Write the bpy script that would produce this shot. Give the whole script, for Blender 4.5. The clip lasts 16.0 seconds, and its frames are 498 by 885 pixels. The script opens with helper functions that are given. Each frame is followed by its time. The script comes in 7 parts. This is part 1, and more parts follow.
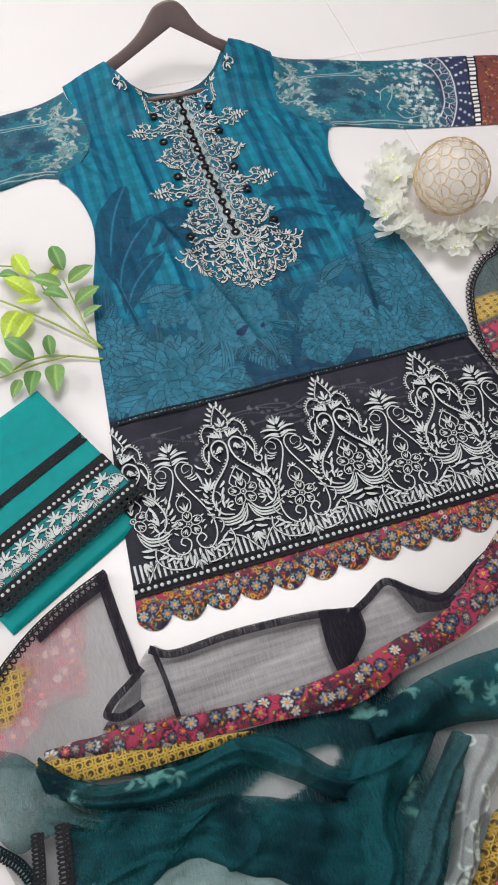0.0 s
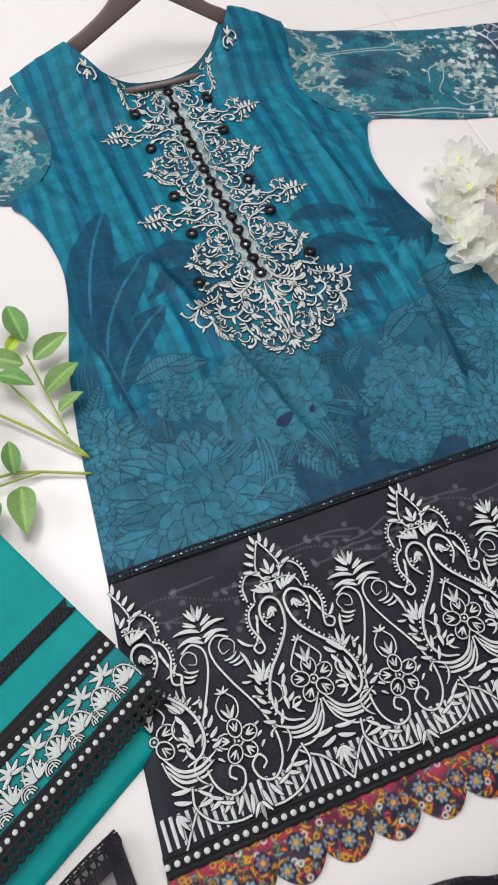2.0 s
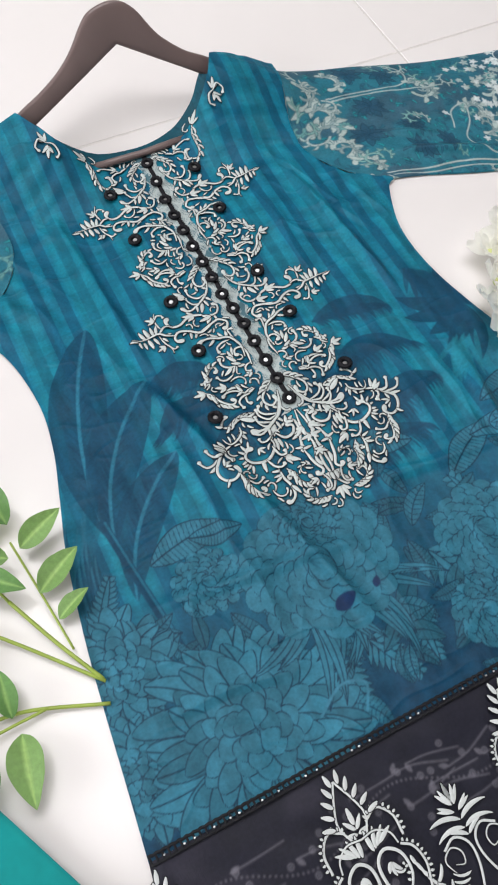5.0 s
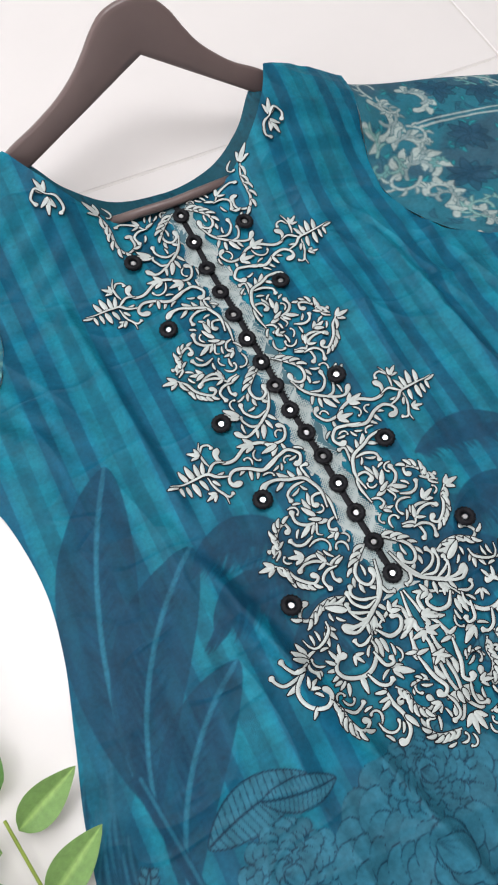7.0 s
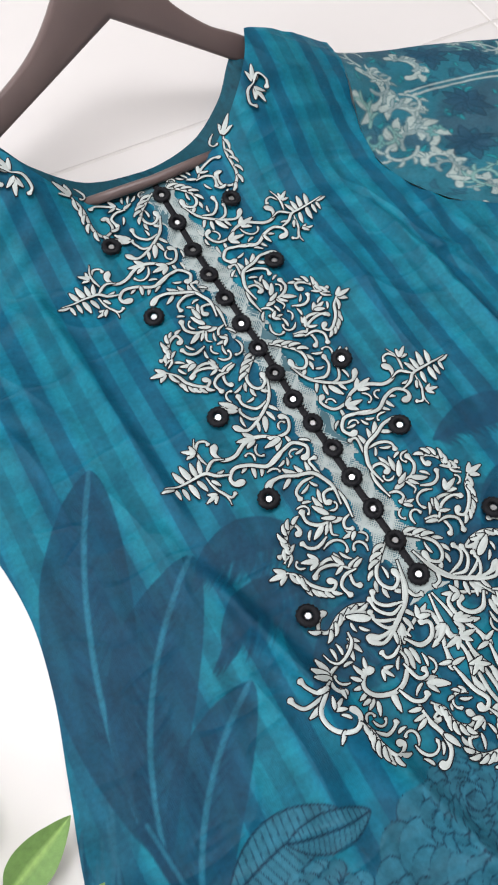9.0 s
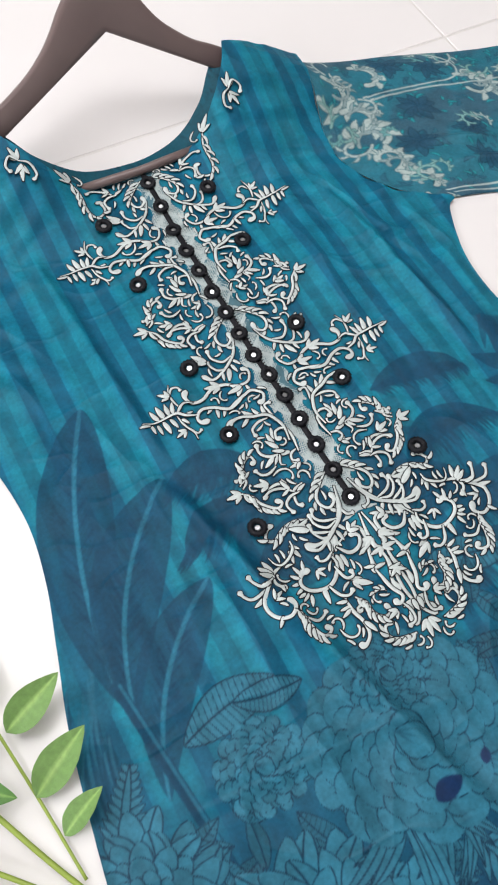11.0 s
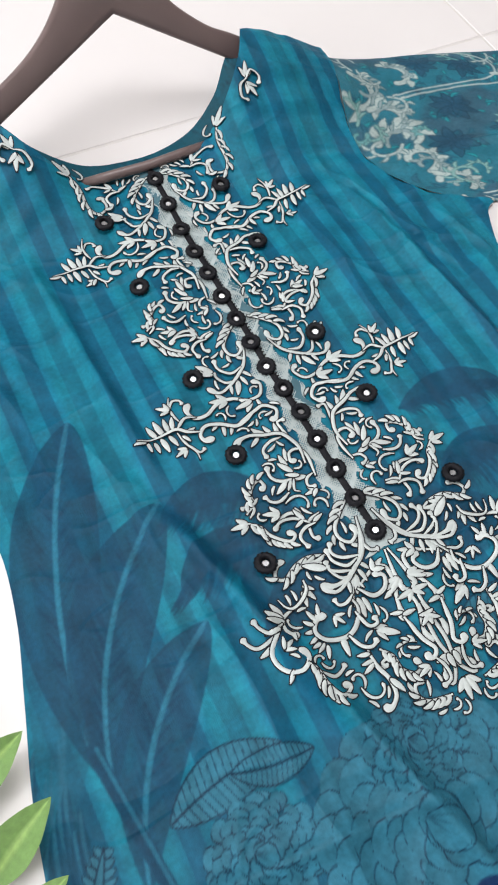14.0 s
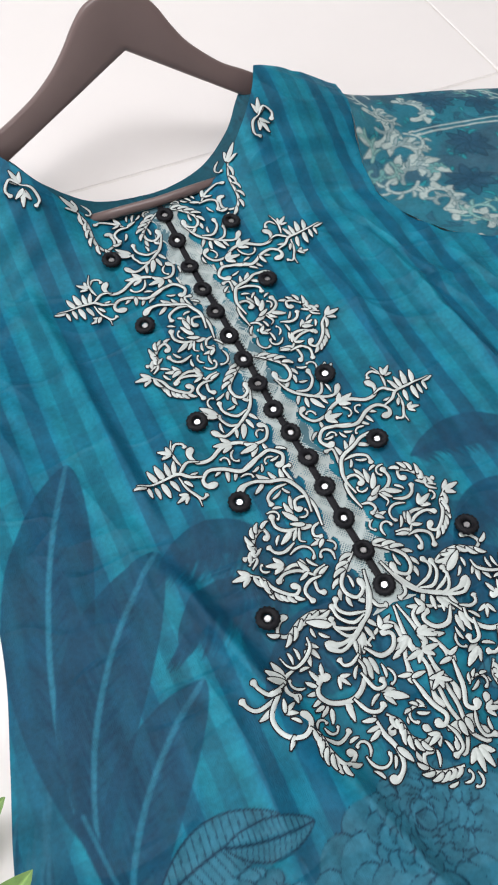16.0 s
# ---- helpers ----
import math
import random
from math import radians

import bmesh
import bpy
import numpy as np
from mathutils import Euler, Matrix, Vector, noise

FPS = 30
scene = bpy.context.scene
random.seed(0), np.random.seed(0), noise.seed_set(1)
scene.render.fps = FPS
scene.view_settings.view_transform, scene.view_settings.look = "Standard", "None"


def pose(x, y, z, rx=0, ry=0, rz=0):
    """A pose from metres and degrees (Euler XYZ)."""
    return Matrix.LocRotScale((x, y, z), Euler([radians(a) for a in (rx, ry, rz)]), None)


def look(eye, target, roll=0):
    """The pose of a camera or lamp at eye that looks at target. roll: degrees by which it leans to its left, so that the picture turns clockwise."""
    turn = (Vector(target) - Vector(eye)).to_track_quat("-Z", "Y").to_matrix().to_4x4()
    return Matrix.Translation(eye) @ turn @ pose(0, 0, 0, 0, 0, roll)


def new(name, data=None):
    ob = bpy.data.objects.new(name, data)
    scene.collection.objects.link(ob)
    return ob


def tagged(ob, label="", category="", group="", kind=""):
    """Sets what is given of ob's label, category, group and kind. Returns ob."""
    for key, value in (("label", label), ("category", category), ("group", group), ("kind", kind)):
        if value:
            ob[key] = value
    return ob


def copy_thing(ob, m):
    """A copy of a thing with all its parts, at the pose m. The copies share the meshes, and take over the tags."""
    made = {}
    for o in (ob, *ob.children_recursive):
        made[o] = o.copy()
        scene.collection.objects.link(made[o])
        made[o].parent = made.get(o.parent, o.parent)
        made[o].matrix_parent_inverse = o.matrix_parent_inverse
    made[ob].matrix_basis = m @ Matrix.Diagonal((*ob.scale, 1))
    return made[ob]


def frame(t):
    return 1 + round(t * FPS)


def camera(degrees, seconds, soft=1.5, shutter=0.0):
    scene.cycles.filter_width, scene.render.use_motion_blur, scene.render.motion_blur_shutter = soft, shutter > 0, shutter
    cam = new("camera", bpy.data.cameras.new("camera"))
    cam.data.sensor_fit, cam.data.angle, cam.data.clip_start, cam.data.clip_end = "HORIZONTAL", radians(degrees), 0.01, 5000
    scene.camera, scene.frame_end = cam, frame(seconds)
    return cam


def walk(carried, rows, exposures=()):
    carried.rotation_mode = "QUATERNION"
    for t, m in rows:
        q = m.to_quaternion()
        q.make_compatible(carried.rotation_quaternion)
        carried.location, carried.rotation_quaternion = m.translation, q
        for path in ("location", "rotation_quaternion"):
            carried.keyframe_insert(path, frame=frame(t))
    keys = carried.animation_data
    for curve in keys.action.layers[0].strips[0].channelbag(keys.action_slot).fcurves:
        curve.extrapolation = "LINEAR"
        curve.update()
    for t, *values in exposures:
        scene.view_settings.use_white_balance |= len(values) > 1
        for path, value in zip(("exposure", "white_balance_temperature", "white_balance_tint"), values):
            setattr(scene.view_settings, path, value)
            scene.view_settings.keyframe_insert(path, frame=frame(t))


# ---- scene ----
cam = camera(37.1, 16.0, soft=2.0)
PATH = [
    (0, (-0.277, -1.239, 0.903), (0.062, -0.293, -0.826), 2.3),
    (0.5, (-0.276, -1.151, 0.835), (0.058, -0.22, -0.904), 2.6),
    (1, (-0.256, -1.053, 0.771), (0.079, -0.13, -0.971), 2.8),
    (1.5, (-0.257, -0.987, 0.738), (0.075, -0.071, -1.009), 2.3),
    (2, (-0.254, -0.919, 0.7), (0.141, -0.039, -1.052), 3.3),
    (2.5, (-0.248, -0.871, 0.676), (0.195, -0.023, -1.08), 4.5),
    (3, (-0.246, -0.831, 0.675), (0.204, 0.003, -1.086), 4.5),
    (3.5, (-0.251, -0.8, 0.675), (0.193, 0.034, -1.087), 3.8),
    (3.7, (-0.261, -0.792, 0.68), (0.197, 0.035, -1.082), 4.3),
    (5.8, (-0.181, -0.575, 0.607), (0.254, 0.199, -1.185), 3.0),
    (6, (-0.175, -0.553, 0.601), (0.255, 0.208, -1.198), 3.2),
    (6.5, (-0.171, -0.485, 0.561), (0.26, 0.254, -1.247), 4.0),
    (7, (-0.168, -0.427, 0.521), (0.268, 0.296, -1.292), 4.7),
    (7.5, (-0.182, -0.382, 0.486), (0.27, 0.326, -1.329), 5.5),
    (8, (-0.175, -0.37, 0.448), (0.301, 0.329, -1.364), 6.5),
    (8.5, (-0.164, -0.386, 0.436), (0.32, 0.321, -1.371), 5.5),
    (9, (-0.174, -0.409, 0.463), (0.326, 0.313, -1.333), 5.5),
    (9.5, (-0.183, -0.456, 0.5), (0.32, 0.277, -1.291), 5.3),
    (10, (-0.192, -0.491, 0.541), (0.305, 0.246, -1.25), 5.2),
    (10.2, (-0.195, -0.497, 0.553), (0.3, 0.234, -1.242), 5.5),
    (12.3, (-0.173, -0.474, 0.471), (0.33, 0.277, -1.313), 6.1),
    (12.5, (-0.171, -0.469, 0.466), (0.34, 0.29, -1.313), 6.4),
    (13, (-0.17, -0.467, 0.455), (0.341, 0.323, -1.31), 5.7),
    (13.5, (-0.17, -0.471, 0.462), (0.33, 0.343, -1.295), 4.8),
    (14, (-0.172, -0.476, 0.46), (0.325, 0.35, -1.293), 4.5),
    (14.5, (-0.172, -0.477, 0.455), (0.321, 0.364, -1.291), 4.2),
    (15, (-0.168, -0.471, 0.449), (0.314, 0.383, -1.294), 3.6),
    (15.5, (-0.164, -0.465, 0.455), (0.317, 0.404, -1.281), 3.5),
    (16, (-0.154, -0.461, 0.45), (0.325, 0.441, -1.27), 2.7),
]
walk(cam, [(t, look(eye, target, roll)) for t, eye, target, roll in PATH],
     exposures=[(0, 0.03), (2.5, 0.03), (3.5, 0.14), (6.3, 0.0), (7, 0.08), (8, 0.10), (9.5, 0.12), (13, 0.20), (16, 0.15)])

# ---- world and light ----
world = bpy.data.worlds.new("world")
scene.world = world
world.use_nodes = True
world.node_tree.nodes["Background"].inputs[0].default_value = (0.9, 0.95, 1.0, 1)
world.node_tree.nodes["Background"].inputs[1].default_value = 0.3


def area_lamp(name, m, sx, sy, watts, colour):
    d = bpy.data.lights.new(name, "AREA")
    d.shape, d.size, d.size_y, d.energy, d.color = "RECTANGLE", sx, sy, watts, colour
    ob = new(name, d)
    ob.matrix_world = m
    return ob


area_lamp("ceiling_lamp_light", look((0.05, 0.2, 2.54), (0.05, 0.2, 0)), 1.6, 1.6, 44, (0.985, 0.975, 0.99))
# added side lamp, no known source; rakes from the left to model the folds
area_lamp("added_side_light", look((-3.05, 0.2, 1.5), (0.0, -0.3, 0.2)), 1.5, 1.3, 56, (0.95, 0.97, 1.0))


# ---- materials ----
def lin(r, g, b):
    """Linear colour from 0-255 values."""
    return tuple(((c / 255 / 12.92) if c <= 10 else ((c / 255 + 0.055) / 1.055) ** 2.4) for c in (r, g, b))


def material(name, colour=(0.8, 0.8, 0.8), rough=0.5, metal=0.0, attr="", vary=0.1, scale=60.0, bump=0.0, bump_scale=400.0,
             sheen=0.0, alpha=1.0, spec=0.5, weave=0.0, island=0.0):
    m = bpy.data.materials.new(name)
    m.use_nodes = True
    nt = m.node_tree
    bsdf = nt.nodes["Principled BSDF"]
    ln = nt.links.new
    co = nt.nodes.new("ShaderNodeTexCoord").outputs["Object"]
    if attr:
        a = nt.nodes.new("ShaderNodeAttribute")
        a.attribute_name = attr
        base = a.outputs["Color"]
    else:
        rgb = nt.nodes.new("ShaderNodeRGB")
        rgb.outputs[0].default_value = (*colour, 1)
        base = rgb.outputs[0]
    n1 = nt.nodes.new("ShaderNodeTexNoise")
    n1.inputs["Scale"].default_value, n1.inputs["Detail"].default_value = scale, 6
    n2 = nt.nodes.new("ShaderNodeTexNoise")
    n2.inputs["Scale"].default_value, n2.inputs["Detail"].default_value = scale / 9, 3
    ln(co, n1.inputs["Vector"]), ln(co, n2.inputs["Vector"])
    add = nt.nodes.new("ShaderNodeMath")
    add.operation = "ADD"
    ln(n1.outputs["Fac"], add.inputs[0]), ln(n2.outputs["Fac"], add.inputs[1])
    rng = nt.nodes.new("ShaderNodeMapRange")
    rng.inputs["From Min"].default_value, rng.inputs["From Max"].default_value = 0.6, 1.4
    rng.inputs["To Min"].default_value, rng.inputs["To Max"].default_value = 1 - vary, 1 + vary
    ln(add.outputs[0], rng.inputs["Value"])
    out = rng.outputs[0]
    if island:
        geo = nt.nodes.new("ShaderNodeNewGeometry")
        r2 = nt.nodes.new("ShaderNodeMapRange")
        r2.inputs["To Min"].default_value, r2.inputs["To Max"].default_value = 1 - island, 1 + island * 0.6
        ln(geo.outputs["Random Per Island"], r2.inputs["Value"])
        mu = nt.nodes.new("ShaderNodeMath")
        mu.operation = "MULTIPLY"
        ln(out, mu.inputs[0]), ln(r2.outputs[0], mu.inputs[1])
        out = mu.outputs[0]
    mix = nt.nodes.new("ShaderNodeVectorMath")
    mix.operation = "SCALE"
    ln(base, mix.inputs[0]), ln(out, mix.inputs["Scale"])
    ln(mix.outputs[0], bsdf.inputs["Base Color"])
    bsdf.inputs["Roughness"].default_value, bsdf.inputs["Metallic"].default_value = rough, metal
    bsdf.inputs["Specular IOR Level"].default_value = spec
    if sheen:
        bsdf.inputs["Sheen Weight"].default_value, bsdf.inputs["Sheen Roughness"].default_value = sheen, 0.4
    if alpha < 1:
        bsdf.inputs["Alpha"].default_value = alpha
    if bump or weave:
        b = nt.nodes.new("ShaderNodeBump")
        b.inputs["Strength"].default_value, b.inputs["Distance"].default_value = 1.0, 0.001 * (bump or weave)
        if weave:
            w = nt.nodes.new("ShaderNodeTexNoise")
            mp = nt.nodes.new("ShaderNodeMapping")
            mp.inputs["Scale"].default_value = (2600, 260, 400)
            ln(co, mp.inputs["Vector"]), ln(mp.outputs[0], w.inputs["Vector"])
            w.inputs["Scale"].default_value = 1.0
        else:
            w = nt.nodes.new("ShaderNodeTexNoise")
            w.inputs["Scale"].default_value, w.inputs["Detail"].default_value = bump_scale, 4
            ln(co, w.inputs["Vector"])
        ln(w.outputs["Fac"], b.inputs["Height"])
        ln(b.outputs[0], bsdf.inputs["Normal"])
    return m


def sheer(name, attr, weave_scale=900.0):
    """Chiffon: printed threads over clear gaps; the print's fourth channel is how closely it covers."""
    m = material(name, attr=attr, rough=0.8, vary=0.12, scale=90, spec=0.1)
    nt = m.node_tree
    ln = nt.links.new
    bsdf = nt.nodes["Principled BSDF"]
    a = [n for n in nt.nodes if n.bl_idname == "ShaderNodeAttribute"][0]
    co = [n for n in nt.nodes if n.bl_idname == "ShaderNodeTexCoord"][0].outputs["Object"]
    mp = nt.nodes.new("ShaderNodeMapping")
    mp.inputs["Scale"].default_value = (weave_scale, weave_scale * 0.06, weave_scale)
    mp.inputs["Rotation"].default_value = (0, 0, 0.05)
    ns = nt.nodes.new("ShaderNodeTexNoise")
    ns.inputs["Scale"].default_value = 1.0
    ln(co, mp.inputs["Vector"]), ln(mp.outputs[0], ns.inputs["Vector"])
    r = nt.nodes.new("ShaderNodeMapRange")
    r.inputs["From Min"].default_value, r.inputs["From Max"].default_value = 0.3, 0.7
    r.inputs["To Min"].default_value, r.inputs["To Max"].default_value = 0.82, 1.18
    mu = nt.nodes.new("ShaderNodeMath")
    mu.operation, mu.use_clamp = "MULTIPLY", True
    ln(ns.outputs["Fac"], r.inputs["Value"])
    ln(r.outputs[0], mu.inputs[0]), ln(a.outputs["Alpha"], mu.inputs[1])
    ln(mu.outputs[0], bsdf.inputs["Alpha"])
    return m


M_FLOOR = material("floor_tile", lin(229, 224, 223), rough=0.16, vary=0.025, scale=7, bump=0.02, bump_scale=60)
M_GROUT = material("grout", lin(216, 211, 208), rough=0.8, vary=0.08, scale=80)
M_WALL = material("wall_paint", lin(232, 230, 226), rough=0.85, vary=0.03, scale=12, bump=0.2, bump_scale=250)
M_CLOTH = material("printed_cotton", attr="print", rough=0.46, vary=0.26, scale=330, weave=0.25, spec=0.16)
M_TEAL = material("teal_cotton", lin(0, 140, 140), rough=0.6, vary=0.10, scale=100, weave=0.10, spec=0.18)
M_THREAD = material("silver_white_thread", lin(194, 201, 199), rough=0.5, vary=0.12, scale=500, bump=0.25, bump_scale=1400, island=0.12)
M_THREADW = material("white_thread", lin(204, 208, 208), rough=0.5, vary=0.1, scale=500, bump=0.25, bump_scale=1500, island=0.08)
M_THREADK = material("black_thread", lin(18, 18, 24), rough=0.6, spec=0.25, vary=0.2, scale=600, bump=0.3, bump_scale=1500)
M_WOOD = material("dark_stained_wood", lin(112, 95, 93), rough=0.30, vary=0.12, scale=25, bump=0.06, bump_scale=90)
M_MIRROR = material("mirror", (0.70, 0.70, 0.72), rough=0.3, metal=1.0, vary=0.02)
M_LEAF = material("green_leaf", attr="print", rough=0.4, vary=0.2, scale=130, bump=0.25, bump_scale=260)
M_STEM = material("green_stem", lin(150, 170, 70), rough=0.5, vary=0.15, scale=90)
M_PETAL = material("white_petal", lin(250, 250, 242), rough=0.6, vary=0.08, scale=60, island=0.06)
pt = M_PETAL.node_tree
tr_node, mix_node = pt.nodes.new("ShaderNodeBsdfTranslucent"), pt.nodes.new("ShaderNodeMixShader")
tr_node.inputs["Color"].default_value, mix_node.inputs[0].default_value = (0.97, 0.97, 0.94, 1), 0.6
pt.links.new(pt.nodes["Principled BSDF"].outputs[0], mix_node.inputs[1])
pt.links.new(tr_node.outputs[0], mix_node.inputs[2])
pt.links.new(mix_node.outputs[0], pt.nodes["Material Output"].inputs["Surface"])
M_WIRE = material("gold_wire", lin(216, 190, 150), rough=0.4, metal=0.6, vary=0.15, scale=200)
M_CHIFFON = sheer("printed_chiffon", "print")


# ---- mesh tools ----
def link_mesh(name, me, mat, parent=None, label=""):
    ob = new(name, me)
    me.materials.append(mat)
    if parent is not None:
        ob.parent = parent
    if label:
        tagged(ob, label)
    return ob


def part(name, bm, mat, parent=None, label=""):
    me = bpy.data.meshes.new(name)
    bm.to_mesh(me)
    bm.free()
    for p in me.polygons:
        p.use_smooth = True
    return link_mesh(name, me, mat, parent, label)


def thing(name, label, category, group="", m=None):
    ob = new(name)
    ob.empty_display_size = 0.05
    if m is not None:
        ob.matrix_world = m
    return tagged(ob, label, category, group)


def raw_mesh(name, verts, faces, colours=None):
    """Mesh from arrays, smooth, with an optional colour per vertex."""
    me = bpy.data.meshes.new(name)
    V, F = np.asarray(verts, np.float32), np.asarray(faces, np.int32)
    k = F.shape[1]
    me.vertices.add(len(V))
    me.vertices.foreach_set("co", V.ravel())
    me.loops.add(F.size)
    me.loops.foreach_set("vertex_index", F.ravel())
    me.polygons.add(len(F))
    me.polygons.foreach_set("loop_start", np.arange(0, F.size, k, dtype=np.int32))
    me.polygons.foreach_set("use_smooth", np.ones(len(F), bool))
    me.update(calc_edges=True)
    if colours is not None:
        c = np.ones((len(verts), 4), np.float32)
        colours = np.asarray(colours)
        c[:, :colours.shape[1]] = colours
        me.color_attributes.new("print", "FLOAT_COLOR", "POINT").data.foreach_set("color", c.ravel())
    me.update()
    return me


def grid_faces(rows, cols, start=0):
    i = np.arange(rows * cols).reshape(rows, cols) + start
    return np.stack([i[:-1, :-1], i[:-1, 1:], i[1:, 1:], i[1:, :-1]], -1).reshape(-1, 4)


def spline(pts, n, closed=False):
    """Smooth curve through a few points, n samples evenly spaced along it."""
    p = np.asarray(pts, float)
    q = np.vstack([p[-1:], p, p[:2]]) if closed else np.vstack([2 * p[0] - p[1], p, 2 * p[-1] - p[-2]])
    out = []
    for k in range(len(q) - 3):
        a, b, c, d = q[k:k + 4]
        t = np.linspace(0, 1, 24, endpoint=False)[:, None]
        out.append(0.5 * (2 * b + (c - a) * t + (2 * a - 5 * b + 4 * c - d) * t ** 2 + (3 * b - a - 3 * c + d) * t ** 3))
    out = np.vstack(out + ([p[:1]] if closed else [p[-1:]]))
    s = np.concatenate([[0], np.cumsum(np.linalg.norm(np.diff(out, axis=0), axis=1))])
    u = np.linspace(0, s[-1], n)
    return np.stack([np.interp(u, s, out[:, k]) for k in range(p.shape[1])], -1)


def smooth01(a, b, x):
    t = np.clip((x - a) / (b - a), 0, 1)
    return t * t * (3 - 2 * t)


def wobble(x, y, scale, seed=0, octaves=3):
    """Cheap smooth noise of arrays, about -1 to 1, from summed sines."""
    r = np.random.RandomState(seed)
    out, amp = np.zeros_like(x), 1.0
    for o in range(octaves):
        for k in range(4):
            a = r.uniform(0, 2 * math.pi)
            f = scale * 2 ** o * r.uniform(0.6, 1.4)
            out = out + amp * 0.35 * np.sin((x * math.cos(a) + y * math.sin(a)) * f + r.uniform(0, 6.28))
        amp *= 0.55
    return out


def loft(name, left, right, rows, cols, height, colour, mat, parent=None, label="", bow=0.0):
    """A sheet between two edge curves; height(x, y, u, v) lifts it, colour(x, y, u, v) prints it."""
    L, R = spline(left, rows), spline(right, rows)
    u = np.linspace(0, 1, cols)[None, :, None]
    P = L[:, None, :] * (1 - u) + R[:, None, :] * u
    x, y = P[..., 0], P[..., 1]
    U, V = np.meshgrid(np.linspace(0, 1, cols), np.linspace(0, 1, rows))
    z = height(x, y, U, V)
    verts = np.stack([x, y, z], -1).reshape(-1, 3)
    c = colour(x, y, U, V).reshape(rows * cols, -1) if colour else None
    return link_mesh(name, raw_mesh(name, verts, grid_faces(rows, cols), c), mat, parent, label)


class Paint:
    """A print laid down stamp by stamp on a fine raster of a cloth, later read off at the mesh's points."""

    def __init__(self, x0, y0, x1, y1, res, colour):
        self.x0, self.y0, self.res = x0, y0, res
        nx, ny = int((x1 - x0) / res) + 2, int((y1 - y0) / res) + 2
        self.X, self.Y = np.meshgrid(x0 + np.arange(nx) * res, y0 + np.arange(ny) * res)
        self.img = np.ones((ny, nx, len(colour)), np.float32) * np.array(colour, np.float32)

    def window(self, x0, y0, x1, y1):
        ny, nx = self.X.shape
        i0, i1 = max(0, int((y0 - self.y0) / self.res)), min(ny, int((y1 - self.y0) / self.res) + 2)
        j0, j1 = max(0, int((x0 - self.x0) / self.res)), min(nx, int((x1 - self.x0) / self.res) + 2)
        return (slice(i0, max(i0, i1)), slice(j0, max(j0, j1)))

    def blend(self, w, mask, colour):
        c = np.array(colour, np.float32)
        self.img[w] += (c - self.img[w]) * np.clip(mask, 0, 1)[..., None]

    def leaf(self, x, y, ang, length, width, fill, line=None, lw=0.0009, bend=0.0, vein=None, ribs=0, cover=1.0, sharp=0.8, belly=0.45):
        """A leaf or petal from (x, y) along ang degrees."""
        r = length * 1.15 + width
        w = self.window(x - r, y - r, x + r, y + r)
        X, Y = self.X[w] - x, self.Y[w] - y
        c, s = math.cos(radians(ang)), math.sin(radians(ang))
        u = (X * c + Y * s) / length
        v = -X * s + Y * c - bend * length * u * (1 - u) * 4 * 0.5
        uc = np.clip(u, 0, 1)
        k = math.log(0.5) / math.log(belly)
        half = width / 2 * np.sin(math.pi * uc ** k) ** sharp
        d = np.abs(v) - half
        d = np.where((u < 0) | (u > 1), 1.0, d)
        e = self.res * 0.8
        inside = np.clip(0.5 - d / e / 2, 0, 1)
        self.blend(w, inside * cover, fill)
        if ribs:
            ph = (uc * ribs - np.abs(v) / max(width, 1e-6) * 1.6) % 1.0
            self.blend(w, inside * (np.abs(ph - 0.5) > 0.41) * 0.75, line)
        if vein is not None:
            self.blend(w, inside * np.clip(1.3 - np.abs(v) / lw, 0, 1), vein)
        if line is not None and lw:
            self.blend(w, np.clip(1.4 - np.abs(d + lw * 0.4) / (lw * 0.7), 0, 1) * (u > 0.0) * (u < 1.0), line)

    def disc(self, x, y, r, colour, inner=0.0, cover=1.0):
        w = self.window(x - r - 0.002, y - r - 0.002, x + r + 0.002, y + r + 0.002)
        d = np.hypot(self.X[w] - x, self.Y[w] - y)
        m = np.clip(0.5 - (d - r) / self.res / 1.5, 0, 1)
        if inner:
            m = m * np.clip(0.5 + (d - inner) / self.res / 1.5, 0, 1)
        self.blend(w, m * cover, colour)

    def path(self, pts, width, colour, cover=1.0):
        p = spline(pts, max(8, int(np.sum(np.linalg.norm(np.diff(np.asarray(pts, float), axis=0), axis=1)) / self.res / 0.8)))
        for a, b in p:
            self.disc(a, b, width / 2, colour, cover=cover)

    def read(self, x, y):
        fx, fy = (x - self.x0) / self.res, (y - self.y0) / self.res
        ny, nx = self.X.shape
        j, i = np.clip(fx.astype(int), 0, nx - 2), np.clip(fy.astype(int), 0, ny - 2)
        a, b = np.clip(fx - j, 0, 1)[..., None], np.clip(fy - i, 0, 1)[..., None]
        g = self.img
        return g[i, j] * (1 - a) * (1 - b) + g[i, j + 1] * a * (1 - b) + g[i + 1, j] * (1 - a) * b + g[i + 1, j + 1] * a * b


# ---- the room ----
def box(bm, x0, y0, z0, x1, y1, z1):
    m = Matrix.Translation(((x0 + x1) / 2, (y0 + y1) / 2, (z0 + z1) / 2)) @ Matrix.Diagonal((x1 - x0, y1 - y0, z1 - z0, 1))
    return bmesh.ops.create_cube(bm, size=1, matrix=m)["verts"]


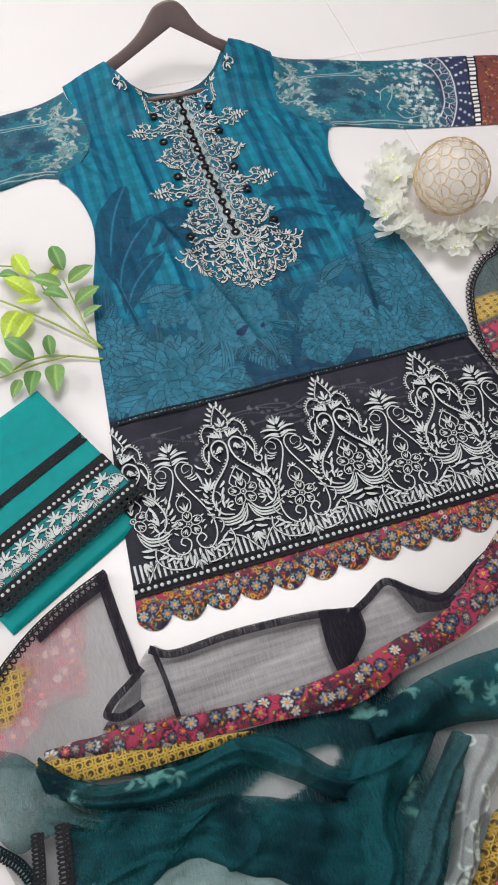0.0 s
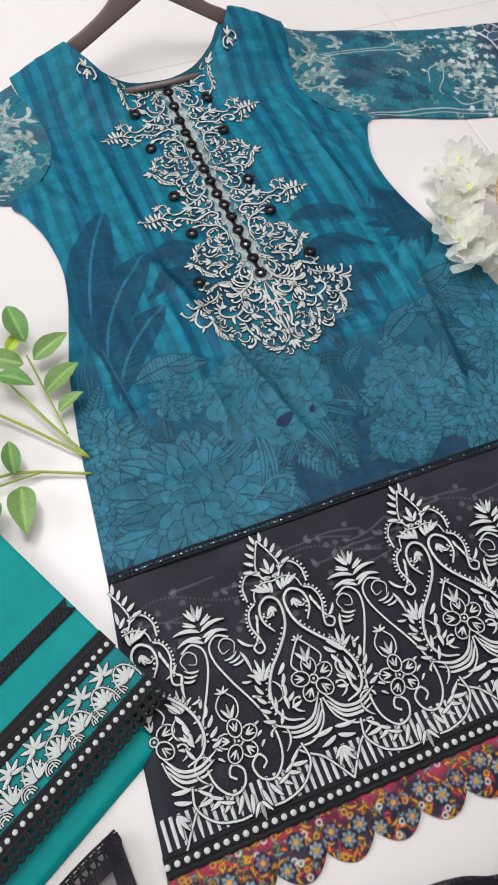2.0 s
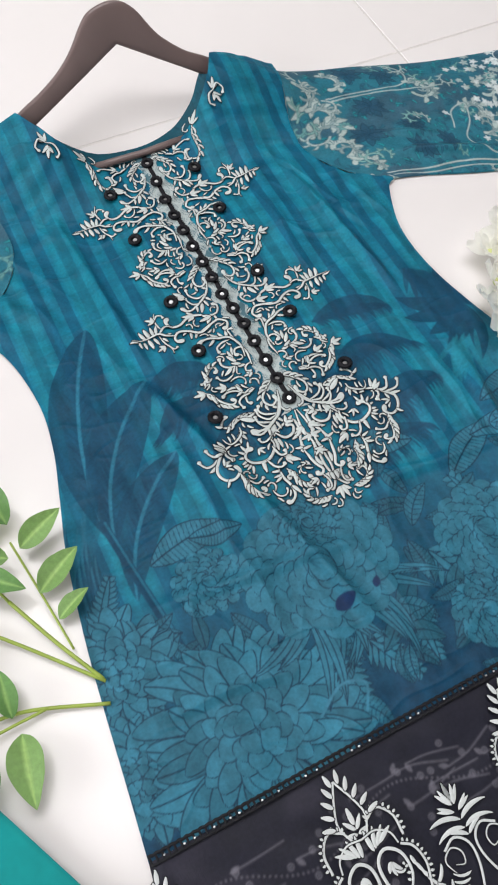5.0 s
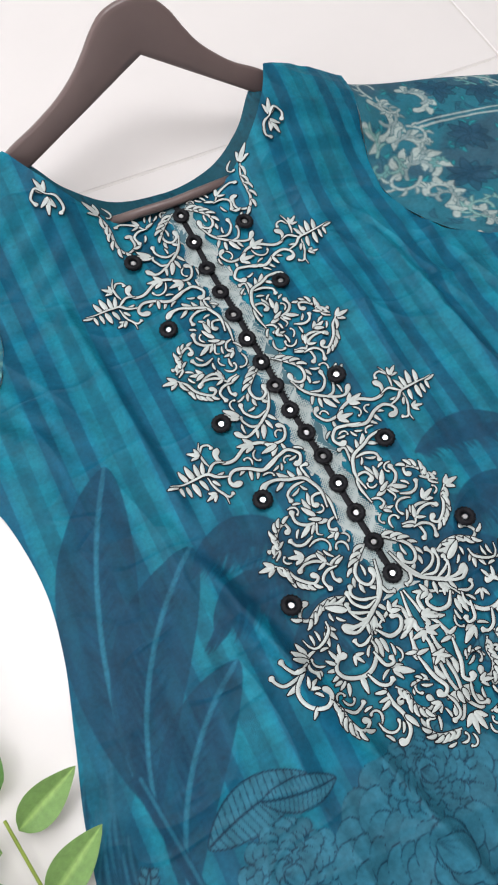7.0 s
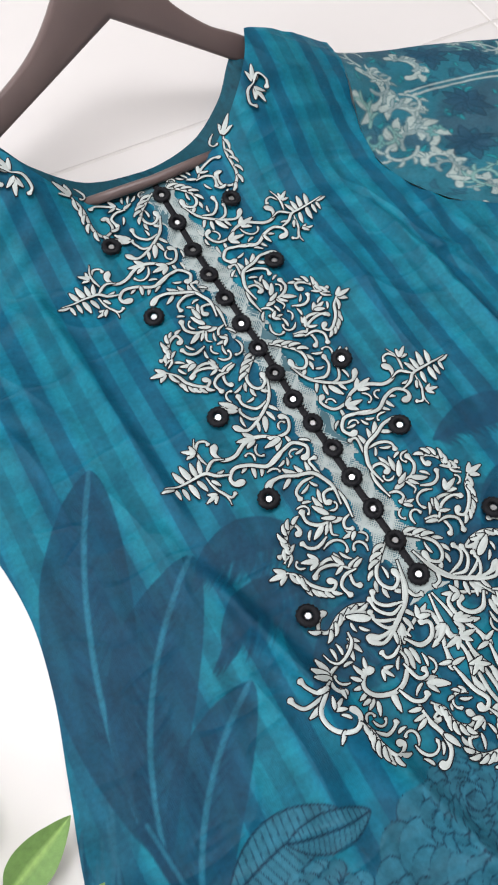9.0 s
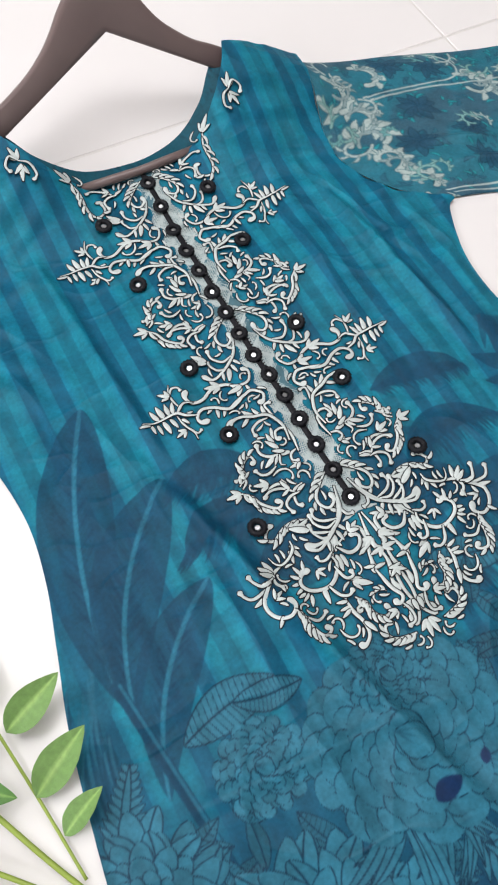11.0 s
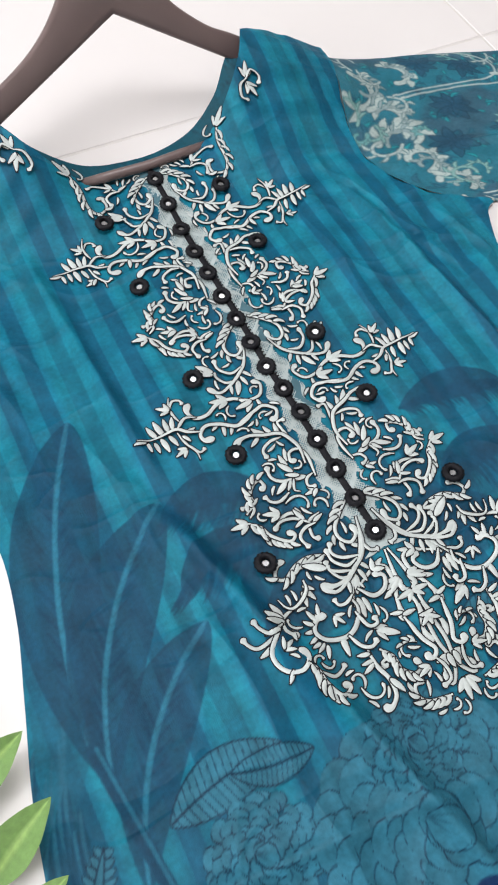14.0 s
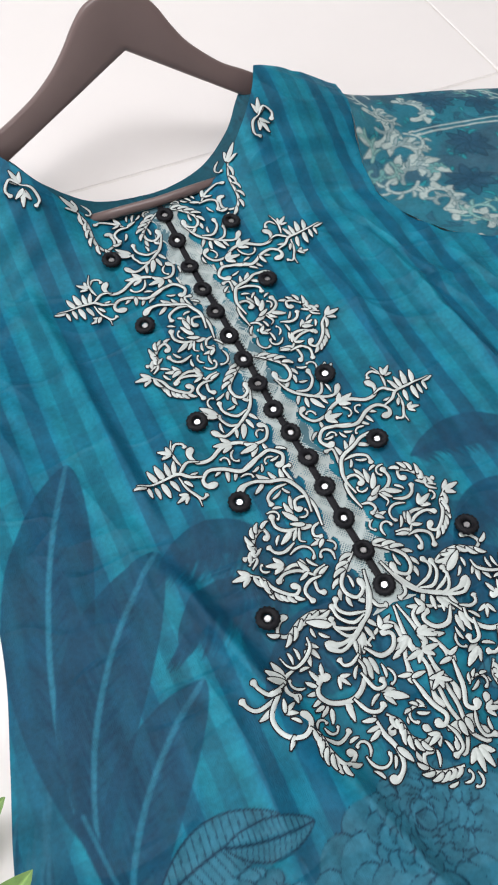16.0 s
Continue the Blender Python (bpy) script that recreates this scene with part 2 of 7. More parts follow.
bm = bmesh.new()
box(bm, -3.1, -2.26, -0.06, 2.7, 2.36, -0.0014)
floor = part("floor", bm, M_GROUT)
tagged(floor, "white polished tiles with pale narrow joints", "floor", kind="structure")
for name, b in (("wall_north", (-3.2, 2.36, -0.06, 2.8, 2.46, 2.6)), ("wall_south", (-3.2, -2.36, -0.06, 2.8, -2.26, 2.6)),
                ("wall_east", (2.7, -2.26, -0.06, 2.8, 2.36, 2.6))):
    bm = bmesh.new()
    box(bm, *b)
    tagged(part(name, bm, M_WALL), "plain off-white painted wall", "wall", kind="structure")
# unseen wall; its opening is made up, behind the added side lamp
bm = bmesh.new()
for b in ((-3.2, -2.26, -0.06, -3.1, -0.6, 2.6), (-3.2, 1.0, -0.06, -3.1, 2.36, 2.6), (-3.2, -0.6, -0.06, -3.1, 1.0, 0.8), (-3.2, -0.6, 2.2, -3.1, 1.0, 2.6)):
    box(bm, *b)
tagged(part("wall_west", bm, M_WALL), "plain off-white painted wall, unseen, with an added opening", "wall", kind="structure")
bm = bmesh.new()
box(bm, -3.2, -2.36, 2.6, 2.8, 2.46, 2.7)
tagged(part("ceiling", bm, M_WALL), "plain white ceiling", "ceiling", kind="structure")


# ---- shirt ----
def neck_rise(x, y):
    """The hanger lifts the yoke off the floor."""
    return 0.060 * smooth01(-0.050, 0.078, y) * (1 - smooth01(0.10, 0.28, np.abs(x - 0.002))) * smooth01(0.035, 0.100, np.abs(x))


def crease(x, y, x0, y0, x1, y1, width, height):
    """A pressed fold line from one point to another."""
    dx, dy = x1 - x0, y1 - y0
    n = math.hypot(dx, dy)
    t = ((x - x0) * dx + (y - y0) * dy) / n
    d = ((x - x0) * -dy + (y - y0) * dx) / n
    return height * np.exp(-(d / width) ** 2) * smooth01(0, 0.05, t) * (1 - smooth01(n - 0.05, n, t))


def pleat(x, y, x0, y0, x1, y1, width, height, lean=0.35):
    """A pressed fold: a sharp ridge, steep on one side and long on the other."""
    dx, dy = x1 - x0, y1 - y0
    n = math.hypot(dx, dy)
    t = ((x - x0) * dx + (y - y0) * dy) / n
    d = ((x - x0) * -dy + (y - y0) * dx) / n + 0.002 * np.sin(t * 60)
    k = np.where(d > 0, np.maximum(0, 1 - d / (width * (1 + lean))), np.maximum(0, 1 + d / (width * (1 - lean))))
    return height * k ** 1.4 * smooth01(0, 0.06, t) * (1 - smooth01(n - 0.06, n, t))


def cloth_z(x, y):
    z = 0.0055 + neck_rise(x, y)
    z = z + pleat(x, y, -0.150, -0.18, -0.121, -0.36, 0.011, 0.0030) + pleat(x, y, -0.123, -0.33, -0.108, -0.56, 0.015, 0.0055)
    z = z + pleat(x, y, 0.098, -0.06, 0.100, -0.27, 0.009, 0.0022) + pleat(x, y, 0.135, -0.02, 0.195, -0.21, 0.010, 0.0028) + pleat(x, y, 0.160, -0.34, 0.150, -0.60, 0.013, 0.0040)
    z = z + pleat(x, y, -0.21, -0.04, -0.14, -0.16, 0.009, 0.0024) + pleat(x, y, -0.19, -0.10, -0.17, -0.26, 0.009, 0.0022) + pleat(x, y, 0.12, -0.13, 0.225, -0.17, 0.010, 0.0030)
    z = z + pleat(x, y, -0.02, -0.49, 0.005, -0.66, 0.012, 0.0028) + pleat(x, y, -0.25, -0.575, -0.10, -0.590, 0.012, 0.0026) + pleat(x, y, 0.20, -0.10, 0.235, -0.24, 0.012, 0.0030)
    z = z + 0.0012 * np.maximum(0, 1 - 5 * np.abs(wobble(x, y * 0.6, 20, 71))) ** 1.5 + 0.0006 * np.maximum(0, 1 - 5 * np.abs(wobble(x * 0.7, y, 44, 73))) ** 1.5
    z = z + 0.0018 * wobble(x, y, 26, 3) + 0.0008 * wobble(x, y * 0.45, 90, 5) + 0.0012 * np.maximum(0, wobble(x, y * 0.35, 55, 25)) ** 1.5
    z = z + crease(x, y, -0.125, -0.27, -0.03, -0.60, 0.007, 0.009) + crease(x, y, -0.13, -0.02, -0.11, -0.28, 0.006, 0.006)
    z = z + crease(x, y, 0.145, -0.06, 0.175, -0.30, 0.006, 0.007) + crease(x, y, 0.19, -0.36, 0.15, -0.62, 0.007, 0.007)
    z = z + crease(x, y, -0.22, -0.49, 0.0, -0.515, 0.006, 0.0032) + crease(x, y, 0.02, -0.47, 0.27, -0.50, 0.006, 0.003)
    k = np.exp(-(((np.abs(x) - 0.16) / 0.06) ** 2 + ((y - 0.0) / 0.07) ** 2))
    z = z + k * 0.0012 * np.sin((y * 0.9 + np.abs(x) * 0.35) * 230 + 2.0 * wobble(x, y, 30, 8))
    k = np.exp(-(((np.abs(x) - 0.215) / 0.05) ** 2 + ((y + 0.13) / 0.08) ** 2))
    z = z + k * 0.0014 * np.sin((y * 0.6 - np.abs(x) * 0.8) * 190 + 1.5 * wobble(x, y, 30, 12))
    z = z + 0.0007 * wobble(x, y * 0.6, 60, 15) + crease(x, y, 0.155, -0.12, 0.20, -0.17, 0.004, 0.003) + crease(x, y, 0.145, -0.14, 0.185, -0.20, 0.004, 0.003)
    return z


HALF_SIDE = [(0.309, -0.950), (0.304, -0.912), (0.292, -0.75), (0.281, -0.666), (0.276, -0.61), (0.267, -0.51), (0.254, -0.418),
             (0.240, -0.36), (0.228, -0.31), (0.223, -0.26), (0.230, -0.205), (0.244, -0.165), (0.256, -0.138)]
RIGHT_SIDE = [(0.287, -0.64), (0.281, -0.564), (0.271, -0.472), (0.262, -0.415), (0.238, -0.335), (0.224, -0.265), (0.226, -0.205), (0.246, -0.15), (0.256, -0.138)]
SEAM = [(0.256, -0.138), (0.209, -0.108), (0.186, -0.068), (0.183, -0.03), (0.191, 0.01), (0.203, 0.048), (0.206, 0.078)]
NECK = [(0.0, 0.008), (0.03, 0.011), (0.062, 0.020), (0.088, 0.035), (0.107, 0.056), (0.121, 0.082)]
Y_SEAM = -0.665

TEAL_A, TEAL_B = lin(14, 112, 138), lin(6, 77, 106)
LEAF_C, BLUE_C, LINE_C, PALE_C = lin(8, 62, 89), lin(44, 106, 128), lin(9, 42, 66), lin(54, 114, 138)


def shirt_print():
    p = Paint(-0.34, -0.70, 0.34, 0.12, 0.0006, TEAL_A)
    X, Y = p.X, p.Y
    rnd = random.Random(4)
    full = (slice(None), slice(None))
    xs = X + 0.0003 * wobble(X, Y, 40, 9)
    s = np.sin(xs * 2 * math.pi / 0.0235)
    s2 = np.sin(xs * 2 * math.pi / 0.0705 + 1.0)
    p.blend(full, 0.80 * smooth01(-0.10, 0.10, s), TEAL_B)
    p.blend(full, 0.25 * smooth01(0.1, 0.5, s2), lin(30, 138, 150))
    p.blend(full, 0.22 * smooth01(0.2, 0.5, np.sin(Y * 2 * math.pi / 0.031)), TEAL_B)
    p.blend(full, 0.85 * smooth01(-0.43, -0.52, Y + 0.02 * wobble(X, Y, 30, 2)), lin(18, 76, 102))
    # blue ground towards the hem and down one side
    p.blend(full, 0.5 * smooth01(0.17, 0.25, X + 0.02 * wobble(X, Y, 40, 6)) * smooth01(-0.30, -0.38, Y), BLUE_C)
    p.blend(full, smooth01(-0.50, -0.64, Y + 0.015 * wobble(X, Y, 30, 2)) * 0.8, lin(14, 54, 82))
    # broad leaves
    def broad(x0, y0, x1, y1, w, bend, fill=LEAF_C, cover=0.82, vein=lin(34, 100, 126)):
        a = math.degrees(math.atan2(y1 - y0, x1 - x0))
        p.leaf(x0, y0, a, math.hypot(x1 - x0, y1 - y0), w, fill, bend=bend, vein=vein, lw=0.0012, line=None, cover=cover, sharp=0.62, belly=0.58)
        p.leaf(x0, y0, a, math.hypot(x1 - x0, y1 - y0), w * 0.55, [q * 1.12 for q in fill], bend=bend, vein=vein, lw=0.0016, cover=cover * 0.4, sharp=0.7, belly=0.62)
    broad(-0.250, -0.44, -0.205, -0.30, 0.040, -0.1, lin(20, 92, 118), 0.6)
    for x0, y0, x1, y1, w, bend in ((-0.214, -0.415, -0.151, -0.192, 0.058, 0.14), (-0.210, -0.425, -0.119, -0.277, 0.054, 0.20), (-0.212, -0.480, -0.124, -0.362, 0.044, 0.22)):
        broad(x0, y0, x1, y1, w, bend)
        a, l = math.degrees(math.atan2(y1 - y0, x1 - x0)), math.hypot(x1 - x0, y1 - y0)
        p.leaf(x0, y0, a, l * 0.97, 0.0034, lin(36, 112, 138), bend=bend, cover=0.7, sharp=0.5)
        for k in range(26):
            t = 0.12 + 0.80 * k / 26
            v = bend * l * t * (1 - t) * 2
            px, py = x0 + math.cos(radians(a)) * l * t - math.sin(radians(a)) * v, y0 + math.sin(radians(a)) * l * t + math.cos(radians(a)) * v
            for sd in (-1, 1):
                p.leaf(px, py, a + sd * rnd.uniform(30, 40), w * 0.42 * math.sin(math.pi * t ** 0.8) ** 0.6, 0.0016, lin(18, 80, 108) if k % 2 else lin(6, 48, 78), cover=0.35)
    p.path([(-0.213, -0.40), (-0.206, -0.45), (-0.196, -0.52), (-0.188, -0.58)], 0.008, LEAF_C, 0.35)
    p.path([(-0.211, -0.40), (-0.204, -0.45), (-0.194, -0.52)], 0.0022, lin(30, 100, 126), 0.5)
    for k in range(15):
        broad(-0.205 - 0.0035 * k, -0.56 + 0.002 * k, -0.228 - 0.0022 * k, -0.385 - 0.008 * (k * 5 % 7), 0.008 + 0.004 * (k % 3), 0.22 + 0.03 * (k % 4), LEAF_C if k % 3 else lin(22, 100, 124), 0.6)
    # feathery fronds
    def plume(x0, y0, x1, y1, arc, hair, ang, n=60, fill=LEAF_C):
        """A feather: an arched dark vane, frayed into hairs along its lower side."""
        l, a = math.hypot(x1 - x0, y1 - y0), math.degrees(math.atan2(y1 - y0, x1 - x0))
        p.leaf(x0, y0, a, l, l * 0.30, fill, bend=arc, cover=0.85, sharp=0.7, belly=0.4)
        for k in range(n):
            t = (k + rnd.random()) / n
            v = arc * l * t * (1 - t) * 2
            px, py = x0 + (x1 - x0) * t - math.sin(radians(a)) * v, y0 + (y1 - y0) * t + math.cos(radians(a)) * v
            p.leaf(px, py, ang + 26 * (t - 0.5) + rnd.uniform(-7, 7), hair * (0.55 + 0.5 * math.sin(math.pi * t)) * rnd.uniform(0.7, 1.1), 0.0030, fill, bend=0.2, cover=0.6)
    plume(-0.121, -0.287, -0.040, -0.312, 0.36, 0.034, -128)
    plume(-0.129, -0.337, -0.055, -0.330, 0.34, 0.034, -125)
    for sd in (-1, 1):
        p.leaf(sd * 0.012, -0.345, 90 - sd * 112, 0.090, 0.085, LEAF_C, cover=0.55, sharp=0.5)
        plume(sd * 0.015, -0.360, sd * 0.098, -0.392, sd * 0.25, 0.030, -90 - sd * 30)
    plume(0.150, -0.296, 0.066, -0.285, -0.22, 0.028, -60)
    plume(0.060, -0.350, 0.150, -0.350, 0.36, 0.030, -70)
    plume(0.150, -0.395, 0.055, -0.425, -0.25, 0.030, -70)
    plume(0.020, -0.462, 0.110, -0.440, 0.30, 0.030, -70)
    for a in (172, 150, 200, 118, 84, 62, 20, -20, 222, 250):
        p.leaf(0.228, -0.330, a, 0.060 + 0.018 * rnd.random(), 0.021, LEAF_C, bend=0.18, cover=0.88)
    for k in range(26):
        p.leaf(0.196 + 0.0022 * k * 0.8, -0.262 - 0.0012 * k, 240 + 2.2 * k + 14 * rnd.random(), 0.035 + 0.018 * rnd.random(), 0.006, LEAF_C, cover=0.7)
    for k in range(16):
        p.leaf(0.19 + 0.03 * rnd.random(), -0.36 - 0.03 * rnd.random(), 190 + 70 * rnd.random(), 0.05, 0.006, lin(28, 118, 138), cover=0.6)

    # chrysanthemums with drawn petals
    def bloom(cx, cy, r, fill=BLUE_C, line=LINE_C, squash=0.9, turn=0.0, n0=17):
        for ring, (f, n) in enumerate(((1.0, n0 + 5), (0.86, n0 + 4), (0.70, n0 + 1), (0.55, n0 - 3), (0.42, 11), (0.30, 8), (0.2, 5))):
            for k in range(n):
                a = turn + 360 * (k + 0.5 * (ring % 2)) / n + rnd.uniform(-7, 7)
                start = 0.12 * r * f
                px, py = cx + math.cos(radians(a)) * start, cy + math.sin(radians(a)) * start * squash
                g = rnd.uniform(0.80, 1.15)
                c = [q * g for q in fill]
                p.leaf(px, py, a, r * f * rnd.uniform(0.84, 1.06), 2.1 * r * f * math.pi / n * 0.95, c, line=line, lw=0.0008, bend=rnd.uniform(-0.25, 0.25),
                       belly=0.66, sharp=0.55, ribs=0, vein=line if ring < 2 and k % 2 else None)

    def fern(x, y, ang, length, n, w, fill=BLUE_C):
        for k in range(n):
            t = k / n
            for sd in (-1, 1):
                p.leaf(x + math.cos(radians(ang)) * length * t, y + math.sin(radians(ang)) * length * t, ang + sd * 52, length * 0.42 * (1 - t * 0.75), w, fill, line=LINE_C, lw=0.0006)
        p.leaf(x, y, ang, length, w * 1.2, fill, line=LINE_C, lw=0.0007)

    def ribbed(x, y, ang, length, w, bend=0.1, fill=BLUE_C):
        p.leaf(x, y, ang, length, w, fill, line=LINE_C, lw=0.0009, bend=bend, ribs=17, vein=LINE_C, belly=0.5, sharp=0.7)

    for x, y, a, l in ((-0.19, -0.455, 8, 0.075), (-0.10, -0.455, 170, 0.05), (0.055, -0.60, -28, 0.08), (0.075, -0.655, 60, 0.10), (0.02, -0.43, -15, 0.07), (0.13, -0.63, 75, 0.09),
                       (0.235, -0.42, 200, 0.07), (0.21, -0.44, 20, 0.06), (0.24, -0.66, 110, 0.08), (0.25, -0.48, 150, 0.06), (0.10, -0.50, 30, 0.07), (0.14, -0.47, -10, 0.06)):
        ribbed(x, y, a, l, l * 0.42)
    for x, y, a, l in ((-0.085, -0.60, -80, 0.06), (-0.05, -0.595, -60, 0.055), (0.0, -0.585, -95, 0.055), (-0.265, -0.585, 80, 0.06), (-0.25, -0.49, 60, 0.05), (0.04, -0.55, -70, 0.07),
                       (0.12, -0.56, 110, 0.07), (0.19, -0.49, 80, 0.05)):
        fern(x, y, a, l, 9, l * 0.10)
    def peony(cx, cy, r, squash=0.85, fill=BLUE_C):
        """Overlapping round petals, each shaded at its foot by fine strokes."""
        for f, n in ((1.0, 17), (0.86, 16), (0.72, 14), (0.58, 12), (0.45, 9), (0.32, 7), (0.19, 4)):
            for k in range(n):
                a = 360 * (k + 3 * f) / n + rnd.uniform(-9, 9)
                g, l = rnd.uniform(0.85, 1.12), r * 0.36 * rnd.uniform(0.85, 1.15)
                d = r * f - l
                px, py = cx + math.cos(radians(a)) * d, cy + math.sin(radians(a)) * d * squash
                w = l * rnd.uniform(0.85, 1.15)
                p.leaf(px, py, a + rnd.uniform(-14, 14), l, w, [q * g for q in fill], line=LINE_C, lw=0.0007, belly=0.62, sharp=0.45)
                for j in range(3):
                    p.leaf(px, py, a + 16 * (j - 1) + rnd.uniform(-4, 4), l * 0.6, 0.0009, LINE_C, cover=0.6)

    # drawn foliage under the flowers
    for k in range(130):
        x, y = rnd.uniform(-0.28, 0.29), rnd.uniform(-0.665, -0.455)
        if x < -0.1 and y > -0.50:
            continue
        l = rnd.uniform(0.025, 0.05)
        g = rnd.uniform(0.6, 0.95)
        p.leaf(x, y, rnd.uniform(0, 360), l, l * 0.4, [q * g for q in BLUE_C], line=LINE_C, lw=0.0006, bend=rnd.uniform(-0.3, 0.3), ribs=rnd.choice((0, 9, 13)), vein=LINE_C, cover=0.75)
    bloom(-0.248, -0.529, 0.050, n0=13)
    bloom(-0.262, -0.61, 0.045, n0=12)
    peony(-0.150, -0.490, 0.034)
    bloom(0.235, -0.545, 0.062, n0=14)
    bloom(0.265, -0.63, 0.05, n0=13)
    peony(0.10, -0.555, 0.050)
    bloom(-0.166, -0.618, 0.086, n0=19)
    bloom(0.165, -0.625, 0.05, n0=13)
    peony(0.06, -0.62, 0.036)
    for k in range(22):
        p.leaf(-0.06 + 0.03 * math.cos(k), -0.55, 180 + 8.5 * k, rnd.uniform(0.055, 0.085), 0.010, BLUE_C, line=LINE_C, lw=0.0006, vein=LINE_C, bend=0.2)
    peony(-0.055, -0.520, 0.074)
    peony(-0.045, -0.478, 0.034, 0.7)
    p.leaf(-0.062, -0.562, 15, 0.022, 0.014, lin(18, 42, 78))
    p.leaf(-0.020, -0.560, 60, 0.011, 0.007, lin(18, 42, 78))
    p.disc(0.175, -0.472, 0.013, BLUE_C)
    p.disc(0.175, -0.472, 0.0125, LINE_C, 0.0112)
    p.disc(0.175, -0.472, 0.006, LINE_C, 0.0048)
    for k in range(9):
        p.leaf(0.175, -0.472, 40 * k, 0.011, 0.004, PALE_C, line=LINE_C, lw=0.0006)
    p.path([(-0.115, -0.632), (-0.09, -0.618), (-0.07, -0.625), (-0.08, -0.645)], 0.002, PALE_C)
    # woven slub
    p.img *= (1 + 0.10 * wobble(X * 3, Y * 0.4, 120, 17, 2) + 0.06 * wobble(X, Y, 260, 18, 2))[..., None]
    return p


shirt = thing("shirt", "teal printed long tunic with silver embroidery, laid flat on floor", "shirt")
PRINT = shirt_print()


def shirt_side(sign, rows=820, cols=330):
    side = RIGHT_SIDE if sign > 0 else [p for p in HALF_SIDE if p[1] > -0.64]
    outer = spline([(0.281, Y_SEAM)] + side + SEAM[1:], 400)
    inner = np.vstack([np.stack([np.zeros(300), np.linspace(Y_SEAM, 0.008, 300)], -1), spline(NECK, 80)[1:]])

    def resample(c, breaks, fr):
        s = np.concatenate([[0], np.cumsum(np.linalg.norm(np.diff(c, axis=0), axis=1))])
        u = np.interp(np.linspace(0, 1, rows), fr, breaks) if breaks else np.linspace(0, s[-1], rows)
        return np.stack([np.interp(u, s, c[:, k]) for k in (0, 1)], -1)

    so = np.concatenate([[0], np.cumsum(np.linalg.norm(np.diff(outer, axis=0), axis=1))])
    i_arm = int(np.argmin(np.hypot(outer[:, 0] - 0.256, outer[:, 1] + 0.138)))
    i_mid = int(np.argmin(np.hypot(outer[:, 0] - 0.193, outer[:, 1] + 0.03)))
    O = resample(outer, [0, so[i_arm], so[i_mid], so[-1]], [0, 0.68, 0.84, 1])
    si = np.concatenate([[0], np.cumsum(np.linalg.norm(np.diff(inner, axis=0), axis=1))])
    I = resample(inner, [0, 0.545, 0.673, si[-1]], [0, 0.68, 0.84, 1])
    u = np.linspace(0, 1, cols)[None, :, None]
    P = I[:, None] * (1 - u) + O[:, None] * u
    x, y = P[..., 0] * sign, P[..., 1]
    U = np.broadcast_to(u[..., 0], x.shape)
    edge = 1 - smooth01(0.93, 1.0, U) * smooth01(-0.115, -0.16, y) * 0.8
    z = 0.0012 + (cloth_z(x, y) - 0.0012) * edge
    verts = np.stack([x, y, z], -1).reshape(-1, 3)
    f = grid_faces(rows, cols)
    if sign < 0:
        f = f[:, ::-1]
    return verts, f, PRINT.read(x, y).reshape(-1, 3)


# back of the neck, seen inside the collar
BACK = [(-0.117, 0.090, 0.050), (-0.102, 0.076, 0.042), (-0.083, 0.057, 0.026), (-0.048, 0.040, 0.010), (0.0, 0.034, 0.005), (0.048, 0.040, 0.010), (0.082, 0.056, 0.026), (0.101, 0.074, 0.042), (0.116, 0.090, 0.050)]
q = spline(BACK, 90)
low = q.copy()
low[:, 1] = q[:, 1] - 0.045
low[:, 2] = np.maximum(0.0025, q[:, 2] - 0.016)
rows = np.stack([q * (1 - t) + low * t for t in np.linspace(0, 1, 12)])
rows[..., 2] += 0.0006 * wobble(rows[..., 0], rows[..., 1], 90, 3)
pb = Paint(-0.14, -0.05, 0.14, 0.12, 0.0008, lin(12, 74, 90))
rk = random.Random(2)
for k in range(300):
    pb.leaf(rk.uniform(-0.13, 0.13), rk.uniform(-0.04, 0.11), rk.uniform(0, 360), 0.010, 0.004, lin(16, 84, 102), line=lin(10, 50, 66), lw=0.0007, bend=0.4)
link_mesh("back_neck", raw_mesh("back_neck", rows.reshape(-1, 3), grid_faces(12, 90), pb.read(rows[..., 0], rows[..., 1]).reshape(-1, 3)), M_CLOTH, shirt, "dark teal inside of the back neckline")
a, b = shirt_side(1), shirt_side(-1)
me = raw_mesh("front", np.vstack([a[0], b[0]]), np.vstack([a[1], b[1] + len(a[0])]), np.vstack([a[2], b[2]]))
link_mesh("front", me, M_CLOTH, shirt, "teal striped cotton front printed with leaves and chrysanthemums")


def edge_x(y):
    pts = np.array(HALF_SIDE)
    return np.interp(y, pts[:, 1], pts[:, 0])


def panel_z(x, y):
    return 0.0062 + 0.0012 * wobble(x, y, 22, 13) + 0.0007 * wobble(x, y, 70, 14)


def hem_strip(name, y0, y1, rows, cols, colour, mat, label, lift=0.0):
    y = np.linspace(y1, y0, rows)[:, None] * np.ones((1, cols))
    u = np.linspace(-1, 1, cols)[None, :]
    x = u * edge_x(y)
    z = 0.0012 + (panel_z(x, y) + lift - 0.0012) * (1 - smooth01(0.96, 1.0, np.abs(u)) * 0.8)
    v = np.stack([x, y, z], -1).reshape(-1, 3)
    c = colour(x, y).reshape(rows * cols, -1) if colour else None
    return link_mesh(name, raw_mesh(name, v, grid_faces(rows, cols)[:, ::-1], c), mat, shirt, label)


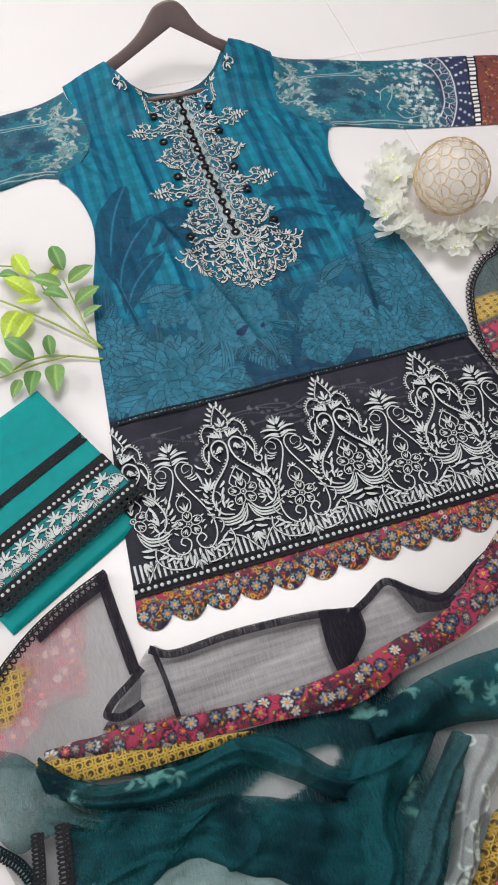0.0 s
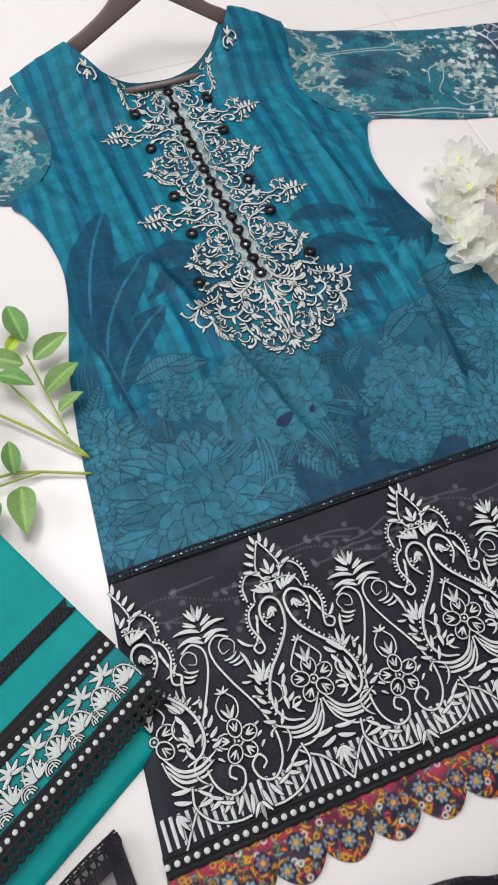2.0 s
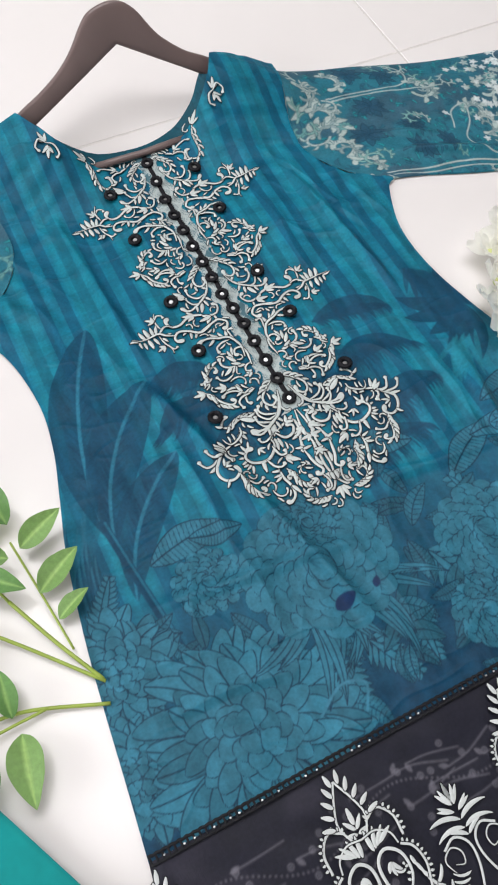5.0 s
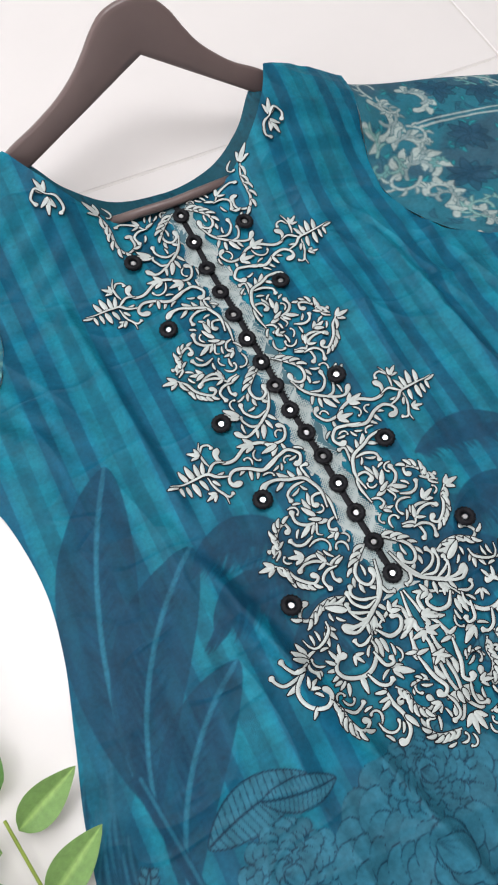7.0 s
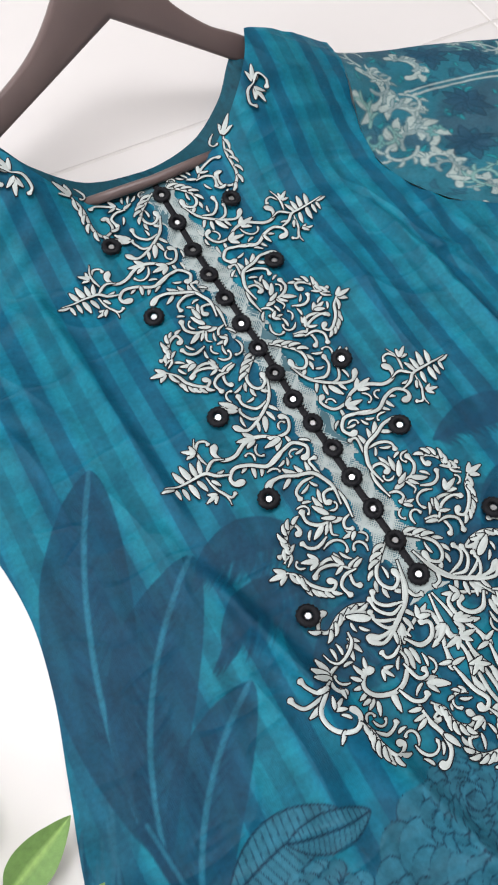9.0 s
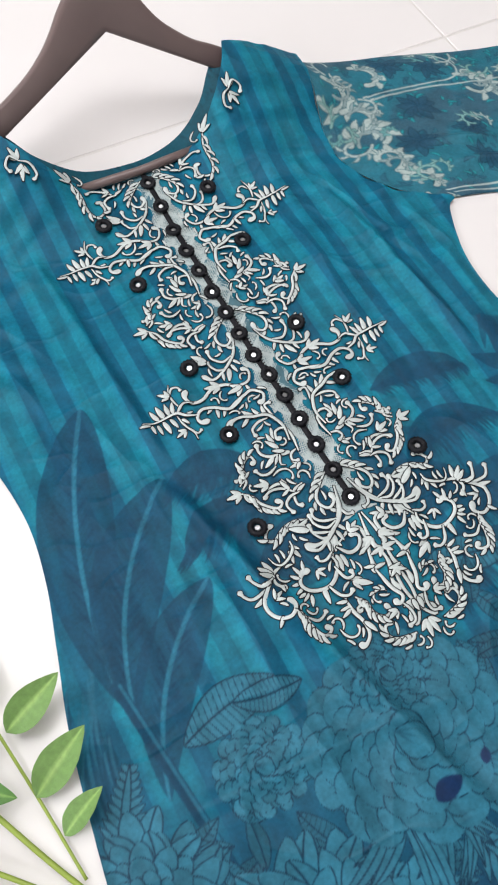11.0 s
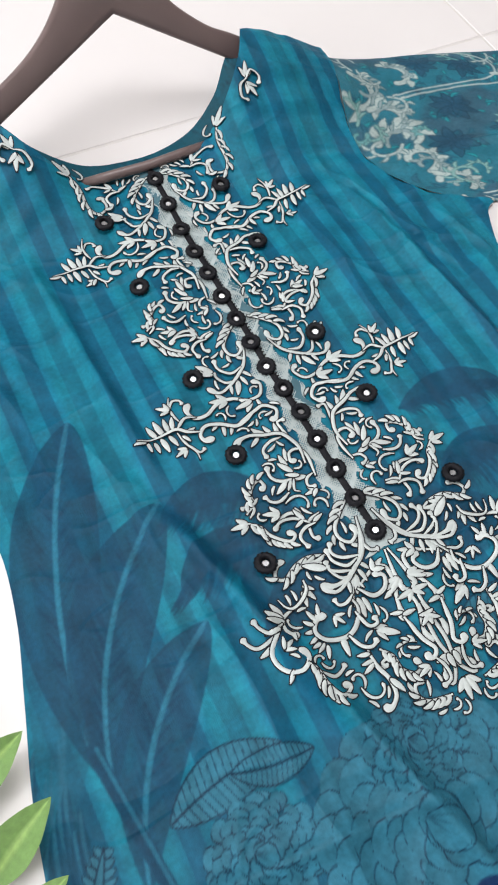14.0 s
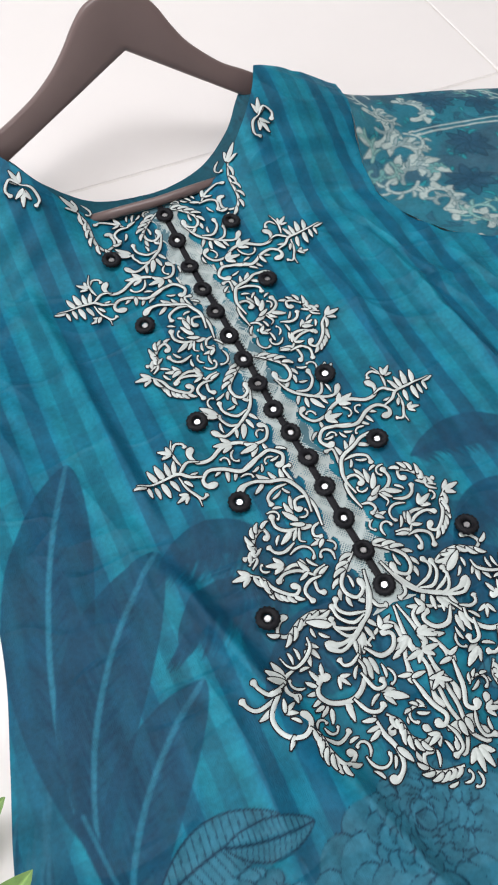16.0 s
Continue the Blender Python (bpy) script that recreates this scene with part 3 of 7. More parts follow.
def hem_print():
    p = Paint(-0.34, -0.94, 0.34, -0.65, 0.0009, lin(31, 31, 43))
    rnd = random.Random(14)
    p.blend((slice(None), slice(None)), 0.6 * smooth01(0.1, 0.6, wobble(p.X, p.Y, 34, 3)), lin(46, 44, 57))
    dim = lin(108, 106, 116)
    for k in range(90):
        x, y = rnd.uniform(-0.28, 0.28), rnd.uniform(-0.76, -0.69)
        p.disc(x, y, 0.0026, dim, 0.0016, 0.7)
        p.disc(x, y, 0.0008, dim, 0, 0.7)
    for k in range(26):
        x, y, a = rnd.uniform(-0.28, 0.28), rnd.uniform(-0.75, -0.69), rnd.uniform(-0.4, 0.4)
        p.path([(x, y), (x + 0.02, y + 0.006 * a), (x + 0.045, y + 0.03 * a)], 0.0012, dim, 0.35)
        p.leaf(x, y, rnd.uniform(0, 360), 0.008, 0.004, dim, cover=0.6)
    for k in range(150):
        p.disc(-0.28 + 0.0038 * k, -0.712 + 0.012 * math.sin(k * 0.16), 0.0008, dim, 0, 0.6)
    return p


HEM = hem_print()
hem_panel = hem_strip("hem_panel", -0.922, Y_SEAM, 300, 640, HEM.read, M_CLOTH, "black cotton hem panel")

def scallop_print():
    p = Paint(-0.34, -0.99, 0.34, -0.90, 0.0007, lin(60, 50, 70))
    rnd = random.Random(8)
    full = (slice(None), slice(None))
    p.blend(full, 0.9 * smooth01(-0.938, -0.926, p.Y + 0.006 * wobble(p.X, p.Y, 60, 3)), lin(176, 54, 84))
    p.blend(full, smooth01(0.3, 0.7, wobble(p.X, p.Y, 70, 4)) * 0.7, lin(38, 36, 54))
    gold, blue, pale, red, green = lin(206, 150, 60), lin(126, 142, 152), lin(208, 208, 206), lin(190, 62, 84), lin(110, 130, 84)
    for k in range(1300):
        x, y = rnd.uniform(-0.32, 0.32), rnd.uniform(-0.97, -0.92)
        p.leaf(x, y, rnd.uniform(0, 360), rnd.uniform(0.006, 0.013), 0.0030, rnd.choice((gold, gold, lin(222, 120, 60), red, green, blue)), bend=0.4, line=lin(50, 36, 40), lw=0.0005)
    for k in range(120):
        x, y = rnd.uniform(-0.32, 0.32), rnd.uniform(-0.968, -0.922)
        p.disc(x, y, 0.0028, pale if k % 2 else gold, 0.0016)
    for k in range(44):
        x, y = -0.315 + 0.0146 * k + rnd.uniform(-0.003, 0.003), -0.938 - 0.011 * (k % 2) + rnd.uniform(-0.004, 0.004)
        c = (blue, lin(150, 160, 166), lin(120, 110, 130), blue)[k % 4]
        p.disc(x, y, 0.0078, lin(40, 40, 58))
        for j in range(7):
            p.leaf(x, y, 51.4 * j + 20 * k, 0.0072, 0.0046, c, line=lin(40, 44, 60), lw=0.0005)
        p.disc(x, y, 0.0022, gold)
    return p


SCALLOP = scallop_print()
N_SC = 14


def scallop_border():
    cols, rows = 900, 60
    u = np.linspace(-1, 1, cols)[None, :]
    top = -0.920
    ph = np.abs(np.sin((u + 1) / 2 * math.pi * N_SC))
    low = -0.950 - 0.016 * ph ** 0.75
    t = np.linspace(0, 1, rows)[:, None]
    y = top * (1 - t) + low * t
    x = u * edge_x(np.clip(y, -0.947, 0))
    z = panel_z(x, y) * 0.8 * (1 - 0.7 * t ** 3) + 0 * x
    v = np.stack([x, y, z], -1).reshape(-1, 3)
    me = raw_mesh("scalloped_border", v, grid_faces(rows, cols)[:, ::-1], SCALLOP.read(x, y).reshape(-1, 3))
    return link_mesh("scalloped_border", me, M_CLOTH, shirt, "multicoloured floral scalloped border")


scallop_border()


def sleeve_print(sign):
    """Ornament along the sleeve: u runs from the armhole to the cuff, v across."""
    p = Paint(-0.02, -0.12, 0.50, 0.12, 0.0008, lin(38, 104, 122))
    rnd = random.Random(12 + sign)
    X, Y = p.X, p.Y
    full = (slice(None), slice(None))
    cream, pale, navy, grey = lin(158, 172, 170), lin(200, 208, 208), lin(48, 54, 84), lin(54, 84, 102)
    p.blend(full, 0.8 * smooth01(-0.1, 0.5, wobble(X, Y, 42, 5)), grey)
    p.blend(full, smooth01(0.18, 0.34, X + 0.01 * wobble(X, Y, 60, 3)) * 0.6, lin(52, 78, 98))
    for k in range(520):
        x, y = rnd.uniform(0, 0.33), rnd.uniform(-0.105, 0.105)
        p.leaf(x, y, rnd.uniform(0, 360), rnd.uniform(0.006, 0.014), 0.004, lin(34, 128, 138) if k % 2 else lin(40, 92, 112), bend=0.4, line=lin(24, 74, 92), lw=0.0006)

    def scroll(x, y, ang, length, turn, w, c=cream):
        s = np.linspace(0, 1, 26)
        h = np.radians(ang + turn * s ** 1.5)
        px = x + np.cumsum(np.cos(h)) * length / 26
        py = y + np.cumsum(np.sin(h)) * length / 26
        p.path(np.stack([px, py], -1), w * 1.5, lin(38, 84, 96), 0.5)
        p.path(np.stack([px, py], -1), w, c)
        for i in range(3, 22, 4):
            p.leaf(px[i], py[i], math.degrees(h[i]) - math.copysign(40, turn), length * 0.22, w * 1.6, c, bend=0.3, line=lin(60, 100, 108), lw=0.0005)

    for x, y, a, l, t in ((0.012, 0.075, -30, 0.07, -230), (0.018, 0.035, 10, 0.06, -240), (0.012, 0.0, 60, 0.06, -220), (0.02, -0.04, 10, 0.05, 240), (0.05, 0.085, 0, 0.05, -200),
                          (0.02, -0.075, 20, 0.05, 210), (0.15, 0.06, 0, 0.07, -250), (0.17, 0.03, 20, 0.05, 220), (0.20, -0.005, 60, 0.06, -240), (0.21, -0.04, -10, 0.06, 230),
                          (0.24, 0.045, 0, 0.06, -220), (0.25, -0.07, 10, 0.05, 200), (0.27, 0.0, 30, 0.05, -230)):
        scroll(x, y, a, l, t, 0.0042)
        scroll(x + 0.006, y - 0.004, a + 20, l * 0.7, t, 0.0022, lin(128, 146, 148))
    # dark flowers of the ground
    for x, y in ((0.085, 0.02), (0.115, -0.02), (0.10, -0.06), (0.13, 0.075), (0.06, -0.02), (0.15, -0.05), (0.09, 0.08)):
        for j in range(9):
            p.leaf(x, y, 40 * j + rnd.uniform(-8, 8), rnd.uniform(0.014, 0.022), 0.009, lin(34, 72, 94), line=lin(20, 54, 74), lw=0.0006, cover=0.8)
    for k in range(34):
        scroll(rnd.choice((rnd.uniform(0.0, 0.06), rnd.uniform(0.13, 0.30))), rnd.uniform(-0.1, 0.1), rnd.uniform(0, 360), rnd.uniform(0.02, 0.045), rnd.choice((-1, 1)) * 240, 0.0018, rnd.choice((cream, lin(96, 146, 146), lin(120, 160, 156))))
    p.path([(0.05, 0.045), (0.12, 0.05), (0.155, 0.06), (0.16, 0.085), (0.13, 0.10)], 0.0014, cream)
    p.path([(0.05, 0.040), (0.12, 0.044), (0.20, 0.048)], 0.0016, cream)
    p.path([(0.02, -0.085), (0.08, -0.09), (0.16, -0.082), (0.26, -0.09)], 0.0020, cream)
    p.path([(0.02, -0.092), (0.08, -0.097), (0.16, -0.09), (0.26, -0.097)], 0.0014, cream)
    p.path([(0.17, -0.03), (0.185, 0.0), (0.21, 0.01), (0.20, -0.02), (0.18, -0.05), (0.21, -0.075), (0.25, -0.07)], 0.0015, cream)
    for k in range(110):
        x, y = rnd.gauss(0.275, 0.03), rnd.uniform(-0.1, 0.1)
        for j in range(5):
            p.leaf(x, y, 72 * j + 9 * k, rnd.uniform(0.004, 0.007), 0.0032, pale if k % 3 else cream, cover=0.85)
    # half medallion and stars towards the cuff
    w = p.window(0.29, -0.12, 0.5, 0.12)
    Xw, Yw = X[w], Y[w]
    r = np.hypot((Xw - 0.27), Yw * 0.62)
    p.blend(w, smooth01(0.030, 0.055, r) * smooth01(0.29, 0.32, Xw), navy)
    for r0, wd in ((0.055, 0.0016), (0.066, 0.0014), (0.082, 0.0018)):
        p.blend(w, np.clip(1.3 - np.abs(r - r0) / wd, 0, 1), pale)
    p.blend(w, (np.abs(r - 0.074) < 0.005) * (np.sin(np.arctan2(Yw, Xw - 0.27) * 60) > 0.1) * (np.sin(r * 1800) > 0), lin(150, 165, 175))
    for k in range(7):
        a = radians(-60 + 20 * k)
        p.leaf(0.27 + 0.055 * math.cos(a), 0.055 * math.sin(a) / 0.62, math.degrees(a), 0.026, 0.020, grey, line=pale, lw=0.0010)
    for k in range(70):
        a, rr = radians(-62 + 124 * (k % 14) / 13.0), 0.092 + 0.011 * (k // 14)
        x, y = 0.27 + rr * math.cos(a), rr * math.sin(a) / 0.62
        for j in range(4):
            p.leaf(x, y, 45 * j + 22, 0.0042, 0.0016, pale, cover=0.9)
            p.leaf(x, y, 45 * j + 202, 0.0042, 0.0016, pale, cover=0.9)
    # lace gap and rust patterned cuff
    w = p.window(0.405, -0.12, 0.5, 0.12)
    p.blend(w, np.ones_like(X[w]), lin(120, 66, 60))
    for k in range(160):
        x, y = rnd.uniform(0.41, 0.49), rnd.uniform(-0.11, 0.11)
        p.leaf(x, y, rnd.uniform(0, 360), 0.008, 0.004, rnd.choice((lin(190, 140, 90), lin(60, 60, 90), lin(170, 80, 70))), line=lin(60, 40, 40), lw=0.0005)
    w = p.window(0.385, -0.12, 0.405, 0.12)
    p.blend(w, np.ones_like(X[w]), lin(28, 28, 38))
    p.blend(w, (np.sin(Y[w] * 2 * math.pi / 0.0115) > -0.35) * (X[w] > 0.3885) * (X[w] < 0.402), lin(226, 224, 222))
    return p


def sleeve(sign):
    p = sleeve_print(sign)
    top = [(0.205, 0.078), (0.285, 0.068), (0.41, 0.028), (0.57, -0.004), (0.67, -0.026)]
    bot = [(0.250, -0.139), (0.30, -0.152), (0.39, -0.184), (0.50, -0.208), (0.57, -0.222)]
    if sign < 0:
        top = [(0.205, 0.078), (0.25, 0.072), (0.33, 0.062), (0.50, 0.035), (0.64, 0.01)]
        bot = [(0.250, -0.139), (0.295, -0.127), (0.36, -0.14), (0.48, -0.16), (0.60, -0.18)]
    rows, cols = 560, 250
    T, B = spline(top, rows), spline(bot, rows)
    v = np.linspace(0, 1, cols)[None, :, None]
    P = T[:, None] * (1 - v) + B[:, None] * v
    # the shoulder end follows the armhole seam
    s = spline(SEAM, cols)[::-1]
    k = np.clip(1 - np.linspace(0, 1, rows) / 0.25, 0, 1)[:, None, None] ** 1.5
    line = T[0] * (1 - v[0]) + B[0] * v[0]
    P = P + (s - line)[None] * k
    x, y = P[..., 0] * sign, P[..., 1]
    V = np.broadcast_to(v[..., 0], x.shape)
    S = np.linspace(0, 1, rows)[:, None] * np.ones((1, cols))
    z = 0.0012 + (np.clip(V * (1 - V) * 4, 0, 1) ** 0.35) * (0.006 + 0.0026 * wobble(x, y, 32, 21) + 0.0012 * wobble(x, y, 80, 22) + crease(x * sign, y, 0.27, -0.10, 0.42, -0.16, 0.006, 0.007) + crease(x * sign, y, 0.26, -0.06, 0.36, -0.11, 0.006, 0.005) + neck_rise(x, y)) + 0.0
    z = z + neck_rise(x, y) * 0.6 * (1 - np.clip(V * (1 - V) * 4, 0, 1) ** 0.35)
    c = p.read(S * 0.46, (0.5 - V) * 0.2)
    verts = np.stack([x, y, z], -1).reshape(-1, 3)
    f = grid_faces(rows, cols)
    if sign < 0:
        f = f[:, ::-1]
    me = raw_mesh("sleeve", verts, f[:, ::-1], c.reshape(-1, 3))
    return link_mesh("sleeve", me, M_CLOTH, shirt, "printed sleeve with pale scroll ornament")


sleeve(1)
sleeve(-1)



# ---- embroidery ----
class Stitch:
    """Raised satin stitching: domed ribbons of thread over a slightly wider dark outline."""

    def __init__(self, zf, lift=0.0006, outline=0.0007, mirror=True, rise=1.0, fine=1.0, step=0.00004):
        self.fine, self.step = fine, step
        self.zf, self.lift, self.outline, self.mirror, self.rise = zf, lift, outline, mirror, rise
        self.tv, self.tf, self.uv, self.uf = [], [], [], []
        self.nt = self.nu = 0
        self.layer = 0
        self.dry, self.occ = None, None
        self.clip = None

    def room(self, x0, y0, x1, y1, res=0.0005):
        """Keep track of what is taken, to fill the rest."""
        self.occ, self.o0, self.ores = np.zeros((int((y1 - y0) / res), int((x1 - x0) / res)), bool), (x0, y0), res

    def cells(self, P, W, gap):
        s = np.linspace(0, len(P) - 1, len(P) * 3)
        Q = np.stack([np.interp(s, np.arange(len(P)), P[:, k]) for k in (0, 1)], -1)
        w = np.interp(s, np.arange(len(P)), W) / 2 + gap
        T = np.gradient(Q, axis=0)
        T /= np.maximum(np.linalg.norm(T, axis=1, keepdims=True), 1e-9)
        N = np.stack([-T[:, 1], T[:, 0]], -1)
        R = np.concatenate([Q + N * (w * f)[:, None] for f in (-1, -0.7, -0.4, 0, 0.4, 0.7, 1)])
        return ((R - np.array(self.o0)) / self.ores).astype(int)

    def mark(self, P, W):
        if self.occ is None:
            return
        c = self.cells(P, W, 0.0002)
        ok = (c >= 0).all(1) & (c[:, 0] < self.occ.shape[1]) & (c[:, 1] < self.occ.shape[0])
        self.occ[c[ok, 1], c[ok, 0]] = True

    def free(self, strokes, inside, gap):
        for P, W in strokes:
            if not inside(P[:, 0], P[:, 1]).all():
                return False
            c = self.cells(P, W, gap)
            if (c < 0).any() or (c[:, 0] >= self.occ.shape[1]).any() or (c[:, 1] >= self.occ.shape[0]).any() or self.occ[c[:, 1], c[:, 0]].any():
                return False
        return True

    def fill(self, rnd, box, inside, plan, gap=0.0003):
        """Fill what is left inside with scrolls, florets and leaves, the largest first."""
        for tries, make in plan:
            for _ in range(tries):
                x, y = rnd.uniform(box[0], box[2]), rnd.uniform(box[1], box[3])
                c = ((np.array([x, y]) - np.array(self.o0)) / self.ores).astype(int)
                if not inside(np.array([x]), np.array([y]))[0] or self.occ[min(c[1], self.occ.shape[0] - 1), min(c[0], self.occ.shape[1] - 1)]:
                    continue
                self.dry = []
                make(self, rnd, x, y)
                strokes, self.dry = self.dry, None
                if self.free(strokes, inside, gap):
                    for P, W in strokes:
                        self.ribbon(P, W / self.fine)

    def ribbon(self, P, W, flip=None):
        """A ribbon along P with width W at each point."""
        P, W = np.asarray(P, float), np.asarray(W, float) * self.fine
        if self.dry is not None:
            self.dry.append((P, W))
            return
        if self.clip is not None and P[:, 0].min() < self.clip:
            return
        self.mark(P, W)
        self.layer += 1
        for sx in ((1, -1) if (self.mirror if flip is None else flip) else (1,)):
            Q = P * np.array([sx, 1.0])
            T = np.gradient(Q, axis=0)
            T /= np.maximum(np.linalg.norm(T, axis=1, keepdims=True), 1e-9)
            N = np.stack([-T[:, 1], T[:, 0]], -1)
            z0 = self.zf(Q[:, 0], Q[:, 1]) + self.lift
            z0 = z0 + (self.layer % 9) * self.step
            h = np.minimum(0.0006, W * 0.22) * self.rise
            for off, hh in ((-1, 0.0), (-0.62, 0.72), (0, 1.0), (0.62, 0.72), (1, 0.0)):
                q = Q + N * (W / 2 * off)[:, None]
                self.tv.append(np.column_stack([q, z0 + h * hh]))
            n = len(Q)
            i = np.arange(n * 5).reshape(5, n) + self.nt
            f = np.stack([i[:-1, :-1], i[:-1, 1:], i[1:, 1:], i[1:, :-1]], -1).reshape(-1, 4)
            self.tf.append(f[:, ::-1] if sx > 0 else f[:, ::-1])
            self.nt += n * 5
            if self.outline:
                w2 = W / 2 + self.outline
                e0, e1 = Q[0] - T[0] * self.outline, Q[-1] + T[-1] * self.outline
                C = np.vstack([e0, Q[1:-1], e1])
                for off in (-1, 1):
                    self.uv.append(np.column_stack([C + N * (w2 * off)[:, None], z0 - 0.00012]))
                i = np.arange(n * 2).reshape(2, n) + self.nu
                f = np.stack([i[:-1, :-1], i[:-1, 1:], i[1:, 1:], i[1:, :-1]], -1).reshape(-1, 4)
                self.uf.append(f[:, ::-1])
                self.nu += n * 2

    def curl(self, x, y, ang, length, turn, w=0.0032, p=1.5, w1=0.5, ball=True, n=18):
        """A scroll from (x, y), heading ang, turning by turn degrees in all, tighter towards its end."""
        s = np.linspace(0, 1, n)
        h = np.radians(ang + turn * s ** p)
        d = length / (n - 1)
        P = np.stack([x + np.concatenate([[0], np.cumsum(np.cos(h[:-1]) * d)]), y + np.concatenate([[0], np.cumsum(np.sin(h[:-1]) * d)])], -1)
        w = w * 1.12
        W = w * (0.35 + 0.65 * smooth01(0, 0.25, s)) * (1 - (1 - w1) * s)
        if ball:
            W = W + w * 0.65 * np.exp(-((s - 0.94) / 0.06) ** 2)
            W[-1] *= 0.4
        else:
            W[-1] *= 0.15
        self.ribbon(P, W)
        return P, np.degrees(h)

    def leaf(self, x, y, ang, length, w, bend=0.0, n=10):
        s = np.linspace(0, 1, n)
        h = np.radians(ang + bend * (s - 0.3))
        d = length / (n - 1)
        P = np.stack([x + np.concatenate([[0], np.cumsum(np.cos(h[:-1]) * d)]), y + np.concatenate([[0], np.cumsum(np.sin(h[:-1]) * d)])], -1)
        self.ribbon(P, 1.08 * w * np.maximum(0.06, np.sin(math.pi * s ** 0.78)) ** 0.6)

    def acanthus(self, x, y, ang, length, turn, w=0.0030, leaves=5, size=1.0):
        """A curl with lobes along its outer side."""
        s = 1 if turn > 0 else -1
        P, h = self.curl(x, y, ang, length, turn, w)
        for k in range(leaves):
            i = int((0.06 + 0.62 * k / max(1, leaves - 1)) * (len(P) - 1))
            self.leaf(P[i, 0], P[i, 1], h[i] - s * 34, length * 0.27 * size * (1.0 - 0.07 * k), w * 1.05, s * 50)

    def floret(self, x, y, ang, r, n=3, spread=48, w=0.42):
        for k in range(n):
            self.leaf(x, y, ang + spread * (k - (n - 1) / 2), r * (1.0 if abs(k - (n - 1) / 2) < 0.6 else 0.86), r * w)

    def ring(self, x, y, r, w, n=20):
        a = np.linspace(0, 2 * math.pi, n)
        self.ribbon(np.stack([x + r * np.cos(a), y + r * np.sin(a)], -1), np.full(n, w))

    def line(self, pts, w, n=26, taper=0.0):
        s = np.linspace(0, 1, n)
        self.ribbon(spline(pts, n), w * (1 - taper * np.abs(2 * s - 1) ** 3))

    def put(self, name, mat, parent, label=""):
        tv, tf = np.vstack(self.tv), np.vstack(self.tf)
        ob = link_mesh(name, raw_mesh(name, tv, tf), mat, parent, label)
        if self.uv:
            tagged(link_mesh("thread_outline", raw_mesh("thread_outline", np.vstack(self.uv), np.vstack(self.uf)), M_THREADK, ob), kind="stuff")
        return ob


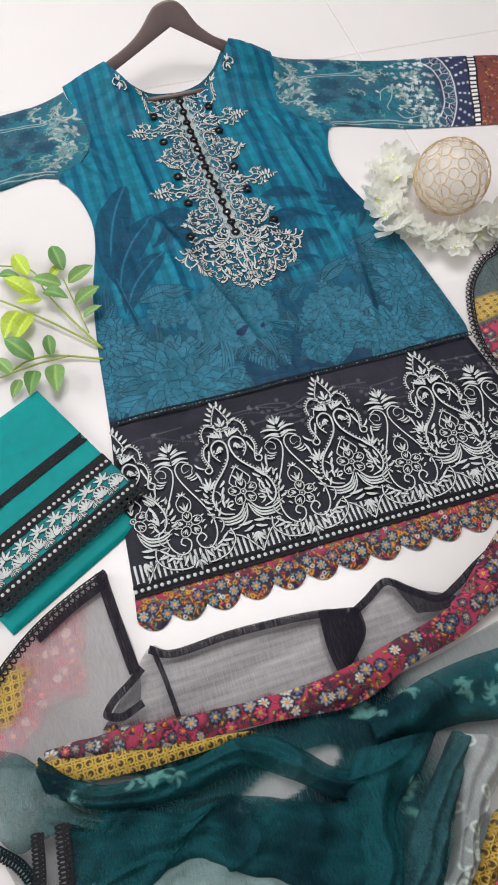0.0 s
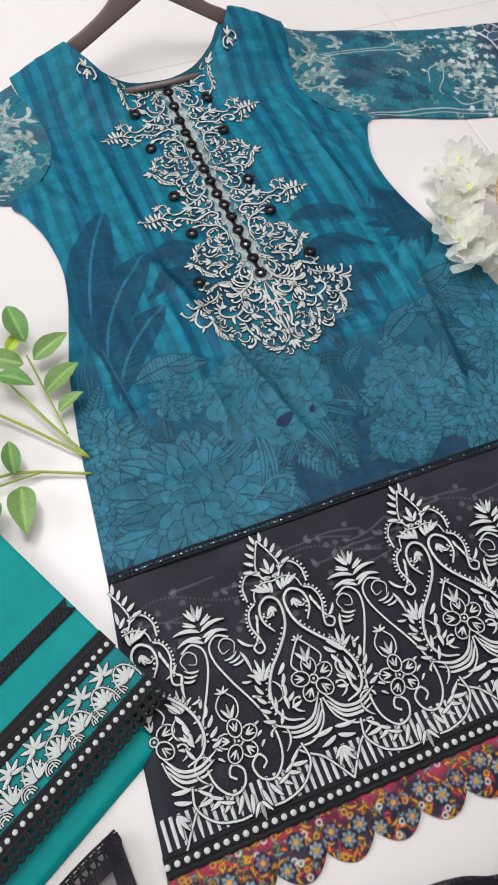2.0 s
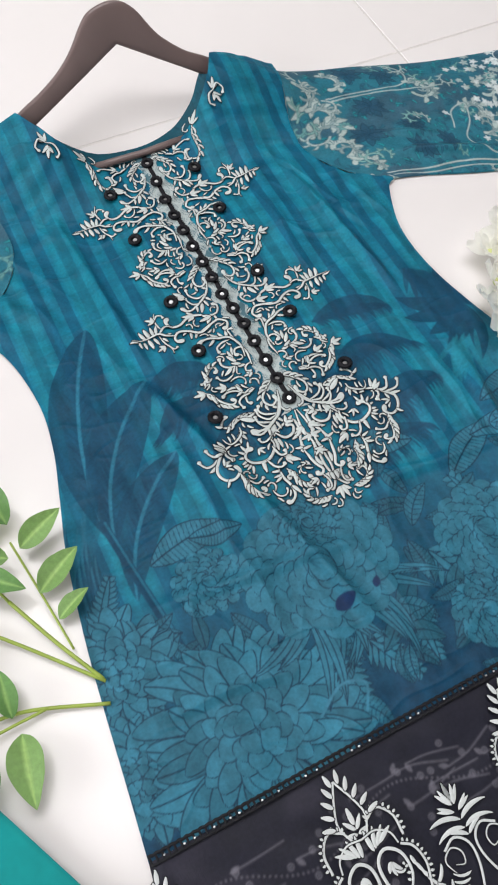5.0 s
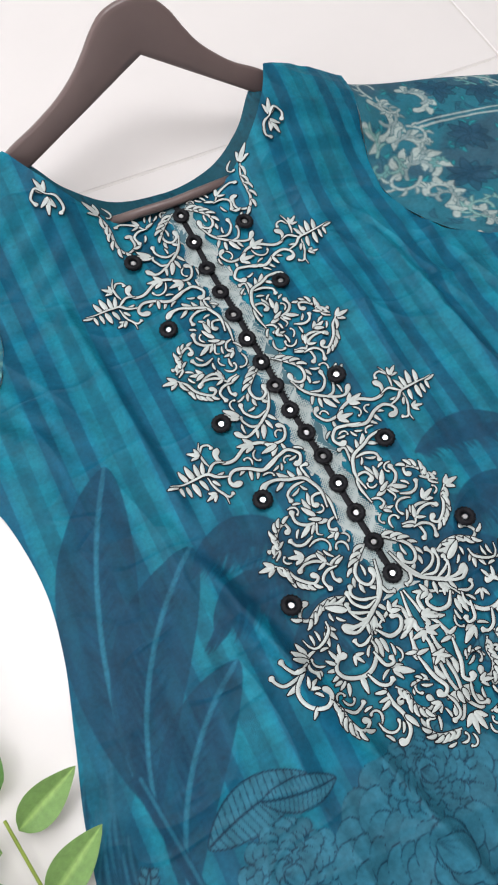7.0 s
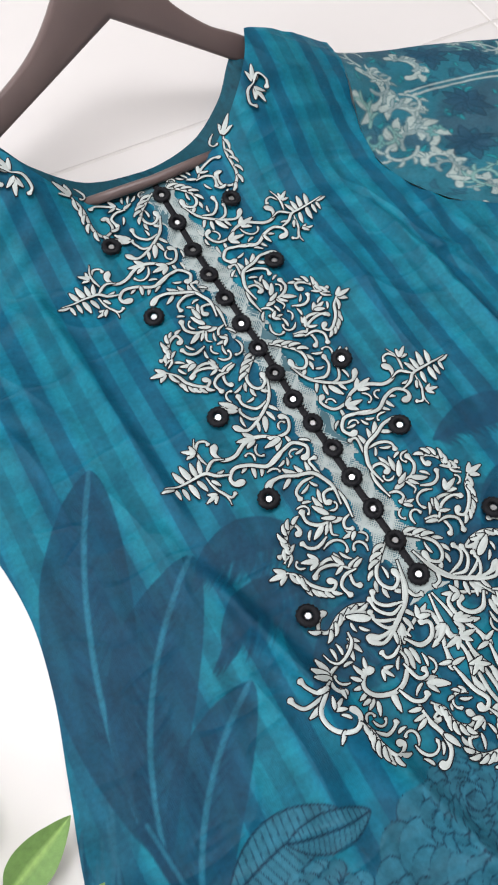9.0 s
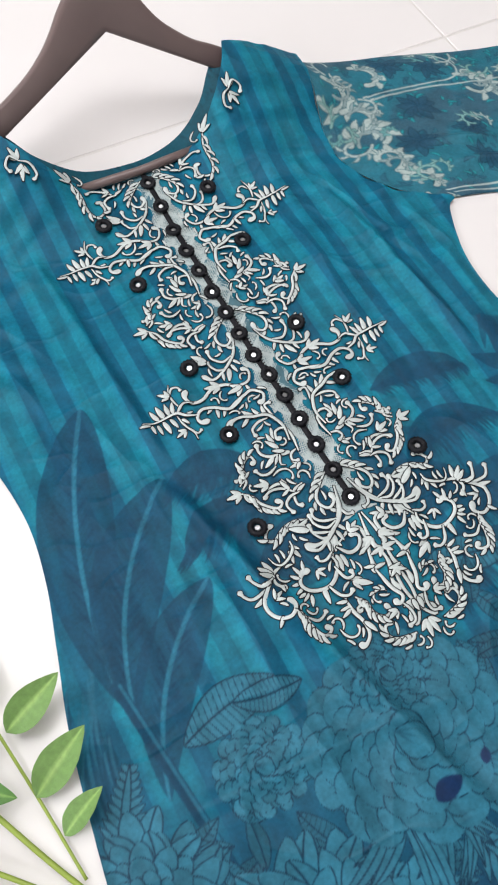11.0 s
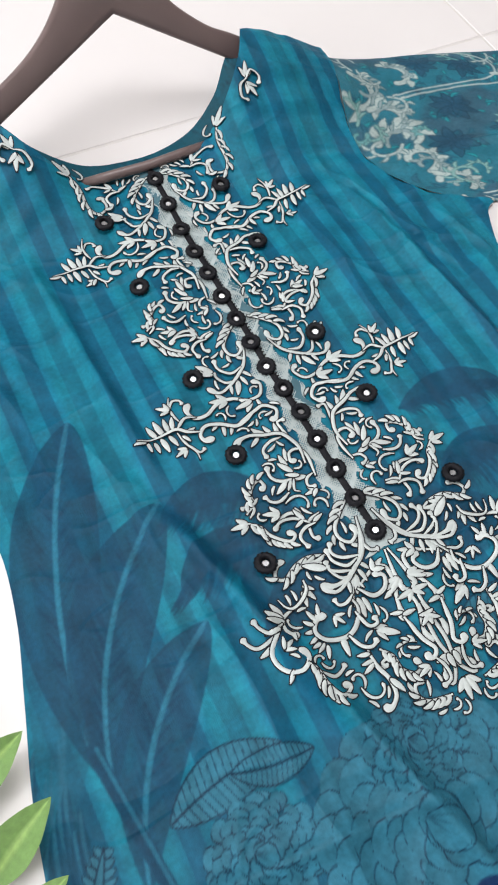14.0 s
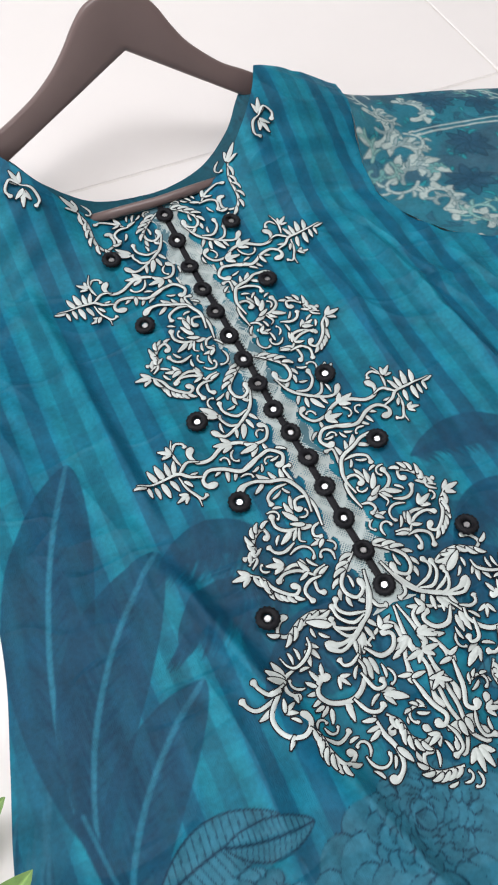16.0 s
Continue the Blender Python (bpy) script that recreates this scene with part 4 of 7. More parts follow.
def neck_motif():
    st = Stitch(cloth_z, lift=0.0008, outline=0.00070, rise=0.8, fine=0.65, step=0.00022)
    st.room(-0.005, -0.52, 0.13, 0.09)

    def scroll(pts, w, ball=True, lobes=0, side=1, dy=0.0):
        """A tapering scroll along a few points, with a round end and lobes along its outer side."""
        n = 12 + 7 * len(pts)
        P = spline([(x, y + dy) for x, y in pts], n)
        s = np.linspace(0, 1, n)
        W = 1.12 * w * (0.45 + 0.55 * smooth01(0, 0.3, s))
        if ball:
            W = W * (1 - 0.25 * s) + w * 1.05 * np.exp(-((s - 0.94) / 0.065) ** 2)
            W[-2:] *= (0.85, 0.4)
        else:
            W = W * (1 - 0.8 * s ** 2)
        st.ribbon(P, W)
        if lobes:
            T = np.gradient(P, axis=0)
            h = np.degrees(np.arctan2(T[:, 1], T[:, 0]))
            total = np.sum(np.linalg.norm(np.diff(P, axis=0), axis=1))
            for k in range(lobes + 2):
                i = int((0.06 + 0.66 * k / (lobes + 1)) * (n - 1))
                st.leaf(P[i, 0], P[i, 1], h[i] + side * 36, min(total * 0.25, 0.0105) * (1 - 0.04 * k), w * 1.15, -side * 60)

    def sprout(x, y, ang, length, dy=0.0):
        st.leaf(x, y + dy, ang, length, max(0.0036, length * 0.46), 12)

    def bud(x, y, ang, length, dy=0.0):
        for d, f in ((-38, 0.72), (38, 0.72), (0, 1.0)):
            st.leaf(x, y + dy, ang + d, length * f, length * 0.44, d * 0.5)

    # sprays beside the neckline
    scroll([(0.0680, 0.0330), (0.0640, 0.0220), (0.0640, 0.0030), (0.0580, -0.0050), (0.0490, 0.0000), (0.0490, 0.0100), (0.0540, 0.0100)], 0.0036, lobes=5, side=1, dy=-0.013)
    bud(0.0670, 0.0200, 40, 0.013)
    st.curl(0.0620, 0.0270, 200, 0.016, 200, 0.0028)
    bud(0.103, 0.032, -70, 0.013)
    scroll([(0.103, 0.034), (0.110, 0.040), (0.116, 0.035), (0.113, 0.029)], 0.0034)
    scroll([(0.103, 0.034), (0.096, 0.030), (0.094, 0.022), (0.099, 0.018)], 0.0034)
    bud(0.104, 0.036, 70, 0.012)
    # branch, arm and round side scroll, each repeated down the front
    for dy in (0.0, 0.17):
        scroll([(0.0390, -0.2250), (0.0290, -0.2310), (0.0190, -0.2310), (0.0140, -0.2220), (0.0190, -0.2170)], 0.0034, dy=dy)
        scroll([(0.0270, -0.2320), (0.0390, -0.2250), (0.0500, -0.2250), (0.0610, -0.2310), (0.0700, -0.2300), (0.0730, -0.2230), (0.0690, -0.2170)], 0.0042, dy=dy)
        scroll([(0.0460, -0.2470), (0.0290, -0.2420), (0.0210, -0.2410), (0.0150, -0.2480), (0.0180, -0.2540), (0.0230, -0.2540)], 0.0038, dy=dy)
        scroll([(0.0290, -0.2420), (0.0370, -0.2460), (0.0460, -0.2470), (0.0560, -0.2410), (0.0660, -0.2390), (0.0720, -0.2440), (0.0710, -0.2490), (0.0640, -0.2500)], 0.0040, dy=dy)
        scroll([(0.0700, -0.2420), (0.0790, -0.2390), (0.0850, -0.2340), (0.0930, -0.2330), (0.1050, -0.2330), (0.1140, -0.2320)], 0.0034, ball=False, dy=dy)
        scroll([(0.0850, -0.2340), (0.0770, -0.2280), (0.0690, -0.2300)], 0.0034, ball=False, dy=dy)
        scroll([(0.0810, -0.2280), (0.0830, -0.2210), (0.0830, -0.2140), (0.0800, -0.2070)], 0.0028, ball=False, dy=dy)
        scroll([(0.0830, -0.2160), (0.0790, -0.2110), (0.0740, -0.2120), (0.0730, -0.2160)], 0.0026, dy=dy)
        scroll([(0.0860, -0.2360), (0.0840, -0.2460), (0.0800, -0.2550), (0.0800, -0.2610)], 0.0028, ball=False, dy=dy)
        scroll([(0.0830, -0.2480), (0.0780, -0.2560), (0.0730, -0.2540)], 0.0026, dy=dy)
        sprout(0.0950, -0.2330, 77, 0.0133, dy=dy)
        sprout(0.1000, -0.2330, 70, 0.0117, dy=dy)
        sprout(0.0910, -0.2330, 90, 0.0110, dy=dy)
        sprout(0.0880, -0.2330, 107, 0.0104, dy=dy)
        sprout(0.0980, -0.2350, -99, 0.0122, dy=dy)
        sprout(0.1030, -0.2350, -96, 0.0091, dy=dy)
        sprout(0.0920, -0.2350, -107, 0.0104, dy=dy)
        sprout(0.1080, -0.2340, -97, 0.0081, dy=dy)
        sprout(0.1080, -0.2340, 6, 0.0091, dy=dy)
        sprout(0.0810, -0.2390, 166, 0.0082, dy=dy)
        sprout(0.0840, -0.2400, -124, 0.0072, dy=dy)
        bud(0.0840, -0.2180, 37, 0.0100, dy=dy)
        bud(0.0850, -0.2500, -13, 0.0092, dy=dy)
        bud(0.0420, -0.2250, 13, 0.0133, dy=dy)
        bud(0.0270, -0.2340, -4, 0.0130, dy=dy)
        sprout(0.0540, -0.2420, -77, 0.0092, dy=dy)
        sprout(0.0480, -0.2450, -60, 0.0081, dy=dy)
        sprout(0.0570, -0.2400, -34, 0.0072, dy=dy)
        sprout(0.0230, -0.2340, -98, 0.0071, dy=dy)
        scroll([(0.0100, -0.1880), (0.0160, -0.2000), (0.0230, -0.2070), (0.0340, -0.2140), (0.0440, -0.2170), (0.0510, -0.2100)], 0.0036, dy=dy)
        scroll([(0.0290, -0.2120), (0.0360, -0.2110), (0.0400, -0.2050), (0.0410, -0.1990)], 0.0030, dy=dy)
        scroll([(0.0200, -0.2030), (0.0290, -0.2050), (0.0360, -0.1980), (0.0360, -0.1890)], 0.0032, dy=dy)
        sprout(0.0420, -0.2010, 32, 0.0153, dy=dy)
        sprout(0.0410, -0.1990, 42, 0.0135, dy=dy)
        sprout(0.0270, -0.2120, -67, 0.0130, dy=dy)
        sprout(0.0210, -0.2060, -126, 0.0086, dy=dy)
        sprout(0.0240, -0.2100, -103, 0.0092, dy=dy)
        sprout(0.0340, -0.2140, -76, 0.0082, dy=dy)
        scroll([(0.0050, -0.1640), (0.0160, -0.1720), (0.0230, -0.1800), (0.0230, -0.1880), (0.0180, -0.1920), (0.0120, -0.1880), (0.0120, -0.1810)], 0.0036, lobes=5, side=1, dy=dy)
        scroll([(0.0340, -0.1690), (0.0420, -0.1610), (0.0520, -0.1590), (0.0590, -0.1630)], 0.0032, dy=dy)
        sprout(0.0370, -0.1640, 66, 0.0098, dy=dy)
        sprout(0.0380, -0.1640, -23, 0.0076, dy=dy)
        sprout(0.0330, -0.1690, 159, 0.0085, dy=dy)
        scroll([(0.0320, -0.1700), (0.0400, -0.1700), (0.0460, -0.1750), (0.0440, -0.1840)], 0.0032, dy=dy)
        scroll([(0.0170, -0.2950), (0.0150, -0.2830), (0.0170, -0.2750), (0.0220, -0.2670), (0.0330, -0.2630), (0.0410, -0.2590), (0.0490, -0.2590), (0.0550, -0.2630)], 0.0038, dy=dy)
        scroll([(0.0220, -0.2690), (0.0310, -0.2690), (0.0380, -0.2730), (0.0380, -0.2800)], 0.0032, dy=dy)
        sprout(0.0300, -0.2650, 54, 0.0136, dy=dy)
        sprout(0.0360, -0.2620, -32, 0.0094, dy=dy)
        sprout(0.0230, -0.2670, 96, 0.0100, dy=dy)
        sprout(0.0270, -0.2650, 72, 0.0095, dy=dy)
        scroll([(0.0170, -0.2730), (0.0190, -0.2640), (0.0190, -0.2580), (0.0130, -0.2580)], 0.0028, dy=dy)
        scroll([(0.0150, -0.3060), (0.0130, -0.2910), (0.0160, -0.2830), (0.0230, -0.2830), (0.0250, -0.2890), (0.0210, -0.2900)], 0.0032, dy=dy)
        sprout(0.0250, -0.3010, 24, 0.0098, dy=dy)
        sprout(0.0280, -0.2970, 55, 0.0122, dy=dy)
        sprout(0.0290, -0.2920, 80, 0.0112, dy=dy)
        sprout(0.0270, -0.2880, 101, 0.0102, dy=dy)
        sprout(0.0210, -0.3030, 10, 0.0112, dy=dy)
        scroll([(0.0150, -0.3030), (0.0210, -0.3050), (0.0230, -0.3100), (0.0180, -0.3130)], 0.0028, dy=dy)
        scroll([(0.0260, -0.3020), (0.0370, -0.3000), (0.0430, -0.2940), (0.0420, -0.2850)], 0.0036, dy=dy)
        sprout(0.0350, -0.3010, -31, 0.0117, dy=dy)
        sprout(0.0320, -0.3020, -50, 0.0078, dy=dy)
        scroll([(0.0300, -0.3020), (0.0330, -0.3090), (0.0300, -0.3120)], 0.0028, ball=False, dy=dy)
        bud(0.0190, -0.3150, 0, 0.0090, dy=dy)
    for dy in (0.0, 0.166):
        scroll([(0.0700, -0.3110), (0.0630, -0.3060), (0.0610, -0.2980), (0.0560, -0.2930), (0.0510, -0.2920), (0.0500, -0.2970), (0.0540, -0.2990)], 0.0034, lobes=5, side=-1, dy=dy)
        sprout(0.0660, -0.3080, 148, 0.0094, dy=dy)
        scroll([(0.0690, -0.3140), (0.0640, -0.3100), (0.0650, -0.3060), (0.0720, -0.3060)], 0.0028, dy=dy)
        bud(0.0720, -0.3170, 5, 0.0120, dy=dy)
        scroll([(0.0720, -0.3170), (0.0660, -0.3230), (0.0630, -0.3300), (0.0580, -0.3360), (0.0520, -0.3400), (0.0480, -0.3370), (0.0520, -0.3330)], 0.0034, lobes=6, side=1, dy=dy)
        scroll([(0.0370, -0.3090), (0.0450, -0.3120), (0.0510, -0.3100), (0.0540, -0.3040)], 0.0032, dy=dy)
        bud(0.0500, -0.3200, 20, 0.0117, dy=dy)
        scroll([(0.0360, -0.3270), (0.0430, -0.3220), (0.0510, -0.3230), (0.0570, -0.3280)], 0.0034, dy=dy)
        sprout(0.0370, -0.3260, 72, 0.0063, dy=dy)
        scroll([(0.0260, -0.3300), (0.0350, -0.3330), (0.0380, -0.3430), (0.0340, -0.3470)], 0.0032, dy=dy)
    # third repeat of the branch, and the broad foot below the last button
    scroll([(0.0100, -0.1880), (0.0160, -0.2000), (0.0230, -0.2070), (0.0340, -0.2140), (0.0440, -0.2170), (0.0510, -0.2100)], 0.0036, dy=-0.166)
    scroll([(0.0290, -0.2120), (0.0360, -0.2110), (0.0400, -0.2050), (0.0410, -0.1990)], 0.0030, dy=-0.166)
    scroll([(0.0200, -0.2030), (0.0290, -0.2050), (0.0360, -0.1980), (0.0360, -0.1890)], 0.0032, dy=-0.166)
    sprout(0.0420, -0.2010, 32, 0.0153, dy=-0.166)
    sprout(0.0410, -0.1990, 42, 0.0135, dy=-0.166)
    sprout(0.0270, -0.2120, -67, 0.0130, dy=-0.166)
    sprout(0.0210, -0.2060, -126, 0.0086, dy=-0.166)
    sprout(0.0240, -0.2100, -103, 0.0092, dy=-0.166)
    sprout(0.0340, -0.2140, -76, 0.0082, dy=-0.166)
    scroll([(0.0050, -0.1640), (0.0160, -0.1720), (0.0230, -0.1800), (0.0230, -0.1880), (0.0180, -0.1920), (0.0120, -0.1880), (0.0120, -0.1810)], 0.0036, lobes=5, side=1, dy=-0.166)
    scroll([(0.0340, -0.1690), (0.0420, -0.1610), (0.0520, -0.1590), (0.0590, -0.1630)], 0.0032, dy=-0.166)
    sprout(0.0370, -0.1640, 66, 0.0098, dy=-0.166)
    sprout(0.0380, -0.1640, -23, 0.0076, dy=-0.166)
    sprout(0.0330, -0.1690, 159, 0.0085, dy=-0.166)
    scroll([(0.0320, -0.1700), (0.0400, -0.1700), (0.0460, -0.1750), (0.0440, -0.1840)], 0.0032, dy=-0.166)
    scroll([(0.0360, -0.3590), (0.0470, -0.3550), (0.0580, -0.3560), (0.0680, -0.3610), (0.0730, -0.3570), (0.0680, -0.3500), (0.0630, -0.3500)], 0.0034, lobes=5, side=-1)
    scroll([(0.0590, -0.3670), (0.0600, -0.3730), (0.0660, -0.3780), (0.0730, -0.3800), (0.0770, -0.3770), (0.0790, -0.3710)], 0.0032, ball=False)
    sprout(0.0610, -0.3720, -114, 0.0098)
    sprout(0.0610, -0.3700, -140, 0.0078)
    sprout(0.0630, -0.3730, -84, 0.0100)
    scroll([(0.0730, -0.3800), (0.0820, -0.3830), (0.0840, -0.3910), (0.0780, -0.3970)], 0.0034)
    sprout(0.0810, -0.3810, 68, 0.0108)
    sprout(0.0820, -0.3830, 42, 0.0120)
    sprout(0.0820, -0.3850, 27, 0.0112)
    sprout(0.0870, -0.3890, 6, 0.0100)
    scroll([(0.0840, -0.3860), (0.0930, -0.3890), (0.0980, -0.3830), (0.1000, -0.3760)], 0.0034)
    scroll([(0.0900, -0.3910), (0.1030, -0.3920), (0.1080, -0.3880), (0.1100, -0.3820)], 0.0034)
    scroll([(0.0830, -0.3850), (0.0960, -0.3960), (0.0980, -0.4040), (0.0940, -0.4120), (0.0860, -0.4160), (0.0800, -0.4110), (0.0830, -0.4040)], 0.0042)
    sprout(0.0950, -0.3950, -17, 0.0104)
    sprout(0.0810, -0.3920, -90, 0.0070)
    sprout(0.0910, -0.4130, -50, 0.0078)
    scroll([(0.0380, -0.3900), (0.0370, -0.3980), (0.0440, -0.4070), (0.0530, -0.4100), (0.0640, -0.4060), (0.0680, -0.3990), (0.0630, -0.3920), (0.0570, -0.3930)], 0.0042)
    sprout(0.0640, -0.3930, 69, 0.0085)
    sprout(0.0610, -0.3910, 106, 0.0073)
    sprout(0.0670, -0.3950, 45, 0.0071)
    sprout(0.0680, -0.3980, 9, 0.0061)
    sprout(0.0680, -0.4020, -18, 0.0063)
    sprout(0.0660, -0.4070, -34, 0.0072)
    sprout(0.0650, -0.4090, -69, 0.0085)
    sprout(0.0680, -0.4060, -9, 0.0061)
    scroll([(0.0060, -0.3440), (0.0110, -0.3600), (0.0170, -0.3690), (0.0270, -0.3750), (0.0350, -0.3790), (0.0440, -0.3790), (0.0510, -0.3750)], 0.0040)
    scroll([(0.0280, -0.3750), (0.0360, -0.3720), (0.0410, -0.3680), (0.0400, -0.3620)], 0.0032)
    scroll([(0.0180, -0.3680), (0.0290, -0.3650), (0.0340, -0.3590), (0.0310, -0.3520)], 0.0032)
    scroll([(0.0360, -0.3890), (0.0420, -0.3920), (0.0470, -0.3910), (0.0480, -0.3860)], 0.0030)
    scroll([(0.0280, -0.3760), (0.0340, -0.3860), (0.0380, -0.3960)], 0.0036, ball=False)
    sprout(0.0300, -0.3810, -120, 0.0081)
    sprout(0.0310, -0.3930, -95, 0.0110)
    sprout(0.0340, -0.3920, -86, 0.0130)
    sprout(0.0540, -0.4110, -69, 0.0085)
    sprout(0.0560, -0.4100, -90, 0.0110)
    scroll([(0.0310, -0.3870), (0.0240, -0.3950), (0.0150, -0.3940), (0.0110, -0.3870), (0.0170, -0.3820)], 0.0042)
    scroll([(0.0400, -0.3990), (0.0370, -0.4100), (0.0310, -0.4110), (0.0310, -0.4060)], 0.0034)
    scroll([(0.0510, -0.4100), (0.0470, -0.4190), (0.0410, -0.4220), (0.0360, -0.4190)], 0.0034)
    sprout(0.0350, -0.4120, -162, 0.0095)
    sprout(0.0340, -0.4150, -152, 0.0148)
    sprout(0.0340, -0.4160, -120, 0.0081)
    scroll([(0.0820, -0.4140), (0.0790, -0.4190), (0.0780, -0.4290), (0.0740, -0.4380), (0.0690, -0.4390), (0.0650, -0.4360), (0.0690, -0.4330)], 0.0034, lobes=6, side=1)
    scroll([(0.0770, -0.4220), (0.0710, -0.4270), (0.0650, -0.4260), (0.0610, -0.4230)], 0.0030)
    scroll([(0.0450, -0.4220), (0.0450, -0.4330), (0.0420, -0.4430), (0.0430, -0.4520), (0.0490, -0.4570), (0.0540, -0.4550)], 0.0040)
    sprout(0.0450, -0.4290, 0, 0.0080)
    sprout(0.0460, -0.4310, -21, 0.0085)
    sprout(0.0450, -0.4250, 14, 0.0082)
    sprout(0.0420, -0.4430, -117, 0.0112)
    sprout(0.0450, -0.4350, -172, 0.0071)
    scroll([(0.0380, -0.4250), (0.0330, -0.4320), (0.0320, -0.4410), (0.0260, -0.4470), (0.0200, -0.4450), (0.0220, -0.4390)], 0.0034, lobes=6, side=1)
    scroll([(0.0340, -0.4310), (0.0410, -0.4330), (0.0380, -0.4360)], 0.0026)
    scroll([(0.0120, -0.4670), (0.0250, -0.4650), (0.0310, -0.4600), (0.0300, -0.4530), (0.0230, -0.4520)], 0.0034, lobes=5, side=-1)
    scroll([(0.0270, -0.3850), (0.0150, -0.3800), (0.0070, -0.3820), (0.0070, -0.3930), (0.0110, -0.4030), (0.0150, -0.4170)], 0.0042)
    sprout(0.0080, -0.3960, -22, 0.0108)
    sprout(0.0070, -0.3930, -23, 0.0076)
    sprout(0.0130, -0.4120, 14, 0.0082)
    sprout(0.0140, -0.4140, 180, 0.0090)
    scroll([(0.0140, -0.4150), (0.0110, -0.4310), (0.0070, -0.4400), (0.0110, -0.4440), (0.0150, -0.4400)], 0.0042)
    bud(0.0160, -0.3810, 153, 0.0112)
    bud(-0.0000, -0.4030, -175, 0.0110)
    scroll([(0.0120, -0.3610), (0.0100, -0.3680), (0.0040, -0.3700)], 0.0032)
    scroll([(0.0100, -0.4440), (0.0070, -0.4520), (0.0080, -0.4590), (0.0150, -0.4610)], 0.0030)
    bud(0.0160, -0.4470, -18, 0.0095)

    # stem and buds down the middle of the foot
    scroll([(0.001, -0.372), (0.004, -0.392), (0.002, -0.412), (0.007, -0.428), (0.005, -0.436)], 0.0036)
    scroll([(0.001, -0.412), (0.003, -0.436), (0.001, -0.452), (0.008, -0.462), (0.010, -0.454)], 0.0036)
    bud(0.003, -0.392, -35, 0.012)
    bud(0.002, -0.420, -150, 0.010)
    bud(0.002, -0.446, -50, 0.012)
    bud(0.001, -0.462, -80, 0.013)
    # small leaves and curls in what is left
    for bx, by in ((0.053, -0.030), (0.053, -0.101), (0.052, -0.200), (0.054, -0.268), (0.073, -0.347)):
        a = np.linspace(0, 6.3, 30)
        for r in (0.002, 0.004, 0.006):
            st.mark(np.stack([bx + r * np.cos(a), by + r * np.sin(a)], -1), np.full(30, 0.003))
    ys = [0.02, 0.0, -0.02, -0.045, -0.066, -0.09, -0.105, -0.12, -0.15, -0.185, -0.20, -0.215, -0.236, -0.26, -0.275, -0.29, -0.316, -0.34, -0.355, -0.372, -0.39, -0.415, -0.44, -0.455, -0.47, -0.482]
    xs = [0.03, 0.040, 0.040, 0.050, 0.070, 0.055, 0.042, 0.050, 0.070, 0.046, 0.040, 0.050, 0.070, 0.055, 0.044, 0.060, 0.072, 0.056, 0.058, 0.080, 0.094, 0.088, 0.075, 0.055, 0.035, 0.006]

    def inside(x, y):
        return (x < np.interp(-y, [-v for v in ys], xs)) & (x > np.where(y > -0.366, 0.0105, 0.0012)) & (y < 0.012 + 0.4 * np.maximum(0, x - 0.02)) & (y > -0.482)

    sg = lambda r: r.choice((-1, 1))
    plan = [(1200, lambda s, r, x, y: s.acanthus(x, y, r.uniform(0, 360), r.uniform(0.020, 0.028), sg(r) * 235, 0.0026, 4)),
            (1800, lambda s, r, x, y: s.curl(x, y, r.uniform(0, 360), r.uniform(0.016, 0.024), sg(r) * r.uniform(160, 240), 0.0028)),
            (700, lambda s, r, x, y: s.floret(x, y, r.uniform(0, 360), r.uniform(0.008, 0.010))),
            (2600, lambda s, r, x, y: s.curl(x, y, r.uniform(0, 360), r.uniform(0.010, 0.014), sg(r) * r.uniform(120, 200), 0.0024)),
            (2200, lambda s, r, x, y: s.leaf(x, y, r.uniform(0, 360), r.uniform(0.006, 0.009), 0.0028, sg(r) * 40))]
    st.fill(random.Random(41), (0.006, -0.482, 0.108, 0.02), inside, plan, gap=0.0003)
    return tagged(st.put("neck_embroidery", M_THREAD, shirt, "silver-white scrolling embroidery with dark outlines"), kind="stuff")


neck_motif()

# net insert, cord and covered buttons down the middle
net = Stitch(cloth_z, lift=0.0008, outline=0, mirror=False, rise=0.5)
backing = Stitch(cloth_z, lift=0.0005, outline=0, mirror=False, rise=0.1)
yb = np.linspace(0.012, -0.37, 240)
backing.ribbon(np.stack([0 * yb, yb], -1), 0.022 + 0.004 * np.sin(np.arange(240) * 0.42))
backing.put("net_backing", material("grey_net_backing", lin(70, 108, 120), rough=0.7, vary=0.2, scale=300), shirt, "grey-blue ground under the net")
for k in range(300):
    y = 0.012 - 0.00127 * k
    for sd in (-1, 1):
        w = 0.0125 + 0.0030 * math.sin(k * 0.33)
        y1 = max(y - w * 2.0, -0.372)
        if y1 < y:
            net.ribbon([(-sd * w, y), (0, (y + y1) / 2), (sd * w, y1)], [0.00062] * 3)
net.put("net_insert", material("grey_net", lin(178, 190, 190), rough=0.6, vary=0.1, scale=300), shirt, "fine grey net beside the buttons")
cord = Stitch(cloth_z, lift=0.0014, outline=0, mirror=False)
cord.line([(0.0008, 0.012), (-0.0012, -0.11), (-0.0012, -0.23), (0.0008, -0.357)], 0.0050, 60)
for k in range(120):
    y = 0.010 - 0.0030 * k
    cord.ribbon([(-0.0024, y), (0, y - 0.0008), (0.0024, y)], [0.0012, 0.0016, 0.0012])
cord.put("button_cord", M_THREADK, shirt, "black cord between the buttons")


